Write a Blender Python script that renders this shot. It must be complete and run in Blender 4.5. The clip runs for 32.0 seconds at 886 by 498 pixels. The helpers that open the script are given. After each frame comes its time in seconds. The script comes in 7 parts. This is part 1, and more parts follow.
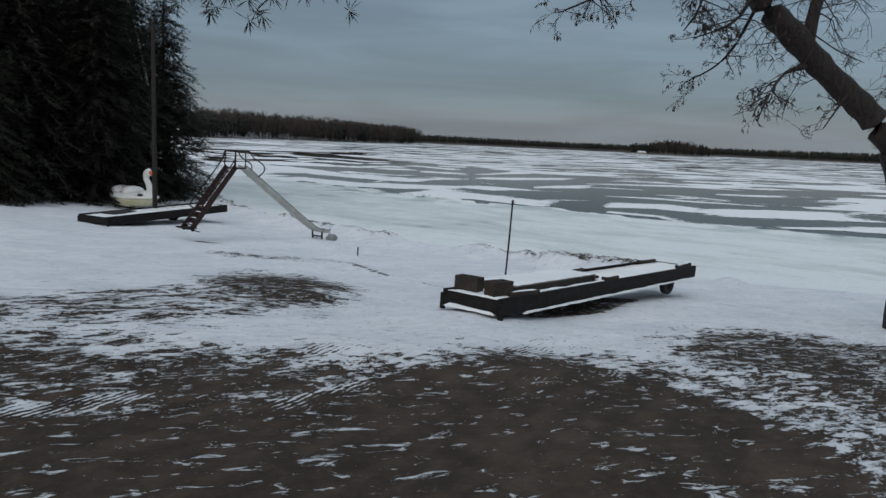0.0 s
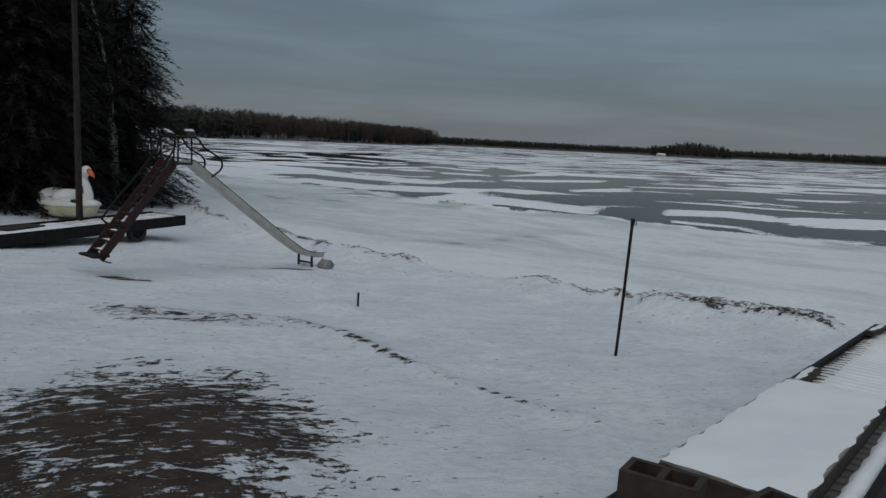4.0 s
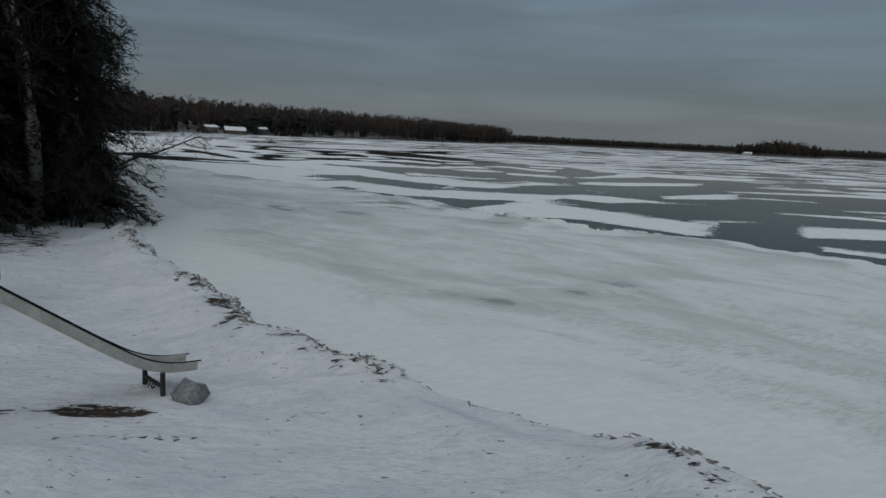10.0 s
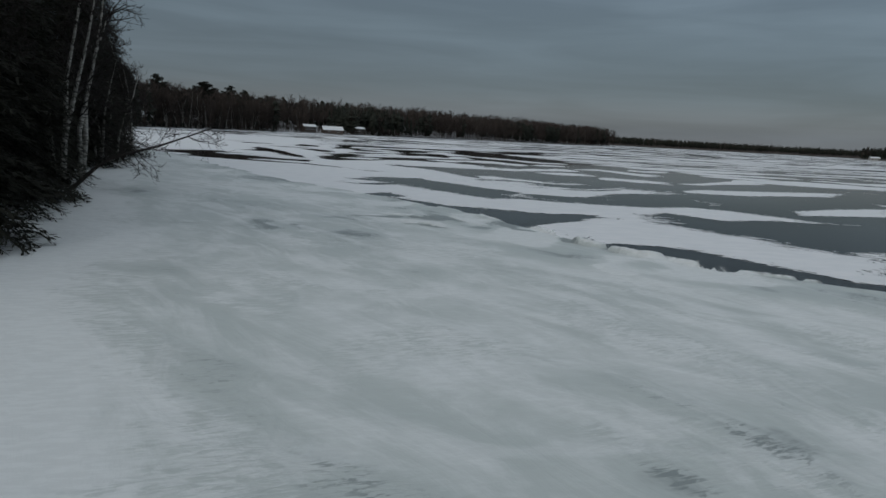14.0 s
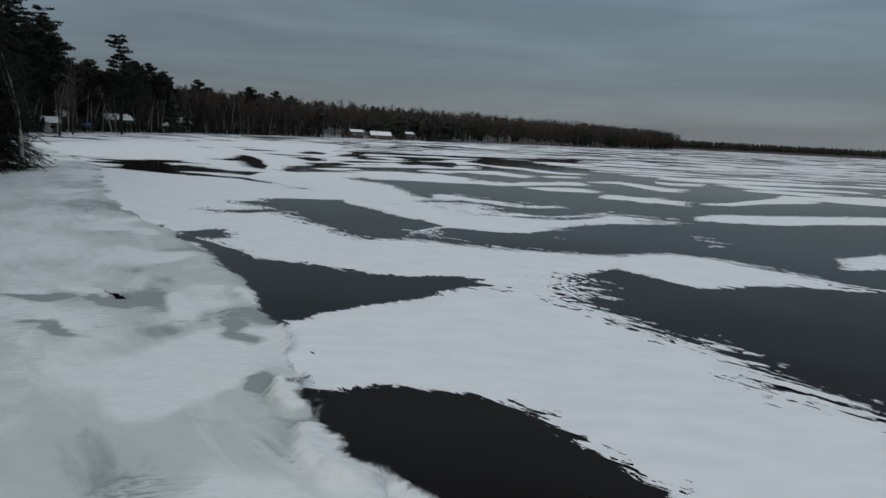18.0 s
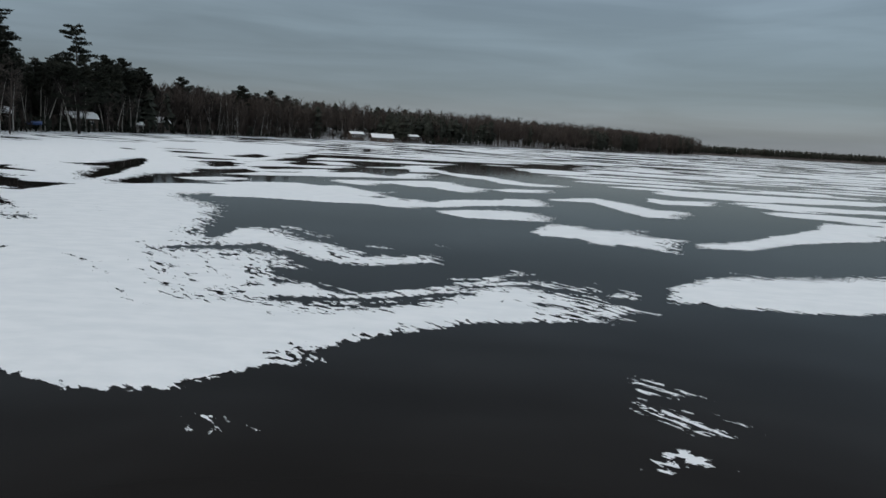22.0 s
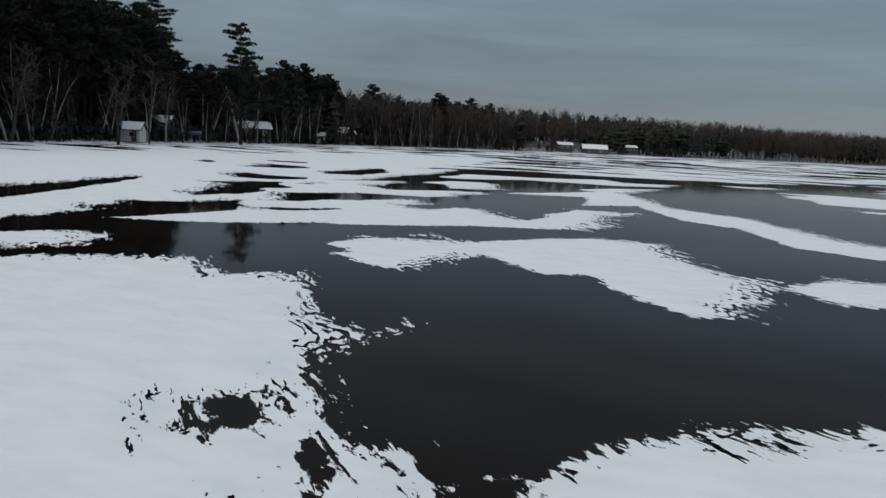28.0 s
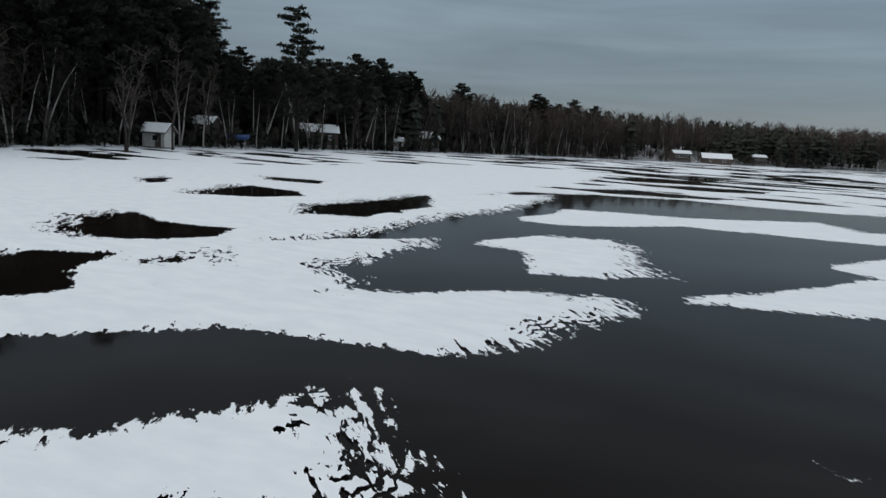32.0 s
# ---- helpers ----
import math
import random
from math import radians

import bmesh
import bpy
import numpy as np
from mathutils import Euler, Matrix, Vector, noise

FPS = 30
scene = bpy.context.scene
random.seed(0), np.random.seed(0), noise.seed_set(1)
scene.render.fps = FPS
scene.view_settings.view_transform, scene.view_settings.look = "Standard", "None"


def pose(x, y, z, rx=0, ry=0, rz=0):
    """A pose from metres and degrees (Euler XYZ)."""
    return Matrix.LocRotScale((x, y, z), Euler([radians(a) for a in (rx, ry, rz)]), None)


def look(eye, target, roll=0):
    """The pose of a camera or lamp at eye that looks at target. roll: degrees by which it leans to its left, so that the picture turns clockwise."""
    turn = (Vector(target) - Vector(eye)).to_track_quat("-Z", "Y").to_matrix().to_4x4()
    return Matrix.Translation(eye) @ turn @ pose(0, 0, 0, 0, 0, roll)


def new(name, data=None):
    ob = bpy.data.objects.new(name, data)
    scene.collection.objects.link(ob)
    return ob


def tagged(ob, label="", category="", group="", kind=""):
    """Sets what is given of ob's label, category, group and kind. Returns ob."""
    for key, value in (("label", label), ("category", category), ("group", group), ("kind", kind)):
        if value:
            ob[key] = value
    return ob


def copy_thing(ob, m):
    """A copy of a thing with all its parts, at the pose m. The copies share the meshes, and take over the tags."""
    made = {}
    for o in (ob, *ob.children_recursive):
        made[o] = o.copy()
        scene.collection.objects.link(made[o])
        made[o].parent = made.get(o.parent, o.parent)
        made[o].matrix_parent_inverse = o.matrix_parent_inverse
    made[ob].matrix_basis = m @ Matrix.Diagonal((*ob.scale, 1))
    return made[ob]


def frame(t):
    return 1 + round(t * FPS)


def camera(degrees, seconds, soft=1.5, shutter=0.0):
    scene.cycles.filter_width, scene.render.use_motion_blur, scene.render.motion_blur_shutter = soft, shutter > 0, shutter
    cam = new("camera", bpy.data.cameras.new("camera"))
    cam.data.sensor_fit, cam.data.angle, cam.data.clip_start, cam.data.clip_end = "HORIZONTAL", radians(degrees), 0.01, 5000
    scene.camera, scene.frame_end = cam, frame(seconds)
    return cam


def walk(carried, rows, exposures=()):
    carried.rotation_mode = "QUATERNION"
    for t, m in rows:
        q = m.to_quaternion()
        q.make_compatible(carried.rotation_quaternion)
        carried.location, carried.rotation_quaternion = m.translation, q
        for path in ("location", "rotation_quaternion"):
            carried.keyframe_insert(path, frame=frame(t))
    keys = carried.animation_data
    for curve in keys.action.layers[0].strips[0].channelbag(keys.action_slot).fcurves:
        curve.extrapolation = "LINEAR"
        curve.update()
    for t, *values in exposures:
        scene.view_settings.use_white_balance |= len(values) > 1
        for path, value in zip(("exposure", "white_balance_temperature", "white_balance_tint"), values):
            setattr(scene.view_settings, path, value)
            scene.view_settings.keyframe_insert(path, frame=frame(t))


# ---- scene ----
cam = camera(62.6, 32.0, soft=1.5)
PATH = [
    (0, (0.0, 0.0, 3.74), (0.011, 1.979, 3.45), 2.6),
    (0.5, (-0.03, 0.724, 3.615), (-0.016, 2.704, 3.328), 2.6),
    (1, (-0.029, 1.428, 3.523), (-0.024, 3.407, 3.236), 2.6),
    (1.5, (-0.084, 2.182, 3.437), (-0.084, 4.162, 3.152), 2.6),
    (2, (-0.125, 3.104, 3.416), (-0.149, 5.084, 3.13), 2.6),
    (2.5, (-0.178, 4.097, 3.41), (-0.217, 6.076, 3.125), 2.6),
    (3, (-0.269, 5.16, 3.425), (-0.308, 7.139, 3.139), 2.7),
    (3.5, (-0.457, 6.419, 3.361), (-0.489, 8.398, 3.075), 2.7),
    (5.5, (-1.099, 11.359, 3.279), (-1.139, 13.337, 2.992), 2.8),
    (6, (-1.277, 12.746, 3.248), (-1.346, 14.724, 2.96), 2.7),
    (6.5, (-1.44, 14.125, 3.211), (-1.532, 16.102, 2.922), 2.7),
    (7, (-1.634, 15.126, 3.214), (-1.723, 17.103, 2.926), 2.6),
    (7.5, (-1.815, 15.502, 3.206), (-1.904, 17.48, 2.918), 2.6),
    (8, (-1.869, 15.74, 3.218), (-1.978, 17.716, 2.927), 2.7),
    (8.5, (-1.686, 15.968, 3.226), (-1.828, 17.942, 2.933), 2.8),
    (9, (-1.256, 16.271, 3.238), (-1.429, 18.242, 2.942), 2.8),
    (9.5, (-0.656, 16.717, 3.233), (-0.859, 18.684, 2.935), 2.8),
    (10, (-0.129, 17.351, 3.214), (-0.361, 19.315, 2.914), 2.7),
    (10.5, (0.29, 18.169, 3.189), (0.025, 20.128, 2.887), 2.6),
    (11, (0.519, 19.171, 3.161), (0.219, 21.125, 2.855), 2.7),
    (11.5, (0.642, 20.344, 3.084), (0.301, 22.291, 2.778), 2.9),
    (12, (0.655, 21.529, 3.031), (0.276, 23.469, 2.724), 2.8),
    (12.5, (0.604, 22.723, 3.01), (0.187, 24.655, 2.702), 2.9),
    (13, (0.467, 23.934, 2.982), (0.019, 25.859, 2.675), 2.9),
    (13.5, (0.329, 25.128, 2.971), (-0.143, 27.047, 2.662), 3.0),
    (15.5, (1.435, 30.64, 3.459), (0.869, 32.533, 3.151), 3.0),
    (16, (2.047, 32.17, 3.509), (1.458, 34.056, 3.201), 2.9),
    (16.5, (2.648, 33.944, 3.514), (2.036, 35.823, 3.206), 2.8),
    (17, (3.215, 35.799, 3.554), (2.579, 37.67, 3.246), 2.8),
    (17.5, (3.693, 37.817, 3.568), (3.039, 39.682, 3.261), 2.8),
    (18, (4.072, 40.002, 3.58), (3.409, 41.864, 3.273), 2.8),
    (18.5, (4.368, 42.306, 3.582), (3.702, 44.166, 3.276), 2.9),
    (19, (4.623, 44.685, 3.576), (3.959, 46.547, 3.271), 3.0),
    (19.5, (4.876, 47.333, 3.523), (4.212, 49.195, 3.22), 3.1),
    (20, (5.033, 49.731, 3.515), (4.371, 51.594, 3.213), 3.1),
    (20.5, (5.182, 52.107, 3.541), (4.522, 53.971, 3.24), 3.2),
    (21, (5.184, 54.575, 3.57), (4.527, 56.44, 3.272), 3.3),
    (21.5, (5.02, 57.12, 3.627), (4.339, 58.977, 3.327), 3.4),
    (22, (4.775, 59.909, 3.632), (4.061, 61.753, 3.332), 3.2),
    (22.5, (4.418, 62.646, 3.642), (3.67, 64.476, 3.341), 3.2),
    (23, (3.923, 65.428, 3.594), (3.143, 67.245, 3.295), 3.2),
    (23.5, (3.316, 68.256, 3.575), (2.505, 70.059, 3.276), 3.1),
    (24, (2.533, 71.09, 3.543), (1.685, 72.877, 3.244), 3.1),
    (24.5, (1.627, 73.995, 3.516), (0.74, 75.762, 3.216), 3.1),
    (25, (0.616, 77.0, 3.413), (-0.312, 78.746, 3.115), 3.2),
    (25.5, (-0.493, 79.889, 3.377), (-1.462, 81.613, 3.078), 3.1),
    (27.5, (-5.953, 90.817, 3.17), (-7.129, 92.406, 2.872), 2.8),
    (28, (-7.656, 93.713, 3.148), (-8.882, 95.265, 2.851), 2.8),
    (28.5, (-9.575, 96.661, 3.116), (-10.844, 98.178, 2.82), 2.9),
    (29, (-11.614, 99.928, 3.056), (-12.926, 101.409, 2.762), 3.0),
    (29.5, (-13.781, 102.841, 3.059), (-15.13, 104.289, 2.765), 3.1),
    (30, (-16.028, 105.718, 3.065), (-17.412, 107.132, 2.771), 3.1),
    (30.5, (-17.749, 107.956, 3.158), (-19.158, 109.344, 2.863), 3.1),
    (31, (-20.012, 110.728, 3.267), (-21.429, 112.109, 2.972), 3.2),
    (31.5, (-22.485, 113.604, 3.294), (-23.905, 114.982, 3.0), 3.2),
    (32, (-25.043, 116.53, 3.366), (-26.467, 117.904, 3.071), 3.2),
]
walk(cam, [(t, look(eye, target, roll)) for t, eye, target, roll in PATH],
     exposures=[(0, 0.28, 6250, 10), (1.5, 0.18, 6250, 10), (3, -0.06, 6300, 10), (6, -0.22, 6400, 10), (13, -0.24, 6400, 10), (17, 0.0, 6450, 10), (18.5, 0.08, 6450, 10), (20, 0.16, 6500, 10),
                (22.5, 0.50, 6520, 10), (25, 0.76, 6550, 10), (28, 0.32, 6500, 10), (29, 0.44, 6550, 10), (30, 0.24, 6450, 10), (31, 0.14, 6400, 10), (32, 0.46, 6480, 10)])

# ---- world and light: a heavy winter overcast ----
world = bpy.data.worlds.new("overcast_sky")
scene.world = world
world.use_nodes = True
wn, wl = world.node_tree.nodes, world.node_tree.links
wn.clear()


def wnode(kind, **kw):
    n = wn.new(kind)
    for k, v in kw.items():
        n.inputs[k].default_value = v
    return n


w_out = wn.new("ShaderNodeOutputWorld")
w_bg = wnode("ShaderNodeBackground", Strength=1.0)
sky = wn.new("ShaderNodeTexSky")
sky.sky_type = "NISHITA"
sky.sun_disc = False
sky.sun_elevation, sky.sun_rotation = radians(24), radians(200)
sky.air_density, sky.dust_density = 1.0, 2.0
tc = wn.new("ShaderNodeTexCoord")
sep = wn.new("ShaderNodeSeparateXYZ")
wl.new(tc.outputs["Generated"], sep.inputs[0])
# cloud deck: darker towards the horizon, brighter overhead
ramp = wn.new("ShaderNodeValToRGB")
wl.new(sep.outputs["Z"], ramp.inputs[0])
cr = ramp.color_ramp
cr.interpolation = "EASE"
stops = ((0.0, (0.150, 0.164, 0.180)), (0.022, (0.126, 0.147, 0.171)), (0.07, (0.088, 0.114, 0.142)),
         (0.17, (0.116, 0.148, 0.173)), (0.45, (0.235, 0.268, 0.292)), (1.0, (0.57, 0.61, 0.65)))
while len(cr.elements) < len(stops):
    cr.elements.new(0.5)
for e, (p, c) in zip(cr.elements, stops):
    e.position, e.color = p, (*c, 1)
# long flat banks of cloud
mp = wn.new("ShaderNodeMapping")
mp.inputs["Scale"].default_value = (1.5, 1.5, 15.0)
wl.new(tc.outputs["Generated"], mp.inputs[0])
cn = wnode("ShaderNodeTexNoise", Scale=1.9, Detail=5.0, Roughness=0.52, Distortion=0.4)
wl.new(mp.outputs[0], cn.inputs["Vector"])
cm = wn.new("ShaderNodeMapRange")
cm.inputs["From Min"].default_value, cm.inputs["From Max"].default_value = 0.3, 0.72
cm.inputs["To Min"].default_value, cm.inputs["To Max"].default_value = 0.78, 1.23
wl.new(cn.outputs["Fac"], cm.inputs[0])
mul = wn.new("ShaderNodeVectorMath")
mul.operation = "SCALE"
wl.new(ramp.outputs[0], mul.inputs[0])
wl.new(cm.outputs[0], mul.inputs["Scale"])
# a little clear-sky blue filters through the deck
thin = wn.new("ShaderNodeVectorMath")
thin.operation = "SCALE"
thin.inputs["Scale"].default_value = 0.05 * 0.35
wl.new(sky.outputs[0], thin.inputs[0])
both = wn.new("ShaderNodeVectorMath")
both.operation = "ADD"
wl.new(mul.outputs[0], both.inputs[0])
wl.new(thin.outputs[0], both.inputs[1])
wl.new(both.outputs[0], w_bg.inputs["Color"])
wl.new(w_bg.outputs[0], w_out.inputs[0])

sun = new("sun", bpy.data.lights.new("sun", "SUN"))
sun.data.energy, sun.data.angle, sun.data.color = 0.5, radians(50), (1.0, 0.97, 0.93)
sun.matrix_world = look((-6, -16, 12), (0, 0, 0))

# ---- materials ----
class Mat:
    """A node material under construction."""

    def __init__(self, name):
        self.m = bpy.data.materials.new(name)
        self.m.use_nodes = True
        self.n, self.l = self.m.node_tree.nodes, self.m.node_tree.links
        self.b = self.n["Principled BSDF"]
        self.out = self.n["Material Output"]
        self.geo = self.n.new("ShaderNodeNewGeometry")
        self.obj = self.n.new("ShaderNodeTexCoord")

    def noise(self, scale, detail=4.0, rough=0.55, stretch=(1, 1, 1), turn=0.0, world=True, distort=0.0):
        mp = self.n.new("ShaderNodeMapping")
        mp.vector_type = "TEXTURE"
        mp.inputs["Scale"].default_value = [1 / q for q in stretch]
        mp.inputs["Rotation"].default_value = (0, 0, radians(turn))
        self.l.new(self.geo.outputs["Position"] if world else self.obj.outputs["Object"], mp.inputs[0])
        t = self.n.new("ShaderNodeTexNoise")
        t.inputs["Scale"].default_value, t.inputs["Detail"].default_value = scale, detail
        t.inputs["Roughness"].default_value, t.inputs["Distortion"].default_value = rough, distort
        self.l.new(mp.outputs[0], t.inputs["Vector"])
        return t.outputs["Fac"]

    def attr(self, name):
        a = self.n.new("ShaderNodeAttribute")
        a.attribute_name = name
        return a.outputs["Fac"]

    def math(self, op, a, b=0.0, clamp=False):
        t = self.n.new("ShaderNodeMath")
        t.operation, t.use_clamp = op, clamp
        for i, v in enumerate((a, b)):
            if isinstance(v, (int, float)):
                t.inputs[i].default_value = v
            else:
                self.l.new(v, t.inputs[i])
        return t.outputs[0]

    def span(self, v, lo, hi, a=0.0, b=1.0):
        t = self.n.new("ShaderNodeMapRange")
        t.interpolation_type = "SMOOTHSTEP"
        for k, q in zip(("From Min", "From Max", "To Min", "To Max"), (lo, hi, a, b)):
            t.inputs[k].default_value = q
        self.l.new(v, t.inputs[0])
        return t.outputs[0]

    def mix(self, f, a, b):
        t = self.n.new("ShaderNodeMix")
        t.data_type = "RGBA"
        for i, v in ((0, f), (6, a), (7, b)):
            if isinstance(v, (int, float)):
                t.inputs[i].default_value = v
            elif isinstance(v, tuple):
                t.inputs[i].default_value = (*v, 1)
            else:
                self.l.new(v, t.inputs[i])
        return t.outputs[2]

    def put(self, socket, v):
        if isinstance(v, (int, float)):
            self.b.inputs[socket].default_value = v
        elif isinstance(v, tuple):
            self.b.inputs[socket].default_value = (*v, 1)
        else:
            self.l.new(v, self.b.inputs[socket])

    def bump(self, h, strength=0.3, dist=0.02):
        t = self.n.new("ShaderNodeBump")
        t.inputs["Strength"].default_value, t.inputs["Distance"].default_value = strength, dist
        self.l.new(h, t.inputs["Height"])
        self.l.new(t.outputs[0], self.b.inputs["Normal"])

    def tint(self, amount=0.25):
        info = self.n.new("ShaderNodeObjectInfo")
        return self.span(info.outputs["Random"], 0, 1, 1 - amount, 1 + amount)

    def scaled(self, c, f):
        t = self.n.new("ShaderNodeVectorMath")
        t.operation = "SCALE"
        if isinstance(c, tuple):
            t.inputs[0].default_value = c
        else:
            self.l.new(c, t.inputs[0])
        self.l.new(f, t.inputs["Scale"])
        return t.outputs[0]


def plain(name, lo, hi, rough=0.7, scale=8.0, metal=0.0, bump=0.2, dist=0.01, stretch=(1, 1, 1), world=False, vary=0.12, spec=0.4):
    """Two tones broken up at two scales, with fine relief."""
    k = Mat(name)
    a, c = k.noise(scale, 5, 0.6, stretch, world=world), k.noise(scale * 6, 4, 0.6, stretch, world=world)
    f = k.math("ADD", k.math("MULTIPLY", a, 0.65), k.math("MULTIPLY", c, 0.35))
    col = k.mix(k.span(f, 0.35, 0.65), lo, hi)
    k.put("Base Color", k.scaled(col, k.tint(vary)) if vary else col)
    k.put("Roughness", k.span(c, 0.3, 0.7, max(0.02, rough - 0.1), min(1.0, rough + 0.1)))
    k.put("Metallic", metal)
    k.put("Specular IOR Level", spec)
    if bump:
        k.bump(f, bump, dist)
    return k.m


def snow_material(name, lo=(0.75, 0.775, 0.787), hi=(0.83, 0.846, 0.853), mask=False):
    k = Mat(name)
    a = k.noise(0.9, 4, 0.6, (1, 2.2, 1), 20)
    c = k.noise(9, 5, 0.65, (1, 1.6, 1), 20)
    k.put("Base Color", k.mix(k.span(a, 0.3, 0.7), lo, hi))
    k.put("Roughness", 0.75)
    k.put("Specular IOR Level", 0.25)
    k.bump(k.math("ADD", k.math("MULTIPLY", a, 1.5), k.math("MULTIPLY", c, 0.5)), 0.16, 0.03)
    if mask:
        lee = k.attr("lee")
        cover = k.attr("cover")
        nick = k.math("SUBTRACT", k.noise(4.2, 6, 0.64, (0.6, 1.5, 1), -27, distort=0.4), 0.5)
        comb = k.math("SUBTRACT", k.noise(1.5, 7, 0.68, (0.36, 2.2, 1), -27, distort=0.5), 0.5)
        e = k.math("ADD", cover, k.math("MULTIPLY", nick, k.span(lee, 0, 1, 0.9, 2.2)))
        e = k.math("ADD", e, k.math("MULTIPLY", comb, k.span(lee, 0, 1, 0.45, 3.4)))
        # fine ridges that follow the rim on its combed side
        phase = k.math("ADD", k.math("MULTIPLY", cover, 25.0), k.math("MULTIPLY", k.noise(0.75, 5, 0.6, (0.6, 1.4, 1), -27), 40.0))
        ridged = k.math("MULTIPLY", k.span(k.math("SINE", phase), 0.1, 0.75), k.span(k.noise(0.42, 3, 0.5), 0.46, 0.56))
        ridged = k.math("MULTIPLY", ridged, k.math("MULTIPLY", lee, k.span(cover, 1.5, 0.7)))
        e = k.math("SUBTRACT", e, k.math("MULTIPLY", ridged, 0.72))
        holes = k.span(k.noise(3.2, 4, 0.58, (0.55, 1.6, 1), -27, distort=0.5), 0.55, 0.585)
        torn = k.math("MULTIPLY", k.span(k.noise(0.17, 3, 0.5), 0.43, 0.54), k.span(cover, 1.4, 0.7))
        e = k.math("SUBTRACT", e, k.math("MULTIPLY", k.math("MULTIPLY", holes, torn), k.span(lee, 0, 0.5, 0.25, 0.9)))
        f = k.span(e, -0.03, 0.03)
        clear = k.n.new("ShaderNodeBsdfTransparent")
        mx = k.n.new("ShaderNodeMixShader")
        k.l.new(f, mx.inputs[0])
        k.l.new(clear.outputs[0], mx.inputs[1])
        k.l.new(k.b.outputs[0], mx.inputs[2])
        k.l.new(mx.outputs[0], k.out.inputs[0])
    return k.m


def ice_material():
    k = Mat("dark_lake_ice")
    a, c = k.noise(0.12, 4, 0.55), k.noise(1.1, 5, 0.6, (1, 1.8, 1))
    k.put("Base Color", k.mix(k.span(a, 0.35, 0.65), (0.0064, 0.0048, 0.0040), (0.0094, 0.0073, 0.0061)))
    k.put("Roughness", k.span(c, 0.35, 0.7, 0.03, 0.08))
    k.put("IOR", 1.31)
    k.put("Specular IOR Level", 0.06)
    k.put("Specular Tint", (1.0, 0.955, 0.91))
    k.bump(k.math("ADD", k.noise(0.5, 3, 0.5), k.math("MULTIPLY", c, 0.2)), 0.03, 0.02)
    return k.m


def slush_material():
    """Refrozen, wind-packed shore ice: grey-green marbling under a patchy skin of rippled snow."""
    k = Mat("packed_shore_ice")
    a = k.noise(0.15, 5, 0.55, (0.62, 1.2, 1), -38, distort=2.2)
    b = k.noise(0.6, 7, 0.64, (0.55, 1.3, 1), -34, distort=1.6)
    c = k.noise(7, 4, 0.6, (0.55, 1.5, 1), 30)
    rip = k.noise(8, 4, 0.6, (0.5, 1.8, 1), 38, distort=0.7)
    where = k.span(k.noise(0.22, 4, 0.6, (0.7, 1.2, 1), -38, distort=1.4), 0.46, 0.58)
    f = k.math("ADD", k.math("MULTIPLY", a, 0.58), k.math("MULTIPLY", b, 0.42))
    f = k.math("ADD", f, k.math("MULTIPLY", k.attr("cover"), 0.26))
    f = k.math("SUBTRACT", f, k.math("MULTIPLY", k.math("MULTIPLY", k.span(rip, 0.44, 0.62), where), 0.15))
    col = k.mix(k.span(f, 0.38, 0.58), (0.55, 0.60, 0.58), (0.755, 0.79, 0.785))
    veil = k.span(k.noise(0.33, 7, 0.62, (0.5, 1.5, 1), -40, distort=2.6), 0.50, 0.62)
    col = k.mix(k.math("MULTIPLY", veil, 0.45), col, (0.78, 0.81, 0.805))
    # hollows of the fine relief painted darker, in place of their soft shade
    col = k.mix(k.span(c, 0.40, 0.62, 0.18, 0.0), col, (0.48, 0.51, 0.50))
    dark = k.span(k.math("SUBTRACT", f, k.math("MULTIPLY", c, 0.06)), 0.14, 0.30, 1, 0)
    col = k.mix(dark, col, (0.27, 0.305, 0.30))
    wet = k.span(k.math("ADD", k.noise(0.30, 4, 0.5, (0.6, 1.3, 1), -30, distort=0.8), k.math("MULTIPLY", c, 0.05)), 0.73, 0.80)
    col = k.mix(k.math("MULTIPLY", wet, 0.6), col, (0.20, 0.225, 0.22))
    k.put("Base Color", col)
    k.put("Roughness", k.span(f, 0.3, 0.6, 0.36, 0.74))
    k.put("Specular IOR Level", 0.35)
    k.bump(k.math("ADD", k.math("MULTIPLY", b, 1.2), k.math("ADD", k.math("MULTIPLY", c, 0.3), k.math("MULTIPLY", k.math("MULTIPLY", rip, where), 0.9))), 0.8, 0.03)
    edge = k.math("ADD", k.attr("edge"), k.math("MULTIPLY", k.math("SUBTRACT", k.noise(0.5, 6, 0.6, (0.6, 1.2, 1), -38, distort=0.8), 0.5), 1.9))
    clear = k.n.new("ShaderNodeBsdfTransparent")
    mx = k.n.new("ShaderNodeMixShader")
    k.l.new(k.span(edge, -0.08, 0.08), mx.inputs[0])
    k.l.new(clear.outputs[0], mx.inputs[1])
    k.l.new(k.b.outputs[0], mx.inputs[2])
    k.l.new(mx.outputs[0], k.out.inputs[0])
    return k.m


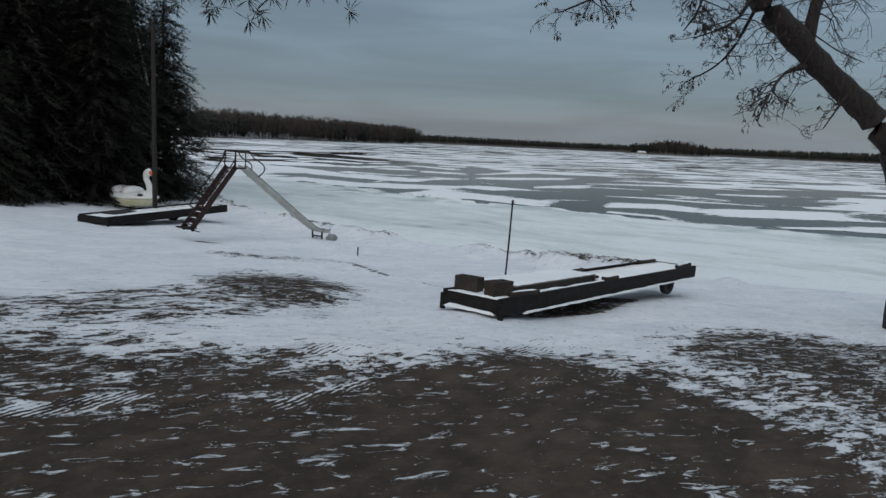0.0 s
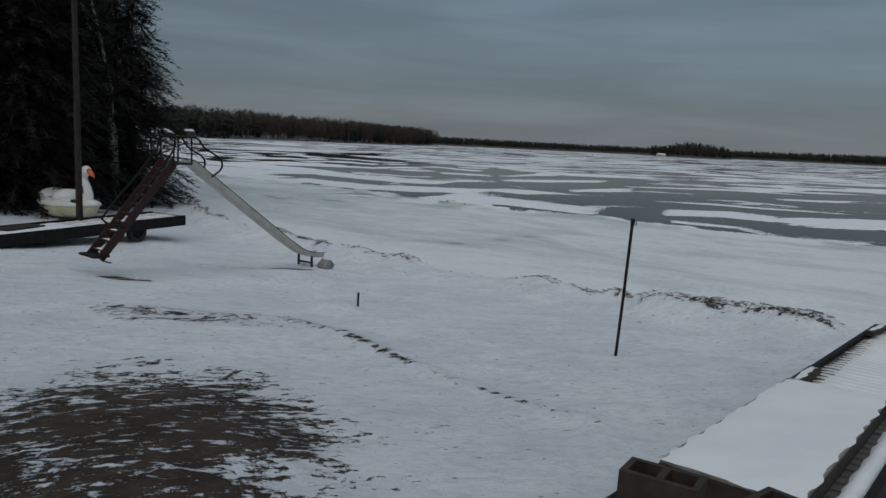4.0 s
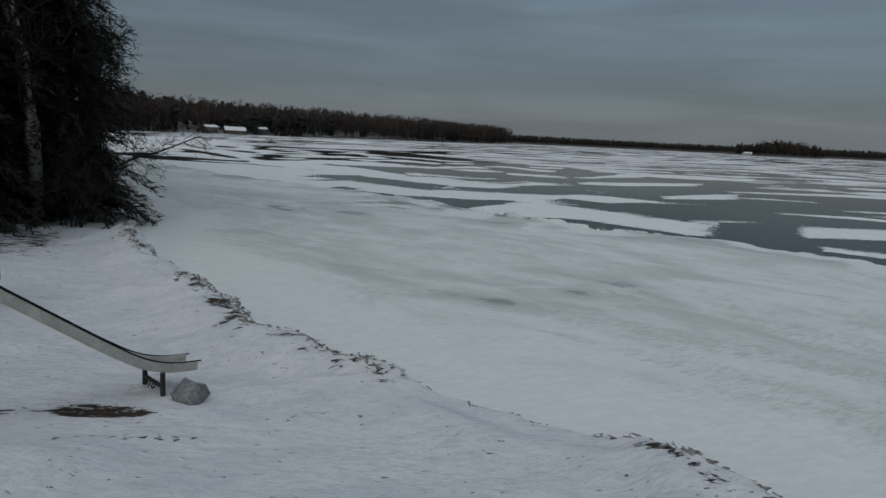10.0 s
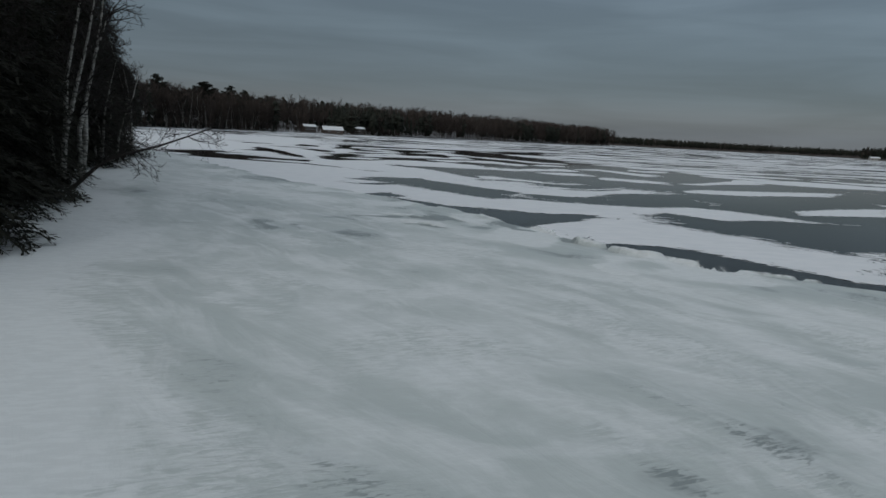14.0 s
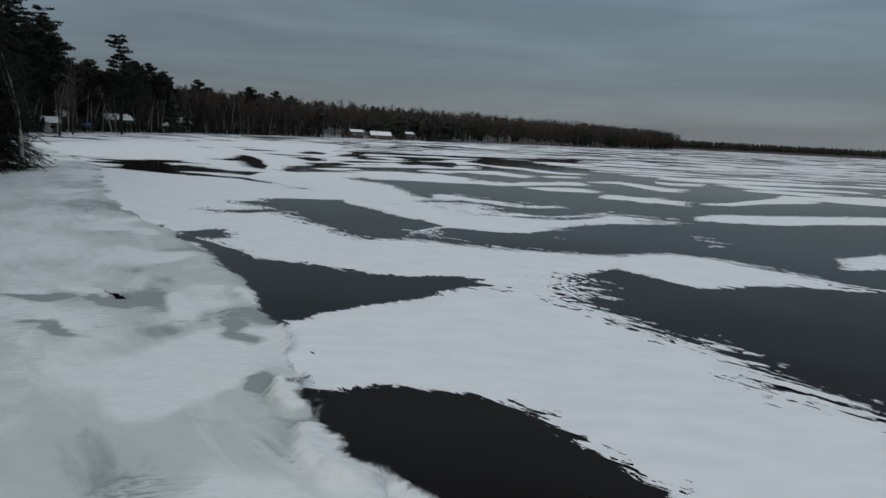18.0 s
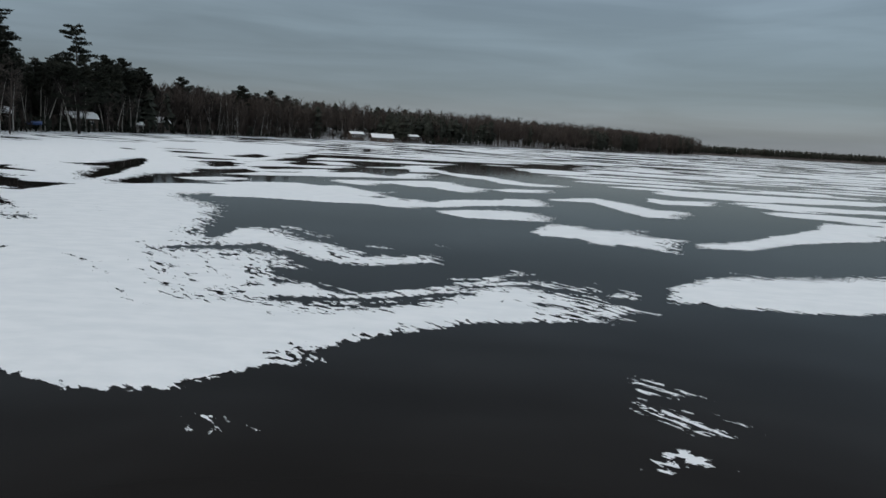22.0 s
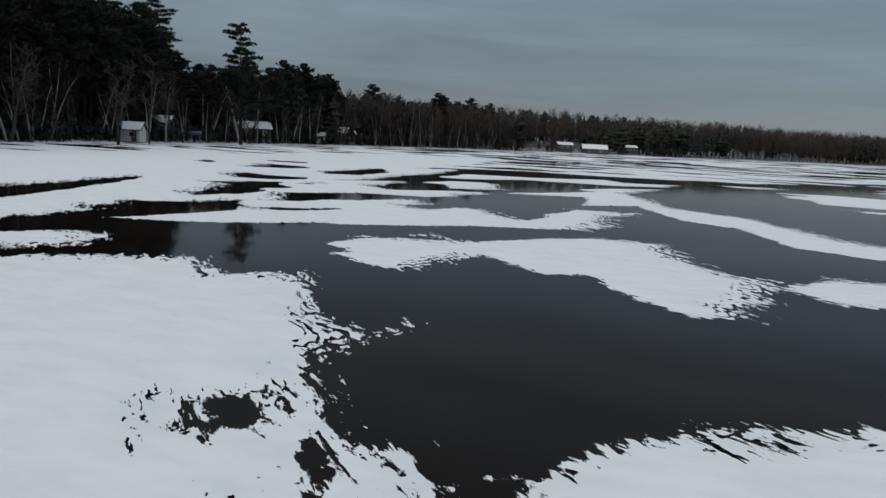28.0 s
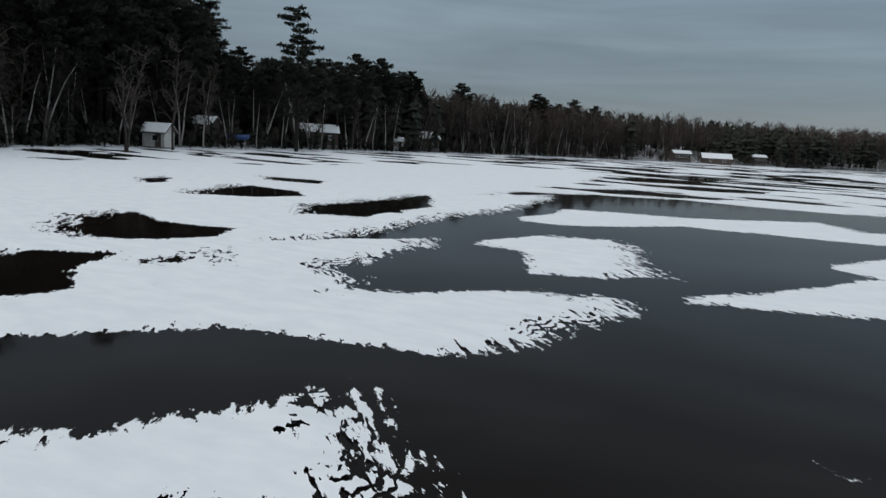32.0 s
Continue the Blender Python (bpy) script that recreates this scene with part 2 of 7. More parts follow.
def ground_material():
    """Bank of sand and frozen dirt under drifted snow; 'bare' says how worn through the snow is."""
    k = Mat("snowy_bank")
    st = k.noise(2.2, 6, 0.68, (0.75, 1.25, 1), 28, distort=0.6)
    fi = k.noise(9, 6, 0.70, (0.7, 1.35, 1), 28)
    gr = k.noise(38, 4, 0.7)
    e = k.math("ADD", k.attr("bare"), k.math("MULTIPLY", k.math("SUBTRACT", st, 0.5), 1.5))
    e = k.math("ADD", e, k.math("MULTIPLY", k.math("SUBTRACT", fi, 0.5), 1.7))
    e = k.math("ADD", e, k.math("MULTIPLY", k.math("SUBTRACT", gr, 0.5), 0.6))
    bars = k.n.new("ShaderNodeTexWave")
    bars.inputs["Scale"].default_value, bars.inputs["Distortion"].default_value, bars.inputs["Detail Scale"].default_value = 4.6, 2.5, 2.0
    turn = k.n.new("ShaderNodeMapping")
    turn.vector_type = "TEXTURE"
    turn.inputs["Rotation"].default_value = (0, 0, radians(-28))
    k.l.new(k.geo.outputs["Position"], turn.inputs[0])
    k.l.new(turn.outputs[0], bars.inputs["Vector"])
    e = k.math("ADD", e, k.math("MULTIPLY", k.attr("tread"), k.math("SUBTRACT", bars.outputs["Fac"], 0.62)))
    f = k.span(e, 0.46, 0.58)
    fleck = k.span(k.math("ADD", k.noise(5.2, 5, 0.72, (0.6, 1.5, 1), 18, distort=0.6), k.math("MULTIPLY", gr, 0.05)), 0.615, 0.65)
    f = k.math("MULTIPLY", f, k.math("SUBTRACT", 1.0, k.math("MULTIPLY", fleck, 0.85)))
    peb = k.n.new("ShaderNodeTexVoronoi")
    peb.inputs["Scale"].default_value = 20.0
    k.l.new(k.geo.outputs["Position"], peb.inputs["Vector"])
    speck = k.span(k.noise(13, 2, 0.5, (0.6, 1.4, 1), 15), 0.70, 0.73)
    f = k.math("MAXIMUM", f, k.math("MULTIPLY", speck, 0.75))
    big = k.noise(0.8, 5, 0.6, (1, 1.6, 1), 20)
    snow = k.mix(k.span(big, 0.3, 0.7), (0.70, 0.735, 0.77), (0.82, 0.84, 0.86))
    # dimples greyed in the snow's colour, standing in for shade the bumps barely catch
    snow = k.mix(k.span(fi, 0.36, 0.56, 0.30, 0.0), snow, (0.46, 0.49, 0.525))
    snow = k.mix(k.span(k.noise(2.2, 5, 0.6, (0.6, 1.5, 1), 20, distort=0.8), 0.52, 0.68, 0.0, 0.35), snow, (0.52, 0.55, 0.58))
    mot = k.noise(3.0, 6, 0.65)
    dirt = k.mix(k.span(mot, 0.3, 0.7), (0.038, 0.029, 0.021), (0.078, 0.059, 0.044))
    dirt = k.mix(k.span(gr, 0.58, 0.75), dirt, (0.10, 0.080, 0.064))
    dirt = k.mix(k.span(gr, 0.40, 0.28), dirt, (0.010, 0.008, 0.0065))
    stone = k.math("MULTIPLY", k.span(peb.outputs["Distance"], 0.28, 0.12), k.span(k.noise(6, 3, 0.6), 0.5, 0.66))
    dirt = k.mix(k.math("MULTIPLY", stone, 0.7), dirt, (0.15, 0.125, 0.10))
    rut = k.noise(1.1, 5, 0.7, (0.3, 2.2, 1), 58, distort=0.3)
    dirt = k.mix(k.span(rut, 0.42, 0.62, 0, 0.45), dirt, k.mix(k.span(gr, 0.35, 0.65), (0.016, 0.012, 0.010), (0.034, 0.026, 0.020)))
    k.put("Base Color", k.mix(f, snow, dirt))
    k.put("Roughness", 0.85)
    k.put("Specular IOR Level", 0.2)
    rel = k.math("ADD", k.math("MULTIPLY", f, -0.7), k.math("ADD", k.math("MULTIPLY", gr, 0.25), k.math("MULTIPLY", big, 1.2)))
    k.bump(k.math("ADD", rel, k.math("ADD", k.math("MULTIPLY", fi, 0.9), k.math("MULTIPLY", k.noise(3.4, 4, 0.6, (0.7, 1.3, 1), 15, distort=0.6), 1.6))), 1.0, 0.045)
    return k.m


M_SNOW = snow_material("wind_packed_snow")
M_SNOW_ICE = snow_material("snow_on_ice", mask=True)
M_ICE = ice_material()
M_SLUSH = slush_material()
M_GROUND = ground_material()
M_TURF = plain("dirty_frozen_turf", (0.085, 0.078, 0.070), (0.30, 0.295, 0.285), 0.85, 9, bump=0.5, dist=0.02, world=True)
M_BARK = plain("dark_bark", (0.012, 0.009, 0.008), (0.034, 0.027, 0.023), 0.9, 6, bump=0.6, dist=0.02, stretch=(3, 3, 0.6))
M_BIRCH = plain("birch_bark", (0.15, 0.14, 0.125), (0.50, 0.48, 0.44), 0.8, 3, bump=0.2, stretch=(1, 1, 4))
M_TWIG = plain("bare_twigs", (0.055, 0.043, 0.037), (0.105, 0.085, 0.075), 0.9, 4, bump=0)
M_NEEDLE = plain("spruce_needles", (0.014, 0.015, 0.011), (0.043, 0.043, 0.033), 0.85, 1.5, bump=0, vary=0.3, world=True, spec=0.15)
M_PINE = plain("pine_needles", (0.016, 0.019, 0.015), (0.044, 0.048, 0.037), 0.85, 1.5, bump=0, vary=0.25, world=True, spec=0.15)
M_DEAD = plain("withered_leaves", (0.045, 0.028, 0.020), (0.10, 0.060, 0.040), 0.9, 9, bump=0)
M_WOODS = plain("leafless_woods", (0.040, 0.031, 0.027), (0.090, 0.071, 0.060), 0.95, 0.25, bump=0, world=True, vary=0)
M_BLACK = plain("black_rubber", (0.016, 0.016, 0.017), (0.035, 0.034, 0.034), 0.75, 12, bump=0.2)
M_STEEL = plain("dark_painted_steel", (0.007, 0.0065, 0.0065), (0.019, 0.017, 0.016), 0.75, 9, bump=0.15, spec=0.18)
M_RUST = plain("rusty_red_steel", (0.020, 0.009, 0.008), (0.045, 0.018, 0.015), 0.7, 10, bump=0.25)
M_GALV = plain("weathered_fibreglass", (0.30, 0.30, 0.275), (0.44, 0.44, 0.40), 0.45, 5, bump=0.1)
M_WOOD = plain("grey_weathered_boards", (0.14, 0.125, 0.11), (0.27, 0.25, 0.23), 0.85, 5, bump=0.35, stretch=(1, 6, 6))
M_PLANK = plain("dark_weathered_planks", (0.055, 0.050, 0.046), (0.13, 0.12, 0.11), 0.85, 5, bump=0.35, stretch=(1, 6, 6))
M_WOODBROWN = plain("wet_brown_timber", (0.018, 0.013, 0.010), (0.048, 0.036, 0.027), 0.8, 6, bump=0.3)
M_WHITE = plain("scuffed_white_plastic", (0.66, 0.66, 0.63), (0.80, 0.80, 0.78), 0.4, 3, bump=0.05, vary=0.03)
M_CREAM = plain("cream_hull", (0.46, 0.43, 0.27), (0.60, 0.57, 0.40), 0.45, 3, bump=0.05, vary=0.03)
M_ORANGE = plain("orange_paint", (0.55, 0.09, 0.03), (0.70, 0.14, 0.05), 0.45, 5, bump=0.05, vary=0.03)
M_SIDING = plain("pale_siding", (0.42, 0.41, 0.39), (0.58, 0.57, 0.54), 0.8, 2, bump=0.2)
M_DARKWALL = plain("brown_siding", (0.055, 0.042, 0.034), (0.11, 0.085, 0.070), 0.85, 2, bump=0.2)
M_TARP = plain("blue_tarp", (0.03, 0.07, 0.20), (0.06, 0.12, 0.30), 0.6, 2, bump=0.1)
M_CHUNK = plain("dirty_clear_ice", (0.12, 0.13, 0.13), (0.30, 0.325, 0.325), 0.4, 4, bump=0.4, dist=0.03)
M_STONE = plain("shore_stones", (0.09, 0.085, 0.08), (0.22, 0.21, 0.20), 0.85, 4, bump=0.4)
k = Mat("window_glass")
k.put("Base Color", (0.02, 0.024, 0.028))
k.put("Roughness", 0.08)
M_GLASS = k.m

# ---- plan: shoreline, ground, ice ----
def hash2(i, j, seed):
    h = (i.astype(np.int64) * 374761393 + j.astype(np.int64) * 668265263 + seed * 974711) & 0xFFFFFFFF
    h = ((h ^ (h >> 13)) * 1274126177) & 0xFFFFFFFF
    return ((h ^ (h >> 16)) & 0xFFFF) / 65535.0


def vnoise(x, y, seed=0):
    i, j = np.floor(x), np.floor(y)
    u, v = x - i, y - j
    u, v = u * u * (3 - 2 * u), v * v * (3 - 2 * v)
    a, b = hash2(i, j, seed), hash2(i + 1, j, seed)
    c, d = hash2(i, j + 1, seed), hash2(i + 1, j + 1, seed)
    return (a + (b - a) * u) * (1 - v) + (c + (d - c) * u) * v


def fbm(x, y, seed=0, octaves=4, gain=0.5):
    s, a, n = 0.0, 1.0, 0.0
    for o in range(octaves):
        s = s + a * vnoise(x * 2**o + 17 * o, y * 2**o - 9 * o, seed + o)
        n, a = n + a, a * gain
    return s / n


def smooth(e0, e1, v):
    t = np.clip((v - e0) / (e1 - e0), 0, 1)
    return t * t * (3 - 2 * t)


HOME_SHORE = [(70, 8), (22, 18), (9, 21.2), (4, 23.2), (1.8, 25.1), (-0.9, 25.9), (-3.3, 27.6), (-5, 29.2), (-8, 33.3),
              (-11.5, 37.6), (-14.5, 42), (-20, 48), (-27, 57), (-33, 66), (-38, 76)]
FAR_SHORE = [(-62, 92), (-95, 117), (-113, 136), (-128, 160), (-141, 188), (-151, 216), (-160, 246), (-165, 297), (-154, 350),
             (-130, 425), (-110, 490), (-78, 570), (-45, 640), (-20, 705)]
LAND = HOME_SHORE + FAR_SHORE + [(-45, 745), (-200, 790), (-1500, 900), (-1500, -400), (900, -400), (900, -150), (200, -40)]


def segment_distance(x, y, a, b):
    dx, dy = b[0] - a[0], b[1] - a[1]
    t = np.clip(((x - a[0]) * dx + (y - a[1]) * dy) / (dx * dx + dy * dy + 1e-9), 0, 1)
    return np.hypot(x - a[0] - t * dx, y - a[1] - t * dy), t


def strokes(x, y, lines):
    best = np.full(np.shape(x), -9.0)
    for line in lines:
        for a, b in zip(line, line[1:]):
            r = max(a[2], b[2]) + 1.5
            m = (x > min(a[0], b[0]) - r) & (x < max(a[0], b[0]) + r) & (y > min(a[1], b[1]) - r) & (y < max(a[1], b[1]) + r)
            if m.any():
                d, t = segment_distance(x[m], y[m], a, b)
                best[m] = np.maximum(best[m], a[2] + (b[2] - a[2]) * t - d)
    return best


def areas(x, y, rings):
    """Metres inside the nearest of some rings; negative outside."""
    best = np.full(np.shape(x), -9.0)
    for ring in rings:
        xs, ys = [p[0] for p in ring], [p[1] for p in ring]
        m = (x > min(xs) - 1.5) & (x < max(xs) + 1.5) & (y > min(ys) - 1.5) & (y < max(ys) + 1.5)
        if m.any():
            px, py = x[m], y[m]
            d, inside = np.full(px.shape, 1e9), np.zeros(px.shape, bool)
            for a, b in zip(ring, ring[1:] + ring[:1]):
                d = np.minimum(d, segment_distance(px, py, a, b)[0])
                if a[1] != b[1]:
                    inside ^= ((a[1] > py) != (b[1] > py)) & (px < (b[0] - a[0]) * (py - a[1]) / (b[1] - a[1]) + a[0])
            best[m] = np.maximum(best[m], np.where(inside, d, -d))
    return best


def inland(x, y):
    """Metres inland of the shore; negative out on the lake."""
    d, inside = np.full(np.shape(x), 1e9), np.zeros(np.shape(x), bool)
    for a, b in zip(LAND, LAND[1:] + LAND[:1]):
        d = np.minimum(d, segment_distance(x, y, a, b)[0])
        if a[1] != b[1]:
            inside ^= ((a[1] > y) != (b[1] > y)) & (x < (b[0] - a[0]) * (y - a[1]) / (b[1] - a[1]) + a[0])
    return np.where(inside, d, -d)


# the frozen lip of the bank, just inland of the water's edge
LIP = [(7.5, 20.2), (5.2, 21.2), (3.5, 21.9), (2.75, 22.5), (2.25, 23.05), (2.0, 23.85), (1.6, 24.4), (0.8, 24.75), (0.0, 25.1), (-0.9, 25.45), (-1.9, 25.8), (-2.6, 26.3),
       (-3.2, 27.0), (-3.9, 27.2), (-4.6, 28.2), (-5.3, 29.0), (-5.95, 29.7), (-6.9, 30.8), (-7.7, 32.2), (-8.9, 33.2), (-9.9, 34.4), (-11.0, 36.4), (-12.2, 38.2), (-14.5, 40.9)]
# a low turf edge that runs across the bank
TURF_EDGE = [(-5.5, 17.75, 0.05), (-3.8, 17.65, 0.05), (-3.06, 17.8, 0.06), (-2.0, 16.95, 0.06), (-1.17, 16.1, 0.05), (-0.45, 15.2, 0.05), (0.32, 14.5, 0.04), (0.8, 14.2, 0.04)]


def lip_side(x, y):
    """Metres inland of the lip (negative towards the lake), ragged along its run."""
    out = np.full(np.shape(x), 9.0)
    m = (x > -17) & (x < 10) & (y > 17) & (y < 44)
    if m.any():
        px = x[m] + 0.75 * (fbm(x[m] * 1.1, y[m] * 1.1, 35, 3) - 0.5)
        py = y[m] + 0.75 * (fbm(x[m] * 1.1, y[m] * 1.1, 37, 3) - 0.5)
        best, side = np.full(px.shape, 1e9), np.ones(px.shape)
        for a, b in zip(LIP, LIP[1:]):
            d = segment_distance(px, py, a, b)[0]
            cr = (b[0] - a[0]) * (py - a[1]) - (b[1] - a[1]) * (px - a[0])
            side = np.where(d < best, np.where(cr > 0, 1.0, -1.0), side)
            best = np.minimum(best, d)
        out[m] = best * side
    return out


def ground_height(x, y, d=None):
    d = inland(x, y) if d is None else d
    wob = (fbm(x * 0.35, y * 0.35, 5, 3) - 0.5) * 0.22 * smooth(0.3, 4, d)
    z = 0.10 + 0.078 * np.clip(d, -6, 15) + 0.02 * np.clip(d - 15, 0, 40) + wob
    z = z - 0.22 * smooth(0.0, -1.2, d)
    wind = 0.045 * (fbm(x * 1.6, y * 2.6, 55, 3) - 0.5) * smooth(0.2, 1.5, d) * smooth(60, 40, np.abs(x) + np.abs(y - 15))
    mound = 0.17 * np.exp(-(((x + 2.7) / 1.5) ** 2) - ((y - 12.4) / 1.5) ** 2)
    hump = 0.16 * smooth(0.62, 0.25, np.hypot(x + 2.55, (y - 19.2) * 0.9)) * smooth(19.75, 19.45, y)
    ridge = 0.15 * smooth(0.9, 0.0, np.abs((x + 5.0) * 0.87 - (y - 20.9) * 0.5)) * smooth(18.6, 19.6, y) * smooth(23.4, 22.2, y)
    step = 0.05 * smooth(0.0, -0.25, strokes(x, y, [TURF_EDGE]))
    hill = 0.09 * np.clip(d - 25, 0, 110) * smooth(-60, -110, x)
    s = lip_side(x, y)
    rough = fbm(x * 0.55, y * 0.55, 31, 2)
    lip = (0.10 + 0.34 * smooth(0.35, 0.7, rough)) * smooth(-0.20, 0.05, s) * smooth(1.7, 0.08, s)
    lip = lip + 0.11 * smooth(-0.12, 0.02, s) * smooth(0.45, 0.1, s) * (fbm(x * 3.1, y * 3.1, 39, 3) - 0.35)
    banked = 0.19 * np.exp(-(((x - 0.5) / 1.2) ** 2) - ((y - 10.8) / 1.2) ** 2)
    return z + hill + lip + wind + mound + banked + hump + ridge - step


def grid(name, xs, ys, zf, material, attrs=(), kind="structure", keep=None):
    """A sheet over the plan, with float attributes for its material."""
    X, Y = np.meshgrid(xs, ys)
    X, Y = X.ravel(), Y.ravel()
    Z = zf if isinstance(zf, np.ndarray) else zf(X, Y)
    used = np.ones(len(X), bool)
    nx, ny = len(xs), len(ys)
    q = (np.arange(ny - 1)[:, None] * nx + np.arange(nx - 1)[None, :]).ravel()
    quads = np.stack([q, q + 1, q + nx + 1, q + nx], 1)
    if keep is not None:
        kk = keep if isinstance(keep, np.ndarray) else keep(X, Y)
        quads = quads[kk[quads].any(1)]
        used = np.zeros(len(X), bool)
        used[quads.ravel()] = True
        new_id = np.cumsum(used) - 1
        X, Y, Z, quads = X[used], Y[used], Z[used], new_id[quads]
    if len(quads) == 0:
        return None
    me = bpy.data.meshes.new(name)
    me.vertices.add(len(X))
    me.vertices.foreach_set("co", np.stack([X, Y, Z], 1).astype(np.float32).ravel())
    me.loops.add(quads.size)
    me.loops.foreach_set("vertex_index", quads.astype(np.int32).ravel())
    me.polygons.add(len(quads))
    me.polygons.foreach_set("loop_start", np.arange(0, quads.size, 4, dtype=np.int32))
    me.update(calc_edges=True)
    me.polygons.foreach_set("use_smooth", np.ones(len(quads), bool))
    for nm, fn in attrs:
        at = me.attributes.new(nm, "FLOAT", "POINT")
        at.data.foreach_set("value", np.asarray(fn[used] if isinstance(fn, np.ndarray) else fn(X, Y), np.float32))
    me.materials.append(material)
    return new(name, me)


def blob(x, y, cx, cy, rx, ry, turn=0.0):
    c, s = math.cos(radians(turn)), math.sin(radians(turn))
    u, v = (x - cx) * c + (y - cy) * s, -(x - cx) * s + (y - cy) * c
    return 1 - np.hypot(u / rx, v / ry)


DRIVE = [(-9, -6), (-7, 5.2), (-2.9, 6.0), (-1.45, 6.7), (-0.5, 7.6), (0.6, 8.4), (1.9, 8.8), (2.6, 7.6), (2.95, 6.8), (3.35, 6.3), (3.3, 5.6), (3.1, 5.0), (2.9, -6)]


def bare_ground(x, y):
    """How far the snow is worn off the bank: the dirt drive, a mound, the slide's end, turf lines."""
    warp = 1.3 * (fbm(x * 0.6, y * 0.6, 21, 3) - 0.5)
    drive = smooth(-0.55, 0.45, areas(x + warp, y + 0.7 * warp, [DRIVE])) * 0.98
    rim = 8.5 + 0.7 * np.exp(-(((x - 1.4) / 1.6) ** 2)) + 1.5 * warp
    mixed = 0.46 * smooth(rim + 1.1, rim - 0.6, y) * smooth(4.4, 2.6, x) + 0.20 * smooth(rim + 0.2, rim - 1.3, y) * smooth(3.0, 1.0, x)
    mixed = np.maximum(mixed, 0.49 * smooth(rim + 1.6, rim - 0.4, y) * smooth(12, 9, np.abs(x)))
    mound = smooth(-0.3, 0.75, blob(x, y, -2.85, 12.7, 1.9, 3.0, 18)) * 0.72
    edge = smooth(-0.1, 0.5, blob(x, y, -4.2, 10.4, 3.6, 2.0, 28)) * 0.49
    slide_end = np.maximum(smooth(0.0, 0.5, blob(x, y, -4.32, 23.9, 0.72, 0.32, 12)) * 0.72, smooth(-0.1, 0.6, blob(x, y, -5.15, 23.6, 1.3, 0.28, 20)) * 0.40)
    foot = smooth(0.0, 0.5, blob(x, y, -6.6, 20.6, 0.8, 0.35, 0)) * 0.6
    arc = smooth(0.08, 0.02, np.abs(np.hypot(x + 2.53, y - 19.28) - 0.37)) * smooth(19.2, 19.4, y) * 0.85
    turf = smooth(-0.10, 0.03, strokes(x, y, [TURF_EDGE])) * (0.36 + 0.3 * smooth(0.4, 0.6, fbm(x * 0.9, y * 0.9, 52, 2)))
    fringe = smooth(0.0, 0.6, blob(x, y, -4.3, 17.4, 2.6, 0.9, 5)) * 0.42
    right = np.maximum(smooth(0.0, 0.5, blob(x, y, 5.7, 9.4, 3.4, 3.8, 20)) * 0.64, smooth(0.0, 0.5, blob(x, y, 5.3, 9.9, 0.7, 1.7, -25)) * 0.72)
    q, u = segment_distance(x, y, (-4.15, 22.95), (-2.7, 23.65))
    track = smooth(0.11, 0.03, q) * (0.62 * smooth(0.1, 0.5, np.sin(u * 72)) + 0.15) * smooth(1.0, 0.6, u)
    d = inland(x, y)
    s = lip_side(x, y)
    run = smooth(0.42, 0.60, fbm(x * 0.55, y * 0.55, 31, 2))
    shore = smooth(0.10, 0.01, np.abs(s - 0.02)) * (0.25 + 0.45 * smooth(0.4, 0.58, fbm(x * 1.0, y * 1.0, 58, 2)))
    shore = np.maximum(shore, smooth(0.50, 0.0, np.abs(s - 0.28)) * run * (0.34 + 0.30 * smooth(0.40, 0.6, fbm(x * 1.7, y * 1.7, 59, 2))))
    shore = np.maximum(shore, 0.42 * smooth(0.4, 0.05, np.abs(d - 0.7)) * smooth(-13, -16, x) * smooth(-45, -38, x))
    under = smooth(0.0, 0.4, blob(x, y, 2.8, 13.5, 2.9, 0.62, 51.5)) * 0.74
    woods = 0.50 * smooth(0.8, 3.0, d) * smooth(-9.2, -12, x) * smooth(27, 31, y + 0.4 * (x + 12)) + 0.1 * smooth(40, 90, np.hypot(x, y - 20)) * (d > 2)
    out = 0.03 + np.maximum(drive, mixed)
    for q in (arc, mound, edge, slide_end, foot, turf, fringe, right, track, shore, under, woods):
        out = np.maximum(out, q)
    return out


def tread(x, y):
    """Where tyres have pressed their bars into the snow on the drive."""
    out = 0.0
    for ax, ay, bx, by, w in ((-2.3, 5.6, -0.4, 7.35, 0.17), (0.2, 6.9, 2.2, 8.25, 0.17), (-1.5, 8.1, -0.7, 8.8, 0.15), (0.9, 8.9, 2.0, 9.9, 0.17), (-4.4, 5.4, -2.6, 6.6, 0.15)):
        d, t = segment_distance(x, y, (ax, ay), (bx, by))
        out = np.maximum(out, smooth(w + 0.08, w - 0.04, d) * smooth(0, 0.1, t) * smooth(1, 0.9, t))
    return out * 0.45


near = (-26.0, 24.0, -6.0, 52.0)
FINE = (-9.6, 4.6, 21.4, 35.0)


def inset(x, y, box_, by):
    return (x > box_[0] + by) & (x < box_[1] - by) & (y > box_[2] + by) & (y < box_[3] - by)


G = grid("ground", np.arange(near[0], near[1], 0.13), np.arange(near[2], near[3], 0.13), ground_height, M_GROUND,
         [("bare", bare_ground), ("tread", tread)], keep=lambda x, y: (inland(x, y) > -1.6) & ~inset(x, y, FINE, 0.15))
g1 = grid("ground_edge", np.arange(FINE[0], FINE[1], 0.055), np.arange(FINE[2], FINE[3], 0.055), ground_height, M_GROUND,
          [("bare", bare_ground), ("tread", tread)], keep=lambda x, y: inland(x, y) > -1.2)
tagged(g1, "snow-covered lip of the bank with dirty frozen turf", "ground", kind="structure")
tagged(G, "snow-drifted bank with bare frozen dirt", "ground", kind="structure")


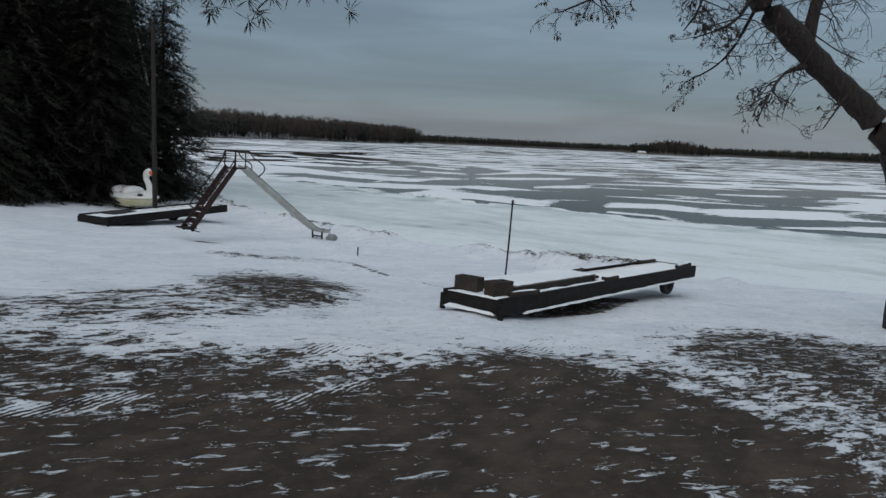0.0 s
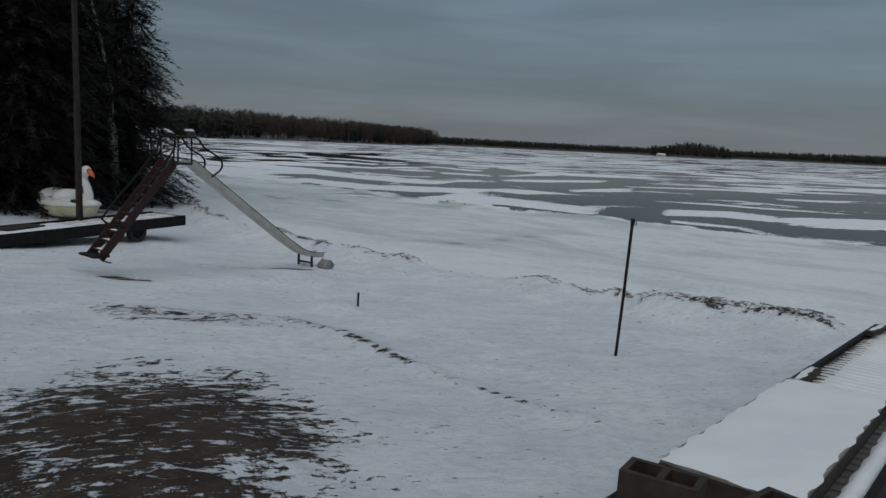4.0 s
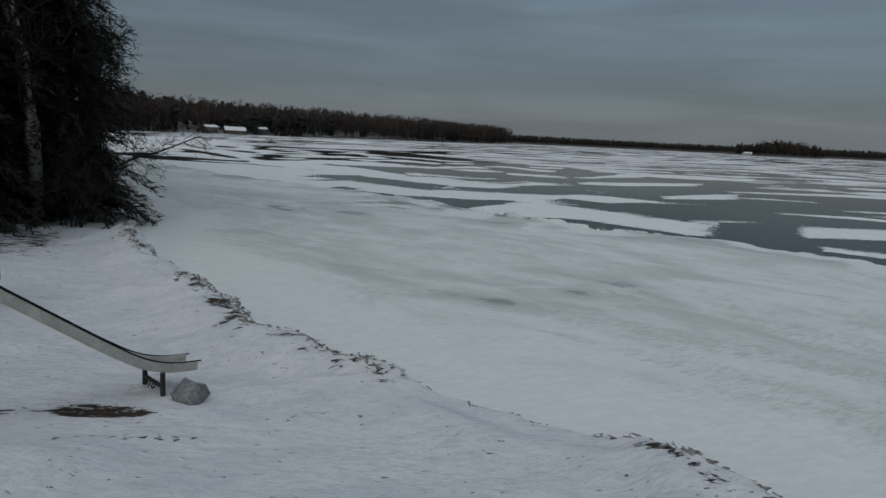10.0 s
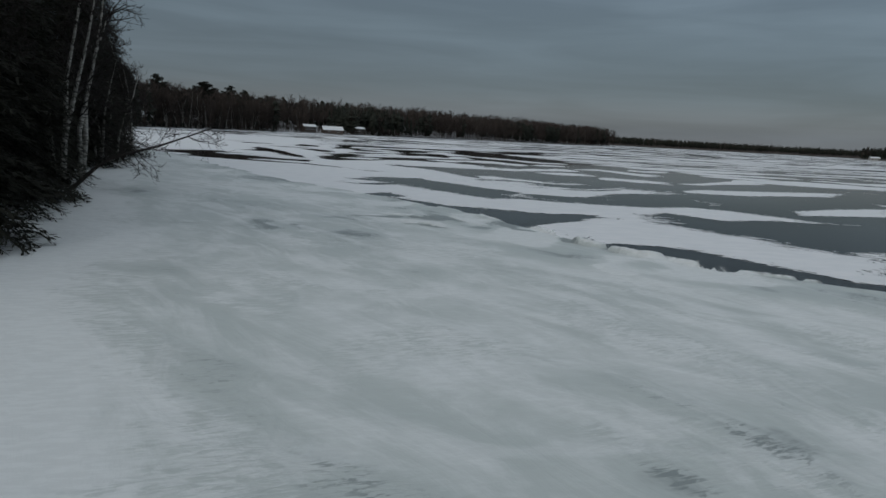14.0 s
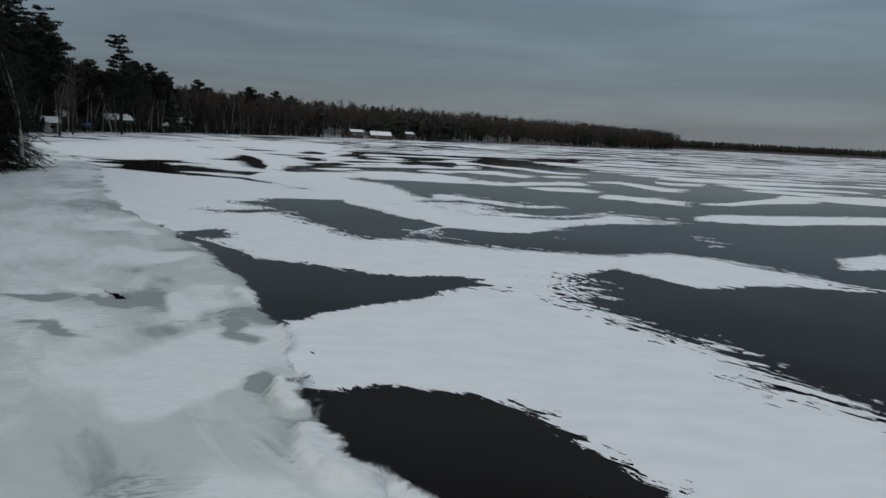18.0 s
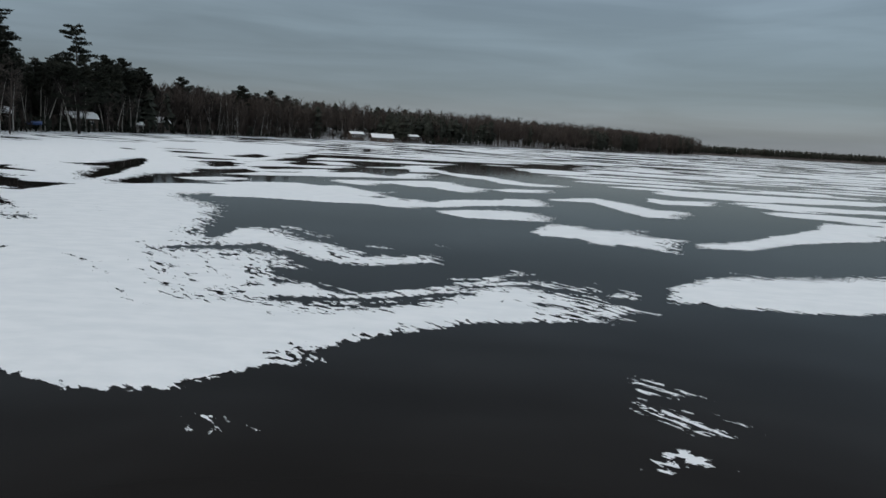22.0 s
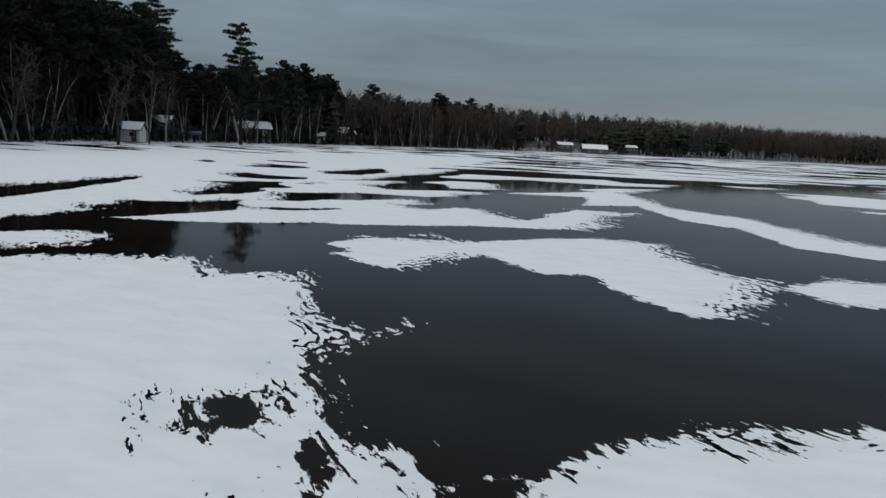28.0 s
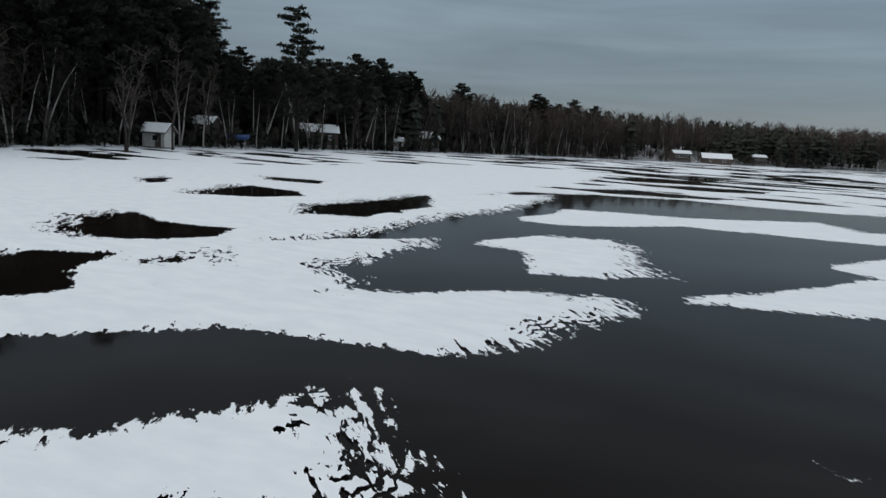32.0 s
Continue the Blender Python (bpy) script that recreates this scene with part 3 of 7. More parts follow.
def wide_ground(x, y):
    z = ground_height(x, y)
    hole = (x > near[0] + 0.3) & (x < near[1] - 0.5) & (y > near[2] + 0.3) & (y < near[3] - 0.5)
    return np.where(hole, z - 0.6, z)


steps_x = np.r_[np.arange(-1500, -260, 40.0), np.arange(-260, 60, 2.5), np.arange(60, 900, 40.0)]
steps_y = np.r_[np.arange(-400, -20, 20.0), np.arange(-20, 340, 2.5), np.arange(340, 900, 10.0)]
g2 = grid("ground_beyond", steps_x, steps_y, wide_ground, M_GROUND, [("bare", bare_ground)], keep=lambda x, y: inland(x, y) > -6)
tagged(g2, "snow-dusted wooded land along the lake", "ground", kind="structure")

ice_me = bpy.data.meshes.new("lake_ice")
ice_me.from_pydata([(-3000, -60, 0), (3500, -60, 0), (3500, 3800, 0), (-3000, 3800, 0)], [], [(0, 1, 2, 3)])
ice_me.materials.append(M_ICE)
tagged(new("lake_ice", ice_me), "dark clear ice of a frozen lake", "ice", kind="structure")

# the packed shelf of shore ice
SHELF = [(70, 24), (30, 33), (20, 35.5), (13, 38.4), (9, 42.2), (6.0, 44.5), (3.0, 45.4), (1.5, 46.15), (0.1, 46.9), (-1.2, 48.7), (-3.0, 51.1),
         (-6, 54.3), (-11, 58.4), (-15.4, 61.5), (-20, 65), (-28, 72.5), (-40, 84), (-64, 101), (-97, 124)]


def shelf_edge(x, y):
    d, out = np.full(np.shape(x), 1e9), np.zeros(np.shape(x), bool)
    ring = SHELF + [(-97, 60), (-97, -50), (70, -50)]
    for a, b in zip(ring, ring[1:] + ring[:1]):
        if a in SHELF and b in SHELF:
            d = np.minimum(d, segment_distance(x, y, a, b)[0])
        if a[1] != b[1]:
            out ^= ((a[1] > y) != (b[1] > y)) & (x < (b[0] - a[0]) * (y - a[1]) / (b[1] - a[1]) + a[0])
    e = np.where(out, d, -d)
    for cx, cy, rx, ry in ((-11.1, 59.0, 1.3, 0.5), (-6.9, 51.3, 0.5, 0.14)):
        e = np.minimum(e, -1.2 * blob(x, y, cx, cy, rx, ry, -30) + 0.1)
    return e


# slabs pushed up along the edge of the shelf, and wet ice between them: x, y, half sizes, turn, height
SLABS = [(-0.75, 47.9, 0.75, 0.5, -50, 0.15), (0.65, 46.45, 0.85, 0.42, -40, 0.16), (1.75, 46.3, 0.6, 0.28, -15, 0.12), (-0.9, 48.8, 0.5, 0.3, -50, 0.10), (2.6, 45.95, 0.6, 0.25, -25, 0.11),
         (-2.2, 50.6, 0.9, 0.35, -50, 0.11), (-4.4, 52.9, 1.4, 0.3, -38, 0.12), (-5.2, 51.2, 1.1, 0.45, -45, 0.08), (-7.4, 51.25, 0.75, 0.26, -20, 0.13), (-6.3, 49.5, 1.0, 0.3, -15, 0.07),
         (-9.7, 58.0, 1.4, 0.35, -35, 0.08), (-12.5, 58.4, 1.2, 0.4, -30, 0.08), (3.7, 45.3, 0.8, 0.25, -8, 0.09), (0.0, 43.8, 0.7, 0.25, -50, 0.03), (5.2, 45.2, 0.7, 0.22, 0, 0.07)]
WET = [(-8.0, 50.5, 1.0, 0.32, 20), (-6.5, 50.95, 0.6, 0.32, -10), (-6.0, 48.9, 1.0, 0.25, -10), (-3.2, 50.2, 0.9, 0.3, -45), (-1.6, 48.3, 0.7, 0.25, -50)]


def shelf_cover(x, y):
    d = -inland(x, y)
    edge = smooth(3.0, 0.0, d) + 0.6 * smooth(1.6, 0.2, np.abs(shelf_edge(x, y) - 1.2))
    wx, wy = x + 0.9 * (fbm(x * 1.1, y * 1.1, 41, 3) - 0.5), y + 0.9 * (fbm(x * 1.1, y * 1.1, 43, 3) - 0.5)
    edge = edge - 1.3 * smooth(3.4, 1.4, shelf_edge(x, y)) * smooth(0.36, 0.52, fbm(x * 0.4, y * 0.4, 47, 2))
    for cx, cy, rx, ry, turn, h in SLABS:
        edge = edge + 1.6 * smooth(0.0, 0.25, blob(wx, wy, cx, cy, rx, ry, turn))
    thin = 0.0
    for cx, cy, rx, ry, turn in WET:
        edge = edge - 1.9 * smooth(0.0, 0.5, blob(wx, wy, cx, cy, rx, ry, turn))
    for cx, cy, rx, ry in ((-0.6, 31.5, 0.5, 0.5), (0.9, 32.8, 0.7, 0.6), (2.1, 34.3, 0.9, 0.6), (-2.4, 27.3, 0.6, 0.3), (-1.7, 27.1, 0.6, 0.3), (-10, 46, 1.5, 1.6), (-7.2, 46.0, 1.6, 1.2), (-9.1, 49.1, 1.4, 1.6), (-10.5, 46.6, 1.5, 1.0), (-19, 52, 2.0, 1.2), (-7.4, 50.9, 1.3, 0.7), (-6.0, 51.4, 1.2, 0.6), (-4.4, 49.6, 1.0, 0.7)):
        thin = np.maximum(thin, smooth(0.0, 0.8, blob(x, y, cx, cy, rx, ry, -38)))
    return edge - 0.75 * thin + 0.5 * (fbm(x * 0.12, y * 0.12, 44, 3) - 0.5)


def shelf_height(x, y):
    e = shelf_edge(x, y)
    slab = 0.06 * smooth(0.5, 0.62, fbm(x * 0.33, y * 0.33, 19, 3)) * smooth(5.5, 1.0, e) * smooth(-0.2, 0.5, e)
    for cx, cy, rx, ry, turn, h in SLABS:
        ragged = blob(x + 0.9 * (fbm(x * 1.1, y * 1.1, 41, 3) - 0.5), y + 0.9 * (fbm(x * 1.1, y * 1.1, 43, 3) - 0.5), cx, cy, rx, ry, turn)
        slab = slab + (1.2 if cy < 51 else 0.45) * h * smooth(0.0, 0.16, ragged)
    slab = slab + 0.05 * smooth(0.46, 0.56, fbm(x * 0.9, y * 0.9, 45, 3)) * smooth(1.3, 0.4, e) * smooth(-0.1, 0.2, e)
    return 0.012 + 0.06 * smooth(-0.1, 0.5, e) + slab + 0.05 * (fbm(x * 0.5, y * 0.8, 12, 3) - 0.3) * smooth(0, 2, e)


shelf = grid("shore_ice", np.r_[np.arange(-100, -22, 0.6), np.arange(-22, -12, 0.22), np.arange(-12, 7, 0.11), np.arange(7, 16, 0.22), np.arange(16, 72, 0.6)],
             np.r_[np.arange(5, 22, 0.6), np.arange(22, 42, 0.22), np.arange(42, 58, 0.11), np.arange(58, 62, 0.22), np.arange(62, 128, 0.6)],
             shelf_height, M_SLUSH, [("edge", shelf_edge), ("cover", shelf_cover)],
             keep=lambda x, y: (shelf_edge(x, y) > -1.6) & (inland(x, y) < 1.2))
tagged(shelf, "grey-green packed shore ice streaked with snow", "ice", kind="structure")

# ---- snow blown over the ice ----
DRIFTS, POOLS, WISPS = [], [], []


def drift(*line):
    """A drift of snow lying on the ice, along a line of (x, y, half width)."""
    DRIFTS.append(line)


def wisp(*line):
    """A thin line of snow left on swept ice."""
    WISPS.append(line)


def pool(*line):
    """A stretch of ice swept bare, along a line of (x, y, half width)."""
    POOLS.append(line)


DRIFT_AREAS, POOL_AREAS = [], []


def drift_area(*ring):
    """A wide drift, by the ring of its rim."""
    DRIFT_AREAS.append(ring)


def pool_area(*ring):
    """A wide pool of bare ice, by the ring of its rim."""
    POOL_AREAS.append(ring)


drift_area((-16.0, 62.3), (-14.2, 64.0), (-13.2, 67.1), (-7.2, 63.5), (-3.2, 62.9), (-1.0, 63.5), (1.2, 64.1), (3.4, 65.6), (5.6, 64.8), (8.1, 62.4), (10.1, 62.1), (10.3, 62.7), (8.0, 61.5), (5.4, 60.5), (3.8, 59.3), (1.8, 61.2), (0.5, 58.6), (-1.0, 57.9), (-2.8, 56.5), (-5.0, 56.8), (-7.1, 56.7), (-13.2, 59.9))
drift_area((-2.7, 52.2), (-1.9, 54.0), (-0.8, 56.2), (0.6, 57.7), (2.3, 55.4), (4.3, 53.7), (5.9, 52.3), (7.0, 51.4), (8.5, 51.7), (6.8, 46.0), (5.8, 46.0), (5.2, 46.7), (4.1, 47.5), (2.7, 49.1), (1.7, 49.4), (0.6, 49.3), (-0.4, 48.9), (-2.5, 51.7))
drift_area((-14.7, 75.1), (-12.3, 75.3), (-7.3, 73.0), (-4.2, 70.9), (-2.9, 73.5), (-1.3, 76.7), (1.0, 78.6), (2.5, 76.5), (2.7, 75.0), (1.8, 74.4), (-0.2, 72.9), (-1.6, 70.5), (-2.4, 67.9), (-3.3, 67.2), (-5.6, 67.3), (-9.6, 69.8))
drift_area((-24.9, 74.9), (-23.1, 77.5), (-18.0, 78.5), (-20.4, 87.0), (-17.6, 88.2), (-11.8, 79.6), (-9.9, 73.8), (-13.6, 74.0), (-16.5, 72.1), (-18.2, 70.3))
drift_area((-24.0, 96.9), (-20.4, 104.8), (-11.6, 101.1), (-6.3, 105.4), (-5.5, 101.7), (-9.7, 95.8), (-14.4, 93.1), (-20.0, 91.0))
drift_area((-2.6, 92.7), (2.9, 91.0), (3.0, 86.9), (-2.4, 90.1))
drift_area((9.9, 107.0), (18.9, 107.9), (27.0, 112.4), (24.3, 103.4), (17.4, 100.8), (9.5, 102.3))
drift_area((8.9, 68.9), (11.3, 71.8), (15.9, 75.9), (14.0, 69.8), (10.3, 67.0), (8.4, 65.6))
drift_area((12.3, 52.4), (16.1, 52.8), (18.2, 51.0), (16.0, 46.4), (14.2, 48.4), (10.7, 47.5))
drift_area((10.2, 44.6), (13.3, 43.4), (13.8, 39.6), (16.8, 39.0), (15.9, 37.7), (13.0, 38.3), (12.6, 41.9), (9.7, 43.2))
drift_area((-28.1, 84.1), (-26.4, 86.8), (-20.5, 84.0), (-5.3, 72.9), (-4.5, 73.0), (-3.2, 72.8), (-1.5, 71.1), (-1.8, 70.6), (-2.1, 70.3), (-1.6, 69.5), (-1.7, 69.3), (-2.4, 69.0))
drift_area((-19.2, 82.9), (-14.3, 80.5), (-11.8, 80.0), (-9.7, 78.1), (-10.3, 77.2), (-10.9, 76.6))
drift_area((-10.4, 78.9), (-11.4, 81.7), (-10.3, 82.8), (-5.4, 79.3), (-3.6, 80.5), (-3.2, 79.7), (-4.5, 78.0), (-6.1, 77.8), (-9.0, 79.2), (-9.4, 77.9))
drift_area((3.6, 90.2), (6.1, 93.7), (9.1, 101.4), (14.2, 109.7), (11.9, 99.2), (8.2, 94.5), (5.9, 90.1), (3.7, 88.8))
drift_area((3.4, 79.9), (4.3, 82.3), (5.5, 83.5), (6.7, 83.2), (8.5, 83.9), (7.5, 79.2), (6.1, 78.5), (5.1, 78.2), (4.3, 78.1), (3.5, 78.3))
drift_area((-22.2, 94.3), (-26.1, 101.2), (-23.4, 103.6), (-19.1, 102.6), (-14.1, 99.1), (-12.3, 98.6), (-11.5, 101.9), (-9.5, 104.8), (-6.7, 106.7), (-5.5, 101.9), (-8.0, 101.0), (-9.7, 98.4), (-10.4, 95.7), (-10.5, 94.0), (-11.8, 93.7), (-15.9, 95.9), (-18.3, 94.8), (-20.9, 93.4))
drift_area((-9.1, 93.6), (-8.3, 95.7), (-6.7, 97.4), (-5.0, 97.6), (-3.5, 96.2), (-3.0, 93.9), (-3.8, 93.1), (-5.0, 92.7), (-6.5, 92.1), (-8.4, 92.6))
drift_area((-2.6, 90.2), (-2.6, 92.7), (-1.5, 92.8), (-0.7, 92.1), (0.2, 92.5), (1.4, 93.3), (0.8, 87.4), (0.1, 87.5), (-0.5, 88.6), (-1.1, 88.7), (-1.8, 88.4), (-2.4, 89.1))
drift_area((-6.4, 108.0), (-4.1, 112.2), (-1.5, 110.2), (0.6, 106.6), (3.0, 106.8), (2.3, 101.2), (0.4, 101.0), (-1.2, 103.5), (-3.5, 107.8), (-6.0, 106.5))
drift_area((-0.9, 116.8), (0.8, 116.2), (4.3, 119.2), (3.7, 113.7), (0.7, 111.7), (-0.8, 113.1))
drift_area((-33.5, 112.0), (-32.9, 121.7), (-23.3, 127.0), (-20.8, 122.0), (-27.1, 114.3), (-30.5, 109.1))
drift_area((-23.5, 107.9), (-23.6, 110.0), (-22.9, 111.1), (-20.8, 112.2), (-20.1, 114.5), (-19.2, 116.7), (-17.3, 117.2), (-15.1, 114.9), (-13.3, 113.1), (-12.1, 113.3), (-11.9, 112.4), (-11.8, 108.2), (-12.4, 107.5), (-13.5, 108.1), (-15.6, 109.7), (-16.5, 108.7), (-19.1, 109.9), (-19.0, 106.7), (-20.3, 106.7), (-22.7, 107.2))
drift_area((-27.1, 98.9), (-26.1, 100.4), (-25.1, 101.9), (-23.3, 103.1), (-20.8, 102.9), (-17.9, 102.0), (-16.0, 100.5), (-14.9, 98.8), (-14.6, 97.9), (-12.9, 96.1), (-13.4, 95.7), (-13.9, 95.3))
drift_area((-31.1, 100.1), (-30.1, 101.9), (-29.1, 103.8), (-28.3, 104.5), (-27.8, 104.2), (-26.8, 102.7), (-27.1, 100.8), (-28.1, 99.2))
drift_area((-31.8, 139.6), (-28.9, 141.5), (-22.6, 132.8), (-18.9, 131.4), (-15.5, 128.5), (-11.5, 124.4), (-8.6, 124.7), (-8.5, 122.0), (-11.0, 120.5), (-13.7, 120.9), (-17.1, 125.6), (-20.1, 126.4), (-24.6, 132.0), (-26.0, 128.7))
drift_area((-11.8, 112.6), (-11.3, 115.1), (-10.2, 115.8), (-8.3, 118.0), (-8.1, 113.6), (-9.7, 111.9), (-10.6, 111.3), (-11.7, 112.2))
drift_area((-11.0, 100.2), (-10.5, 101.1), (-9.6, 102.3), (-8.6, 103.5), (-7.7, 104.5), (-7.6, 101.2), (-8.2, 100.7), (-9.0, 99.9), (-9.7, 99.2), (-10.2, 98.7))
drift_area((-33.7, 108.5), (-32.9, 109.9), (-31.3, 112.1), (-30.4, 113.7), (-29.8, 115.3), (-29.2, 117.5), (-28.9, 119.2), (-28.4, 120.9), (-25.3, 119.2), (-24.1, 119.6), (-23.8, 121.7), (-22.9, 122.6), (-22.0, 123.8), (-21.4, 123.8), (-20.9, 122.1), (-20.7, 119.9), (-21.0, 118.2), (-21.9, 117.8), (-22.8, 117.4), (-23.5, 116.6), (-23.8, 115.4), (-24.3, 114.4), (-25.2, 114.0), (-26.4, 113.0), (-28.3, 112.5), (-29.4, 111.4), (-29.9, 109.1), (-30.6, 108.0))
drift_area((-37.0, 113.0), (-36.2, 114.3), (-34.2, 115.8), (-33.7, 117.9), (-33.3, 119.8), (-31.7, 120.8), (-31.5, 121.3), (-31.0, 120.9), (-30.7, 119.9), (-30.1, 117.7), (-30.3, 116.1), (-31.3, 114.7), (-32.3, 113.4), (-33.0, 112.4))
drift_area((-80.7, 113.8), (-83.7, 121.8), (-87.4, 131.5), (-96.2, 146.8), (-70.4, 140.9), (-65.5, 142.0), (-45.2, 125.1), (-46.5, 123.0), (-52.2, 120.4), (-54.1, 115.7), (-52.1, 110.1), (-52.5, 106.0))
drift_area((-41.3, 102.9), (-40.4, 105.7), (-41.9, 108.4), (-42.0, 110.2), (-45.4, 114.3), (-39.6, 113.8), (-37.8, 115.4), (-39.7, 119.7), (-33.3, 114.6), (-34.1, 112.7), (-35.7, 111.3), (-37.3, 109.9), (-33.0, 105.8), (-33.2, 104.6), (-32.9, 103.0), (-34.0, 100.8))
drift_area((-34.4, 107.4), (-33.0, 109.4), (-31.5, 111.7), (-29.4, 114.3), (-26.9, 118.6), (-25.0, 116.2), (-26.9, 111.9), (-28.3, 109.2), (-29.6, 107.3), (-30.6, 105.4))
drift_area((-43.6, 122.1), (-43.1, 123.7), (-41.8, 124.4), (-38.0, 122.6), (-38.9, 122.0), (-39.6, 120.9))
drift_area((-41.9, 76.0), (-40.3, 80.9), (-38.1, 83.5), (-31.7, 82.0), (-25.6, 81.7), (-19.8, 79.2), (-17.1, 75.4), (-15.9, 69.8), (-15.9, 65.7), (-16.0, 63.3), (-17.2, 62.2), (-19.0, 60.5))
drift_area((-31.3, 112.2), (-30.7, 113.1), (-31.0, 114.9), (-29.6, 117.8), (-29.0, 119.8), (-27.2, 120.8), (-25.5, 119.9), (-23.6, 118.8), (-23.2, 120.2), (-23.2, 124.1), (-22.6, 127.7), (-21.0, 118.6), (-21.5, 117.9), (-22.1, 117.2), (-22.5, 116.6), (-23.0, 116.0), (-23.3, 115.6), (-23.9, 114.8), (-24.5, 114.1), (-25.5, 112.8), (-26.1, 112.0), (-26.6, 111.5))
drift_area((-1.8, 58.1), (-1.5, 58.7), (-0.9, 59.0), (-0.3, 59.3), (-0.2, 60.5), (0.4, 61.2), (1.3, 59.0), (1.7, 56.7), (2.1, 55.1), (1.3, 55.6), (0.4, 56.1), (-1.1, 57.2))
drift_area((-40.9, 118.5), (-40.2, 119.8), (-40.2, 121.8), (-43.9, 126.2), (-38.0, 125.9), (-36.3, 127.2), (-35.7, 128.9), (-34.9, 130.2), (-33.5, 130.9), (-32.8, 129.7), (-32.5, 127.0), (-32.6, 125.5), (-33.1, 124.2), (-34.7, 123.5), (-36.6, 122.5), (-37.0, 120.7), (-37.2, 119.1), (-37.9, 118.1))
drift_area((-45.3, 127.3), (-44.6, 130.6), (-43.5, 133.4), (-41.6, 131.7), (-37.5, 125.6), (-38.5, 123.7))
drift_area((-42.3, 134.7), (-42.1, 138.1), (-40.1, 140.4), (-35.1, 135.2), (-34.8, 134.6), (-35.3, 133.0), (-36.9, 131.7), (-41.6, 134.0))
drift_area((-51.4, 139.4), (-57.4, 150.8), (-56.6, 157.4), (-53.2, 153.1), (-48.8, 141.8), (-50.6, 138.7))
drift_area((-47.0, 142.5), (-49.2, 148.9), (-44.2, 152.1), (-39.5, 159.0), (-35.6, 156.7), (-32.4, 159.5), (-31.6, 154.9), (-34.1, 151.0), (-36.3, 149.8), (-41.9, 148.0), (-43.9, 141.9), (-45.8, 141.2))
drift_area((-33.0, 132.5), (-32.3, 136.4), (-31.1, 140.2), (-29.6, 144.0), (-28.2, 136.3), (-29.5, 134.5), (-31.0, 133.1), (-32.7, 131.9))
drift_area((-33.1, 142.3), (-32.6, 145.9), (-30.9, 151.1), (-29.2, 142.0), (-31.1, 140.2), (-32.7, 141.0))
drift_area((3.5, 79.9), (5.5, 83.1), (8.6, 85.8), (12.4, 88.4), (16.5, 91.5), (14.6, 85.3), (11.2, 82.3), (8.0, 79.3), (5.5, 78.2), (3.6, 78.0))
pool_area((-5.2, 54.1), (-6.5, 56.8), (-4.1, 56.5), (-2.4, 56.8), (-1.1, 57.5), (-0.9, 57.0), (-1.2, 54.9), (-2.0, 53.7), (-2.7, 52.6), (-3.1, 52.0))
pool_area((-6.8, 56.5), (-5.1, 56.8), (-2.7, 56.6), (-0.9, 57.5), (-0.7, 56.5), (-2.0, 54.2), (-3.3, 52.2), (-6.0, 54.8))
pool_area((-0.5, 48.4), (0.6, 49.1), (2.2, 49.3), (3.7, 48.2), (4.8, 46.9), (5.6, 45.8), (6.7, 45.7), (6.8, 45.9), (5.6, 45.6), (4.7, 45.6), (3.7, 45.5), (2.5, 45.8), (1.2, 46.6), (-0.2, 47.4))
pool_area((-12.2, 59.5), (-11.3, 61.3), (-10.3, 59.5), (-11.5, 58.4))
pool_area((-34.0, 95.0), (-42.8, 105.7), (-49.5, 116.1), (-43.9, 110.8), (-34.2, 98.2), (-31.4, 93.0))
drift_area((-29.5, 90.0), (-26.3, 96.9), (-22.7, 101.0), (-19.5, 96.0), (-21.1, 93.2), (-21.1, 89.9), (-17.4, 87.0), (-15.7, 83.8), (-20.0, 82.0), (-27.0, 84.0))
pool_area((-32.4, 103.3), (-35.7, 109.3), (-35.1, 114.1), (-31.8, 110.8), (-31.2, 105.5), (-30.9, 102.2))
pool_area((-45.5, 104.0), (-44.7, 107.3), (-46.8, 111.3), (-51.4, 117.6), (-47.7, 115.6), (-42.5, 109.4), (-41.1, 106.0), (-42.0, 103.1))
pool_area((-39.5, 114.1), (-45.8, 121.6), (-44.5, 123.6), (-42.1, 121.7), (-38.3, 116.0), (-37.7, 113.0))
pool_area((-35.8, 107.3), (-36.1, 110.8), (-33.6, 109.2), (-34.3, 106.6))
pool_area((-33.7, 100.8), (-32.6, 102.8), (-32.7, 105.5), (-29.8, 107.0), (-28.5, 109.4), (-22.6, 104.9), (-24.2, 103.6), (-29.7, 104.1), (-30.2, 101.9), (-31.3, 100.1))
pool_area((-49.8, 123.6), (-51.9, 125.4), (-53.5, 127.1), (-49.3, 126.9), (-47.8, 128.5), (-46.8, 127.9), (-46.3, 125.6), (-46.7, 124.6), (-47.5, 123.9), (-48.8, 123.3))
pool_area((-45.9, 119.2), (-45.1, 120.9), (-43.9, 122.2), (-40.8, 121.3), (-40.6, 119.9), (-41.3, 118.6))
pool_area((-61.8, 133.8), (-65.3, 139.0), (-60.6, 139.4), (-58.7, 138.2), (-58.4, 135.2), (-60.0, 132.9))
pool_area((-53.0, 134.7), (-55.5, 140.2), (-57.9, 146.8), (-52.3, 141.7), (-49.1, 135.2), (-51.0, 133.4))
pool_area((-36.6, 117.9), (-36.9, 121.2), (-36.5, 122.7), (-33.2, 120.3), (-33.2, 118.9), (-34.0, 116.8))
pool_area((-54.3, 135.8), (-57.0, 144.6), (-49.9, 138.1), (-52.7, 134.6))
pool_area((-52.5, 125.1), (-50.6, 126.6), (-47.3, 128.1), (-46.3, 127.5), (-46.6, 124.6), (-51.0, 124.4))
pool_area((-70.5, 134.2), (-71.6, 136.5), (-67.9, 134.9), (-67.1, 132.9))
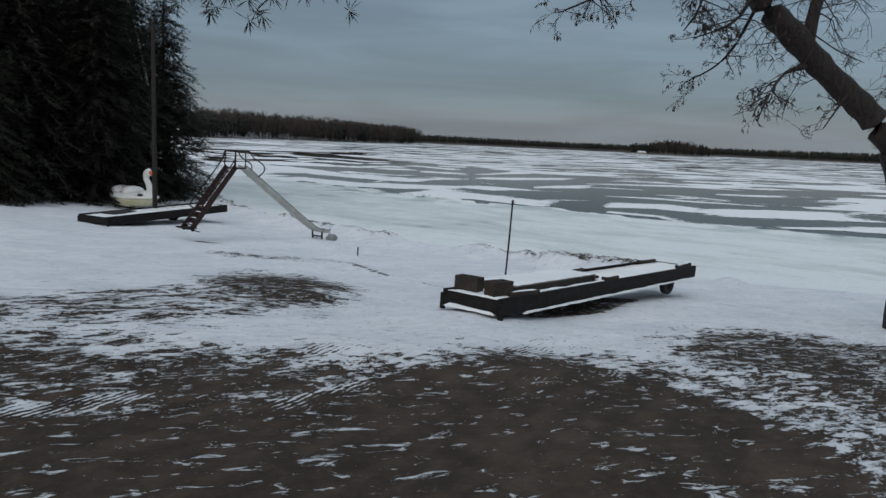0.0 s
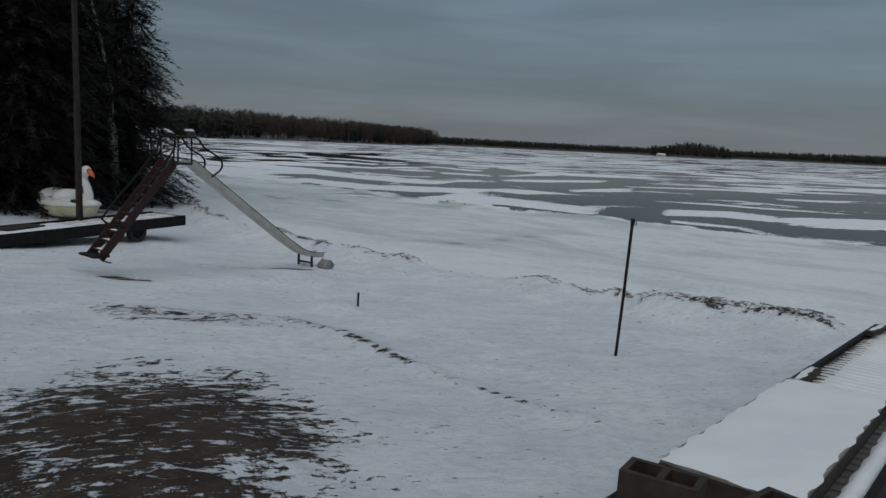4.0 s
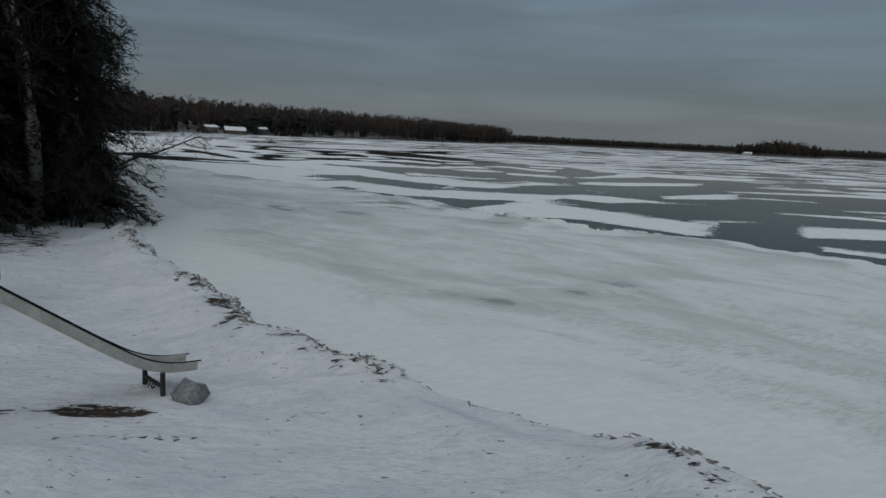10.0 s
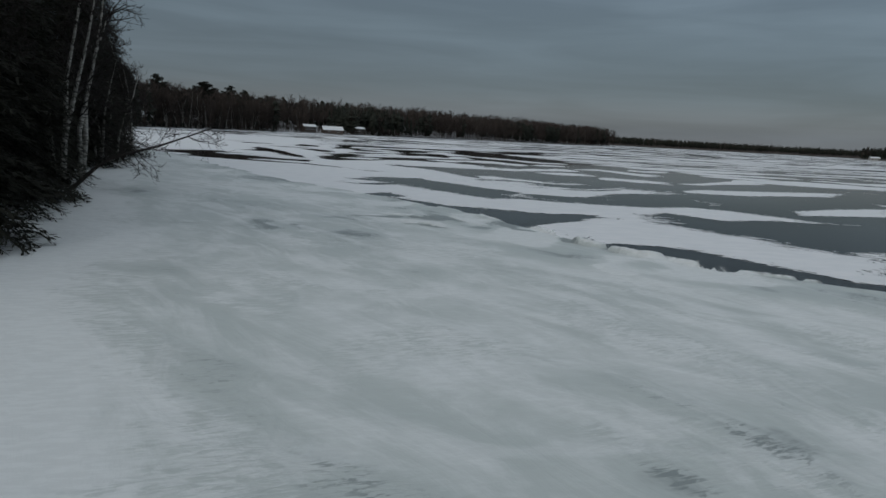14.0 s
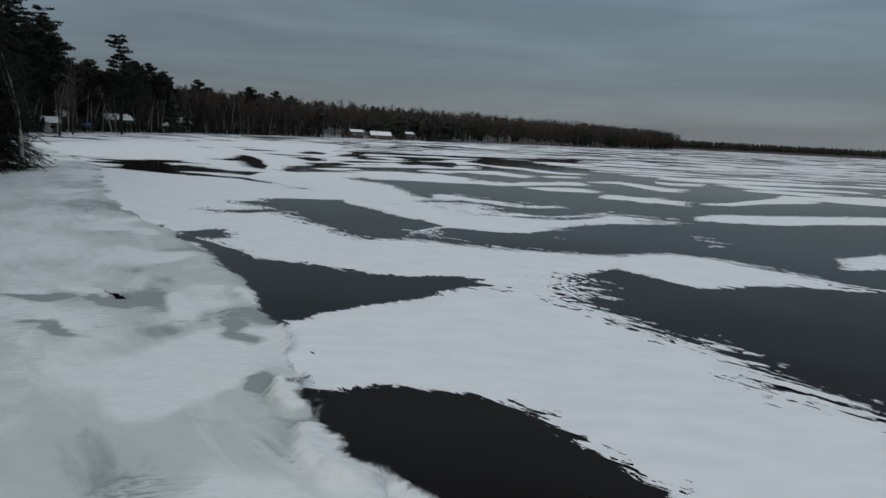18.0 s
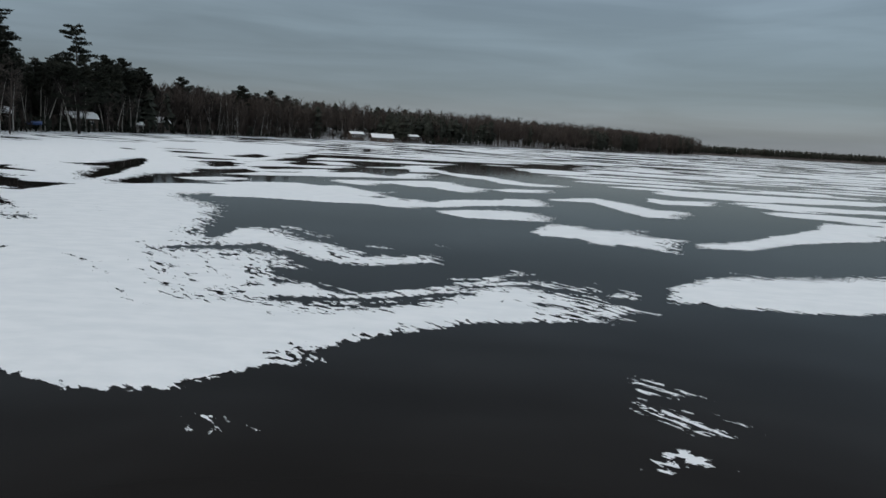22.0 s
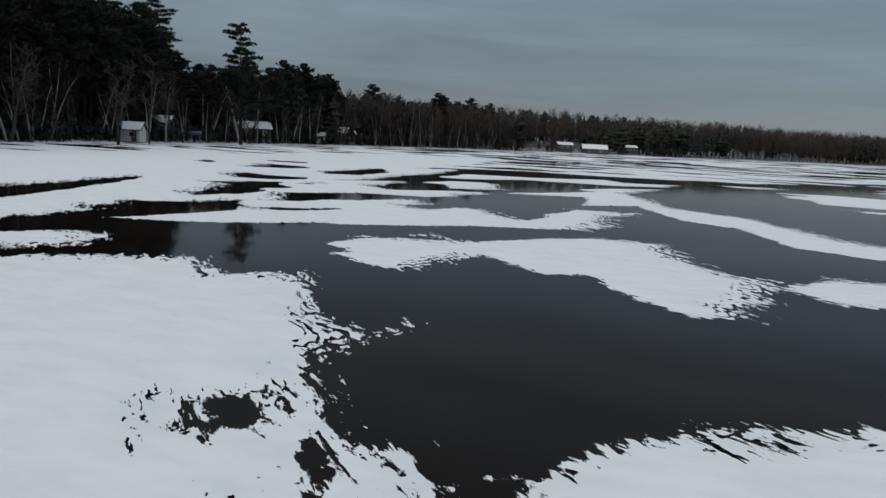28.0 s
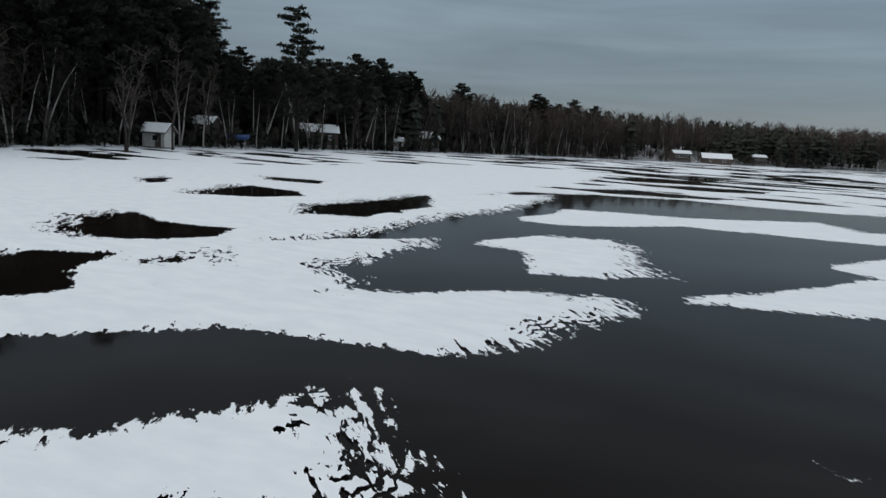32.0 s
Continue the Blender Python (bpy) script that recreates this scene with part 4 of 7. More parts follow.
pool_area((-73.3, 144.4), (-69.0, 146.5), (-66.1, 144.5), (-69.9, 142.5))
pool_area((-15.2, 100.3), (-15.6, 102.6), (-15.3, 105.5), (-13.3, 106.4), (-11.4, 106.9), (-9.5, 110.3), (-8.1, 112.7), (-7.8, 106.9), (-8.8, 105.3), (-10.2, 103.0), (-10.8, 101.1), (-11.5, 99.8), (-12.3, 99.0), (-13.4, 98.7))
pool_area((-15.0, 98.3), (-14.6, 98.9), (-13.4, 98.0), (-14.1, 97.7))
pool_area((-13.1, 98.2), (-12.4, 98.3), (-11.6, 97.5), (-12.7, 97.9))
pool_area((-12.3, 98.9), (-11.8, 99.3), (-11.6, 99.0), (-12.0, 98.6))
pool_area((-11.4, 99.0), (-10.8, 99.6), (-10.3, 98.7), (-10.9, 98.2))
pool_area((-6.4, 76.0), (-5.1, 77.1), (-3.8, 78.2), (-2.4, 75.9), (-3.3, 74.7), (-5.0, 74.5))
pool_area((-20.3, 90.5), (-18.4, 92.0), (-15.8, 92.8), (-10.3, 90.7), (-4.7, 80.9), (-8.1, 82.1), (-11.4, 83.7), (-15.4, 85.4))
pool_area((-6.3, 86.7), (-4.2, 90.4), (1.1, 83.0), (1.9, 78.5), (-0.3, 78.8), (-2.3, 78.5))
pool_area((-26.9, 121.5), (-25.8, 121.8), (-25.5, 124.2), (-24.3, 121.9), (-24.5, 119.7), (-25.7, 119.8))
pool_area((-30.7, 119.2), (-30.2, 120.3), (-29.7, 122.2), (-29.2, 123.5), (-27.5, 123.4), (-26.3, 123.0), (-26.4, 125.3), (-25.7, 126.4), (-23.6, 121.1), (-23.7, 119.5), (-24.4, 119.5), (-25.4, 120.0), (-27.6, 121.3), (-28.6, 120.9), (-28.5, 118.8), (-29.4, 118.2))
pool_area((-17.1, 69.6), (-15.4, 71.2), (-14.6, 72.6), (-12.5, 72.2), (-7.2, 66.9), (-5.6, 64.3), (-5.2, 62.9), (-6.3, 62.2))
pool_area((-20.7, 105.4), (-20.0, 106.4), (-17.4, 106.4), (-16.6, 107.5), (-14.8, 104.7), (-15.4, 103.9), (-15.4, 101.7), (-17.0, 102.1))
pool_area((-33.2, 122.9), (-33.1, 123.7), (-32.3, 125.1), (-32.3, 128.3), (-31.6, 131.6), (-30.0, 133.4), (-26.9, 123.7), (-27.6, 122.8), (-28.2, 122.0), (-28.9, 121.2), (-29.4, 120.5), (-31.3, 121.4))
pool_area((-32.7, 112.4), (-32.0, 113.4), (-31.4, 114.1), (-30.7, 115.4), (-30.3, 115.2), (-30.6, 113.9), (-30.9, 113.1), (-31.5, 112.2))
pool_area((-14.1, 99.6), (-13.8, 103.3), (-9.2, 108.5), (-8.6, 103.8), (-9.8, 101.9), (-10.6, 100.4), (-10.6, 99.6), (-11.3, 98.7), (-12.6, 98.5), (-13.6, 98.8))
pool_area((-2.6, 78.7), (-0.5, 79.9), (1.9, 79.9), (2.9, 79.2), (1.8, 77.6), (1.0, 77.2), (0.2, 77.4), (-0.7, 76.6), (-1.2, 76.2), (-2.3, 76.3))
pool_area((-26.0, 107.6), (-24.2, 109.0), (-23.3, 108.1), (-22.5, 108.1), (-21.9, 107.7), (-22.5, 106.6))
pool_area((-28.0, 122.0), (-28.0, 125.0), (-25.0, 126.5), (-24.2, 123.0), (-26.0, 121.6))
pool_area((-40.3, 127.3), (-41.8, 130.7), (-41.8, 133.9), (-39.7, 134.3), (-36.7, 131.7), (-35.8, 129.1), (-36.7, 127.4), (-37.9, 126.5))
drift((-9.68, 76.43, 0.50), (-7.63, 75.07, 0.50), (-6.14, 73.76, 0.50), (-5.26, 72.88, 0.50))
drift((-9.06, 76.93, 0.45), (-6.98, 75.01, 0.45), (-5.38, 73.88, 0.45), (-4.50, 73.39, 0.45))
drift((-8.38, 77.47, 0.50), (-6.35, 75.48, 0.50), (-5.05, 74.51, 0.50), (-3.85, 73.82, 0.50))
drift((-7.62, 77.70, 0.25), (-6.12, 76.49, 0.25), (-4.85, 75.31, 0.25), (-4.34, 75.31, 0.25))
drift((-4.05, 74.03, 0.40), (-3.27, 74.03, 0.40), (-2.57, 74.50, 0.40), (-2.00, 75.23, 0.40), (-1.26, 76.21, 0.40), (-0.66, 77.56, 0.40), (0.22, 78.55, 0.40), (1.37, 78.74, 0.40), (2.19, 78.22, 0.40))
drift((1.23, 77.19, 0.30), (1.83, 77.05, 0.30), (2.49, 76.36, 0.30))
drift((-1.46, 77.56, 0.25), (-0.78, 78.45, 0.25), (-0.36, 79.28, 0.25))
pool((-3.48, 73.42, 0.22), (-2.75, 73.65, 0.22), (-2.22, 74.30, 0.22), (-1.65, 75.00, 0.22), (-0.86, 75.81, 0.22))
pool((-2.65, 72.95, 0.20), (-2.19, 73.33, 0.20), (-1.79, 74.27, 0.20), (-1.11, 75.12, 0.20))
pool((0.19, 77.28, 0.15), (0.84, 77.52, 0.15), (1.80, 77.21, 0.15), (2.34, 76.72, 0.15))
pool((0.92, 75.96, 0.15), (1.58, 75.78, 0.15))
pool((1.72, 75.59, 0.15), (2.46, 75.15, 0.15))
pool((-34.08, 118.44, 0.20), (-33.76, 119.56, 0.20), (-33.40, 120.84, 0.20), (-32.81, 121.84, 0.20), (-31.98, 121.95, 0.20))
drift((-10.39, 83.43, 0.18), (-9.15, 82.97, 0.18), (-8.18, 82.26, 0.18))
drift((-9.36, 83.42, 0.12), (-8.44, 83.04, 0.12), (-9.03, 83.06, 0.12))
drift((-5.79, 80.94, 0.15), (-5.69, 81.18, 0.15))
drift((-3.71, 82.93, 0.10), (-3.46, 82.94, 0.10))
drift((-5.44, 63.74, 0.15), (-5.84, 64.96, 0.15), (-5.88, 66.77, 0.15), (-5.50, 67.76, 0.15))
drift((-4.90, 64.31, 0.12), (-3.73, 63.75, 0.12))
drift((3.89, 70.48, 0.12), (4.73, 70.17, 0.12))
drift((4.29, 68.65, 0.12), (4.67, 69.36, 0.12))
wisp((4.1, 54.4, 0.06), (4.6, 54.0, 0.09), (5.0, 53.8, 0.06))
wisp((4.5, 53.3, 0.08), (5.2, 53.0, 0.10))
wisp((1.1, 58.1, 0.07), (1.7, 57.6, 0.08))
wisp((1.4, 57.3, 0.08), (2.4, 57.0, 0.06))
wisp((-6.4, 65.3, 0.10), (-5.3, 64.7, 0.10), (-5.7, 66.9, 0.08))
wisp((4.0, 71.1, 0.07), (4.35, 71.1, 0.06))
wisp((-1.05, 66.8, 0.10), (-0.9, 66.8, 0.10))
wisp((-1.3, 76.6, 0.16), (-0.9, 77.3, 0.18), (-0.5, 77.6, 0.16), (0.2, 78.35, 0.2), (0.9, 78.25, 0.18), (1.5, 78.2, 0.2))
wisp((-1.1, 78.0, 0.08), (-0.8, 78.4, 0.12), (-0.6, 78.9, 0.10), (-0.4, 79.4, 0.06))
wisp((-1.4, 77.0, 0.08), (-0.9, 77.5, 0.10), (-0.7, 78.2, 0.10), (-0.3, 78.6, 0.06))
wisp((-1.6, 77.5, 0.07), (-1.2, 77.9, 0.07))
drift((-24.20, 110.00, 0.10), (-23.78, 110.39, 0.10), (-23.07, 110.66, 0.10))
drift((-23.35, 111.56, 0.12), (-22.82, 112.09, 0.12), (-22.02, 111.74, 0.12))

drift((-2.4, 51.4, 0.5), (-1.3, 50.0, 0.8), (-0.4, 49.3, 0.7))
drift((7.4, 51.6, 0.3), (9.0, 52.6, 0.4), (10.3, 53.1, 0.2))
drift((13.9, 58.8, 0.4), (17.3, 58.7, 0.9), (19.8, 56.9, 0.9), (24, 55.5, 0.6))
drift((18.7, 63.5, 0.4), (21.1, 63.3, 0.8), (23.5, 60.5, 0.7))
drift((14.5, 71, 0.4), (17, 71.6, 0.7), (19.4, 71, 0.4))
drift((16, 78.5, 0.5), (20, 80, 1.1), (27, 81.2, 1.2), (32, 79.5, 0.8))
drift((-40, 99, 3.5), (-43, 110, 4.5), (-50, 124, 7), (-57, 140, 8))
drift((-52, 104, 10), (-62, 121, 14), (-70, 142, 16), (-78, 166, 14), (-88, 190, 12))
drift((-32, 92, 2.5), (-36, 98, 3.5), (-44, 104, 5))


WAY = [(3, 40), (6, 52), (5, 66), (2, 80), (-6, 96), (-16, 110), (-27, 126), (-40, 146)]


def snow_cover(x, y):
    """Thickness of the blown snow over (positive) or short of (negative) the bare ice."""
    wx = x + 1.4 * (fbm(x * 0.22, y * 0.22, 61, 3) - 0.5)
    wy = y + 1.4 * (fbm(x * 0.22, y * 0.22, 67, 3) - 0.5)
    hand = np.maximum(strokes(wx, wy, DRIFTS), areas(wx, wy, DRIFT_AREAS))
    bare = np.maximum(strokes(wx, wy, POOLS), areas(wx, wy, POOL_AREAS))
    # open lake: long ribbons across the wind
    bend = 7 * (fbm(x * 0.02, y * 0.02, 71, 2) - 0.5)
    far = np.hypot(x, y - 50)
    size = 1 + smooth(120, 500, far) * 0.5
    u, v = (x * 0.97 + y * 0.22) / size, (y * 0.97 - x * 0.22 + bend) / size
    ribbon = fbm(u * 0.12, v * 0.30, 77, 4, 0.45) - 0.525 + 0.10 * (fbm(x * 0.012, y * 0.012, 80, 2) - 0.5)
    open_lake = ribbon * 12.0
    # the bay under the far shore keeps more of its snow
    bay = smooth(95, 35, -inland(x, y)) * smooth(-22, -48, x) * smooth(205, 150, y)
    open_lake = open_lake + 1.5 * bay
    d = np.full(np.shape(x), 1e9)
    for a, b in zip(WAY, WAY[1:]):
        d = np.minimum(d, segment_distance(x, y, a, b)[0])
    d = np.where((y < 64) & (x > 9), d * 1.8, d)
    wild = smooth(15, 27, d + 4 * (fbm(x * 0.05, y * 0.05, 90, 2) - 0.5))
    f = np.maximum(hand, -0.9 + wild * (open_lake + 0.9))
    f = np.maximum(np.minimum(f, -bare + 0.05), strokes(x, y, WISPS))
    return np.clip(f, -1.2, 1.6)


LEE = (0.45, 0.89)


def snow_sheet(xs, ys):
    """One sheet of blown snow; 'lee' marks the rims that the wind has combed out."""
    X, Y = (q.ravel() for q in np.meshgrid(xs, ys))
    f = snow_cover(X, Y)
    if f.max() < -0.75:
        return None
    keep = (f > -0.75) & (shelf_edge(X, Y) < 0.9) & (inland(X, Y) < 0.5)
    slope = (f - snow_cover(X + 0.6 * LEE[0], Y + 0.6 * LEE[1])) / 0.6
    d = np.full(X.shape, 1e9)
    for a, b in zip(WAY, WAY[1:]):
        d = np.minimum(d, segment_distance(X, Y, a, b)[0])
    lee = smooth(-0.05, 0.65, slope) * smooth(150, 30, d)
    z = 0.006 + 0.05 * smooth(-0.1, 1.0, f) * (0.7 + 0.6 * fbm(X * 0.9, Y * 1.6, 15, 3))
    return grid("snow_sheet", xs, ys, z, M_SNOW_ICE, [("cover", f), ("lee", lee)], keep=keep)


def way_distance(x, y):
    return min(float(segment_distance(np.array(x), np.array(y), a, b)[0]) for a, b in zip(WAY, WAY[1:]))


TILE = 10.0
snow = new("snow_drifts")
tagged(snow, "white wind-blown snow drifts on dark lake ice", "snow", kind="stuff")
for ty in np.arange(10, 210, TILE):
    for tx in np.arange(-130, 70, TILE):
        mid = np.array([tx + 5.0]), np.array([ty + 5.0])
        if inland(*mid)[0] > 8 or shelf_edge(*mid)[0] > 8.5:
            continue
        wd = way_distance(tx + 5, ty + 5)
        step = 0.125 if wd < 13 else (0.25 if wd < 30 else 0.5)
        o = snow_sheet(np.arange(tx, tx + TILE + 0.01, step), np.arange(ty, ty + TILE + 0.01, step))
        if o:
            o.parent = snow
for a, b, c, d_, st in ((-400, -130, 110, 210, 1.5), (70, 420, -30, 210, 1.5), (-400, 420, 210, 420, 1.5), (-500, 900, 420, 1300, 4.0)):
    o = snow_sheet(np.arange(a, b + 0.1, st), np.arange(c, d_ + 0.1, st))
    if o:
        o.parent = snow

# ---- things on the bank ----
def solid(name, build, material, parent=None, label="", m=None, bevel=0.0, soft=False):
    """One mesh from a bmesh-building function; bevelled edges where asked."""
    bm = bmesh.new()
    build(bm)
    if bevel:
        bmesh.ops.bevel(bm, geom=bm.edges[:], offset=bevel, segments=2, affect="EDGES", profile=0.6)
    me = bpy.data.meshes.new(name)
    bm.to_mesh(me)
    bm.free()
    me.materials.append(material)
    if soft:
        me.polygons.foreach_set("use_smooth", np.ones(len(me.polygons), bool))
    o = new(name, me)
    o.parent = parent
    if m is not None:
        o.matrix_basis = m
    if label:
        tagged(o, label)
    return o


def box(name, size, at, material, parent, label="", turn=(0, 0, 0), bevel=0.008):
    def build(bm):
        bmesh.ops.create_cube(bm, size=1, matrix=Matrix.Diagonal((*size, 1)))
    return solid(name, build, material, parent, label, pose(*at, *turn), min(bevel, min(size) * 0.3))


def pipe(name, pts, radius, material, parent, label="", sides=8, ends=None):
    """A bent tube through points."""
    cu = bpy.data.curves.new(name, "CURVE")
    cu.dimensions, cu.bevel_depth, cu.bevel_resolution, cu.use_fill_caps = "3D", radius, 2, True
    sp = cu.splines.new("POLY")
    sp.points.add(len(pts) - 1)
    for q, p in zip(sp.points, pts):
        q.co = (*p, 1)
    tmp = bpy.data.objects.new(name, cu)
    me = bpy.data.meshes.new_from_object(tmp)
    bpy.data.objects.remove(tmp)
    me.name = name
    me.materials.clear()
    me.materials.append(material)
    me.polygons.foreach_set("use_smooth", np.ones(len(me.polygons), bool))
    o = new(name, me)
    o.parent = parent
    if label:
        tagged(o, label)
    return o


def curve(pts, n=5):
    """Rounds the corners of a polyline."""
    P = [Vector(p) for p in pts]
    out = []
    for i in range(len(P) - 1):
        a, b, c, d = P[max(i - 1, 0)], P[i], P[i + 1], P[min(i + 2, len(P) - 1)]
        for k in range(n):
            t = k / n
            out.append(0.5 * ((2 * b) + (c - a) * t + (2 * a - 5 * b + 4 * c - d) * t * t + (3 * b - a - 3 * c + d) * t**3))
    return out + [P[-1]]


def wheel(parent, at, radius, width, turn=0.0):
    """A dock wheel lying on an axle along x: tyre over a dished rim."""
    def tyre(bm):
        prof = [(0.62, -0.36), (0.80, -0.5), (0.95, -0.44), (1.0, -0.2), (1.0, 0.2), (0.95, 0.44), (0.80, 0.5), (0.62, 0.36)]
        ring = [[bm.verts.new((p[1] * width, radius * p[0] * math.cos(a), radius * p[0] * math.sin(a))) for p in prof]
                for a in [2 * math.pi * k / 28 for k in range(28)]]
        for i in range(28):
            for j in range(8):
                bm.faces.new((ring[i][j], ring[(i + 1) % 28][j], ring[(i + 1) % 28][(j + 1) % 8], ring[i][(j + 1) % 8]))

    def rim(bm):
        for sg in (-1, 1):
            c = bm.verts.new((sg * width * 0.22, 0, 0))
            r1 = [bm.verts.new((sg * width * (0.15 if k % 7 else 0.22), 0.63 * radius * math.cos(k * math.pi / 14), 0.63 * radius * math.sin(k * math.pi / 14))) for k in range(28)]
            for k in range(28):
                bm.faces.new((c, r1[k], r1[(k + 1) % 28]))

    t = solid("wheel", tyre, M_BLACK, parent, "black dock wheel", pose(*at, 0, 0, turn), soft=True)
    solid("rim", rim, M_STEEL, t)
    return t


def snow_pad(name, w, l, at, parent, thick=0.035, seed=1, turn=(0, 0, 0), label=""):
    """A crust of snow with a ragged, rounded rim."""
    def build(bm):
        r = random.Random(seed)
        nx, ny = max(3, int(w / 0.09)), max(3, int(l / 0.11))
        vs = {}
        for i in range(nx + 1):
            for j in range(ny + 1):
                u, v = i / nx, j / ny
                rim = i in (0, nx) or j in (0, ny)
                jx = r.uniform(-0.03, 0.005) * (1 if u > 0.5 else -1) if i in (0, nx) else 0
                jy = r.uniform(-0.03, 0.005) * (1 if v > 0.5 else -1) if j in (0, ny) else 0
                z = 0.0 if rim else thick * (0.75 + 0.4 * noise.noise((u * w * 2.3, v * l * 2.3, seed)))
                vs[i, j] = bm.verts.new(((u - 0.5) * w + jx, (v - 0.5) * l + jy, z))
        for i in range(nx):
            for j in range(ny):
                bm.faces.new((vs[i, j], vs[i + 1, j], vs[i + 1, j + 1], vs[i, j + 1]))
    return solid(name, build, M_SNOW, parent, label, pose(*at, *turn), soft=True)


def thing(name, label, category, m, group=""):
    e = new(name)
    e.empty_display_size = 0.2
    e.matrix_basis = m
    return tagged(e, label, category, group)


def rolling_dock(name, label, m, length, width, boards, axle, snow_from, seed):
    """A roll-in dock section: dark side beams, cross boards under snow, an axle with two wheels."""
    d = thing(name, label, "dock", m, "roll-in docks")
    r = random.Random(seed)
    for x in (0.03, width - 0.03):
        box("side_beam", (0.06, length, 0.27), (x, length / 2, 0.135), M_STEEL, d, bevel=0.015)
    for y in (0.03, length - 0.03):
        box("end_beam", (width - 0.12, 0.06, 0.22), (width / 2, y, 0.14), M_STEEL, d, bevel=0.012)
    pitch = (length - 0.12) / boards
    me = mw = None
    for i in range(boards):
        y = 0.06 + pitch * (i + 0.5)
        o = box("plank", (width - 0.13, pitch - 0.02, 0.03), (width / 2, y, 0.205), M_PLANK, d, bevel=0.004) if me is None else new("plank", me)
        me = o.data
        o.parent = d
        o.matrix_basis = pose(width / 2, y, 0.205 + r.uniform(-.003, .003), 0, 0, r.uniform(-.4, .4))
        if y > snow_from:
            o = snow_pad("snow_strip", width - 0.16, pitch * 0.42, (width / 2, y, 0.222), d, 0.022, seed) if mw is None else new("snow_strip", mw)
            mw = o.data
            o.parent = d
            o.matrix_basis = pose(width / 2 + r.uniform(-.03, .03), y + pitch * r.uniform(0.2, 0.34), 0.222, 0, 0, r.uniform(-.5, .5))
    for x in (0.14, width - 0.14):
        wheel(d, (x, axle, -0.04), 0.27, 0.16)
    pipe("axle", [(0.05, axle, -0.04), (width - 0.05, axle, -0.04)], 0.022, M_STEEL, d)
    for x in (0.12, width - 0.12):
        pipe("strut", [(x + 0.05, axle - 0.02, -0.03), (x + 0.05, axle - 0.9, 0.12)], 0.016, M_STEEL, d)
    for x in (0.0, width):
        pipe("corner_sleeve", [(x, 0.02, -0.05), (x, 0.02, 0.2)], 0.045, M_STEEL, d, "black corner leg sleeve")
    return d


dock = rolling_dock("roll_in_dock", "long dark roll-in dock resting on the snow with wheels", pose(0.083, 11.18, 1.216, -2.5, 0, -38.5), 8.28, 1.09, 56, 6.9, 3.7, 3)
snow_pad("snow_ledge", 0.95, 0.10, (0.55, -0.03, 0.02), dock, 0.06, 17)
snow_pad("snow_ledge", 0.96, 0.07, (0.55, 0.03, 0.252), dock, 0.03, 18)
snow_pad("snow_crust", 0.94, 0.70, (0.55, 0.40, 0.222), dock, 0.05, 5)
snow_pad("snow_crust", 0.16, 3.2, (0.97, 2.3, 0.222), dock, 0.06, 6)
snow_pad("snow_ledge", 0.08, 7.4, (1.12, 4.3, -0.01), dock, 0.04, 7)
snow_pad("snow_crust", 0.80, 4.3, (0.55, 5.9, 0.212), dock, 0.022, 8)
# the loose section stacked on it
sec = thing("dock_section", "snow-covered dock section laid on the long dock", "dock", dock.matrix_basis @ pose(0.07, 0.74, 0.222))
for x in (0.03, 0.75):
    box("side_beam", (0.05, 2.80, 0.13), (x, 1.40, 0.065), M_WOODBROWN, sec, bevel=0.012)
for y in (0.03, 2.77):
    box("end_beam", (0.66, 0.05, 0.12), (0.39, y, 0.065), M_WOODBROWN, sec, bevel=0.01)
for i in range(18):
    box("plank", (0.77, 0.14, 0.022), (0.39, 0.09 + i * 0.154, 0.135), M_WOOD, sec, bevel=0.004)
snow_pad("snow_crust", 0.80, 2.80, (0.39, 1.40, 0.145), sec, 0.026, 9)
box("bumper", (0.07, 0.16, 0.05), (0.81, 2.72, 0.10), M_WOODBROWN, sec)


def cement_block(m):
    """A hollow building block with two cores."""
    b = thing("concrete_block", "brown weathered hollow concrete block on the dock", "block", m, "blocks on the dock")

    def build(bm):
        xs, ys = (-0.2, -0.165, -0.02, 0.02, 0.165, 0.2), (-0.1, -0.068, 0.068, 0.1)
        for z0, z1 in ((0.0, 0.19),):
            grid_v = {(i, j, k): bm.verts.new((xs[i], ys[j], (z0, z1)[k])) for i in range(6) for j in range(4) for k in range(2)}
        solid_cell = lambda i, j: 0 <= i < 5 and 0 <= j < 3 and not (j == 1 and i in (1, 3))
        for i in range(5):
            for j in range(3):
                if solid_cell(i, j):
                    for k in (0, 1):
                        q = [grid_v[i, j, k], grid_v[i + 1, j, k], grid_v[i + 1, j + 1, k], grid_v[i, j + 1, k]]
                        bm.faces.new(q if k else q[::-1])
                    for (di, dj, a, c) in ((-1, 0, (i, j), (i, j + 1)), (1, 0, (i + 1, j), (i + 1, j + 1)), (0, -1, (i, j), (i + 1, j)), (0, 1, (i, j + 1), (i + 1, j + 1))):
                        if not solid_cell(i + di, j + dj):
                            bm.faces.new((grid_v[*a, 0], grid_v[*c, 0], grid_v[*c, 1], grid_v[*a, 1]))
        bmesh.ops.recalc_face_normals(bm, faces=bm.faces)
    solid("body", build, M_WOODBROWN, b, m=Matrix.Diagonal((1.0, 1.15, 1.3, 1)))
    return b


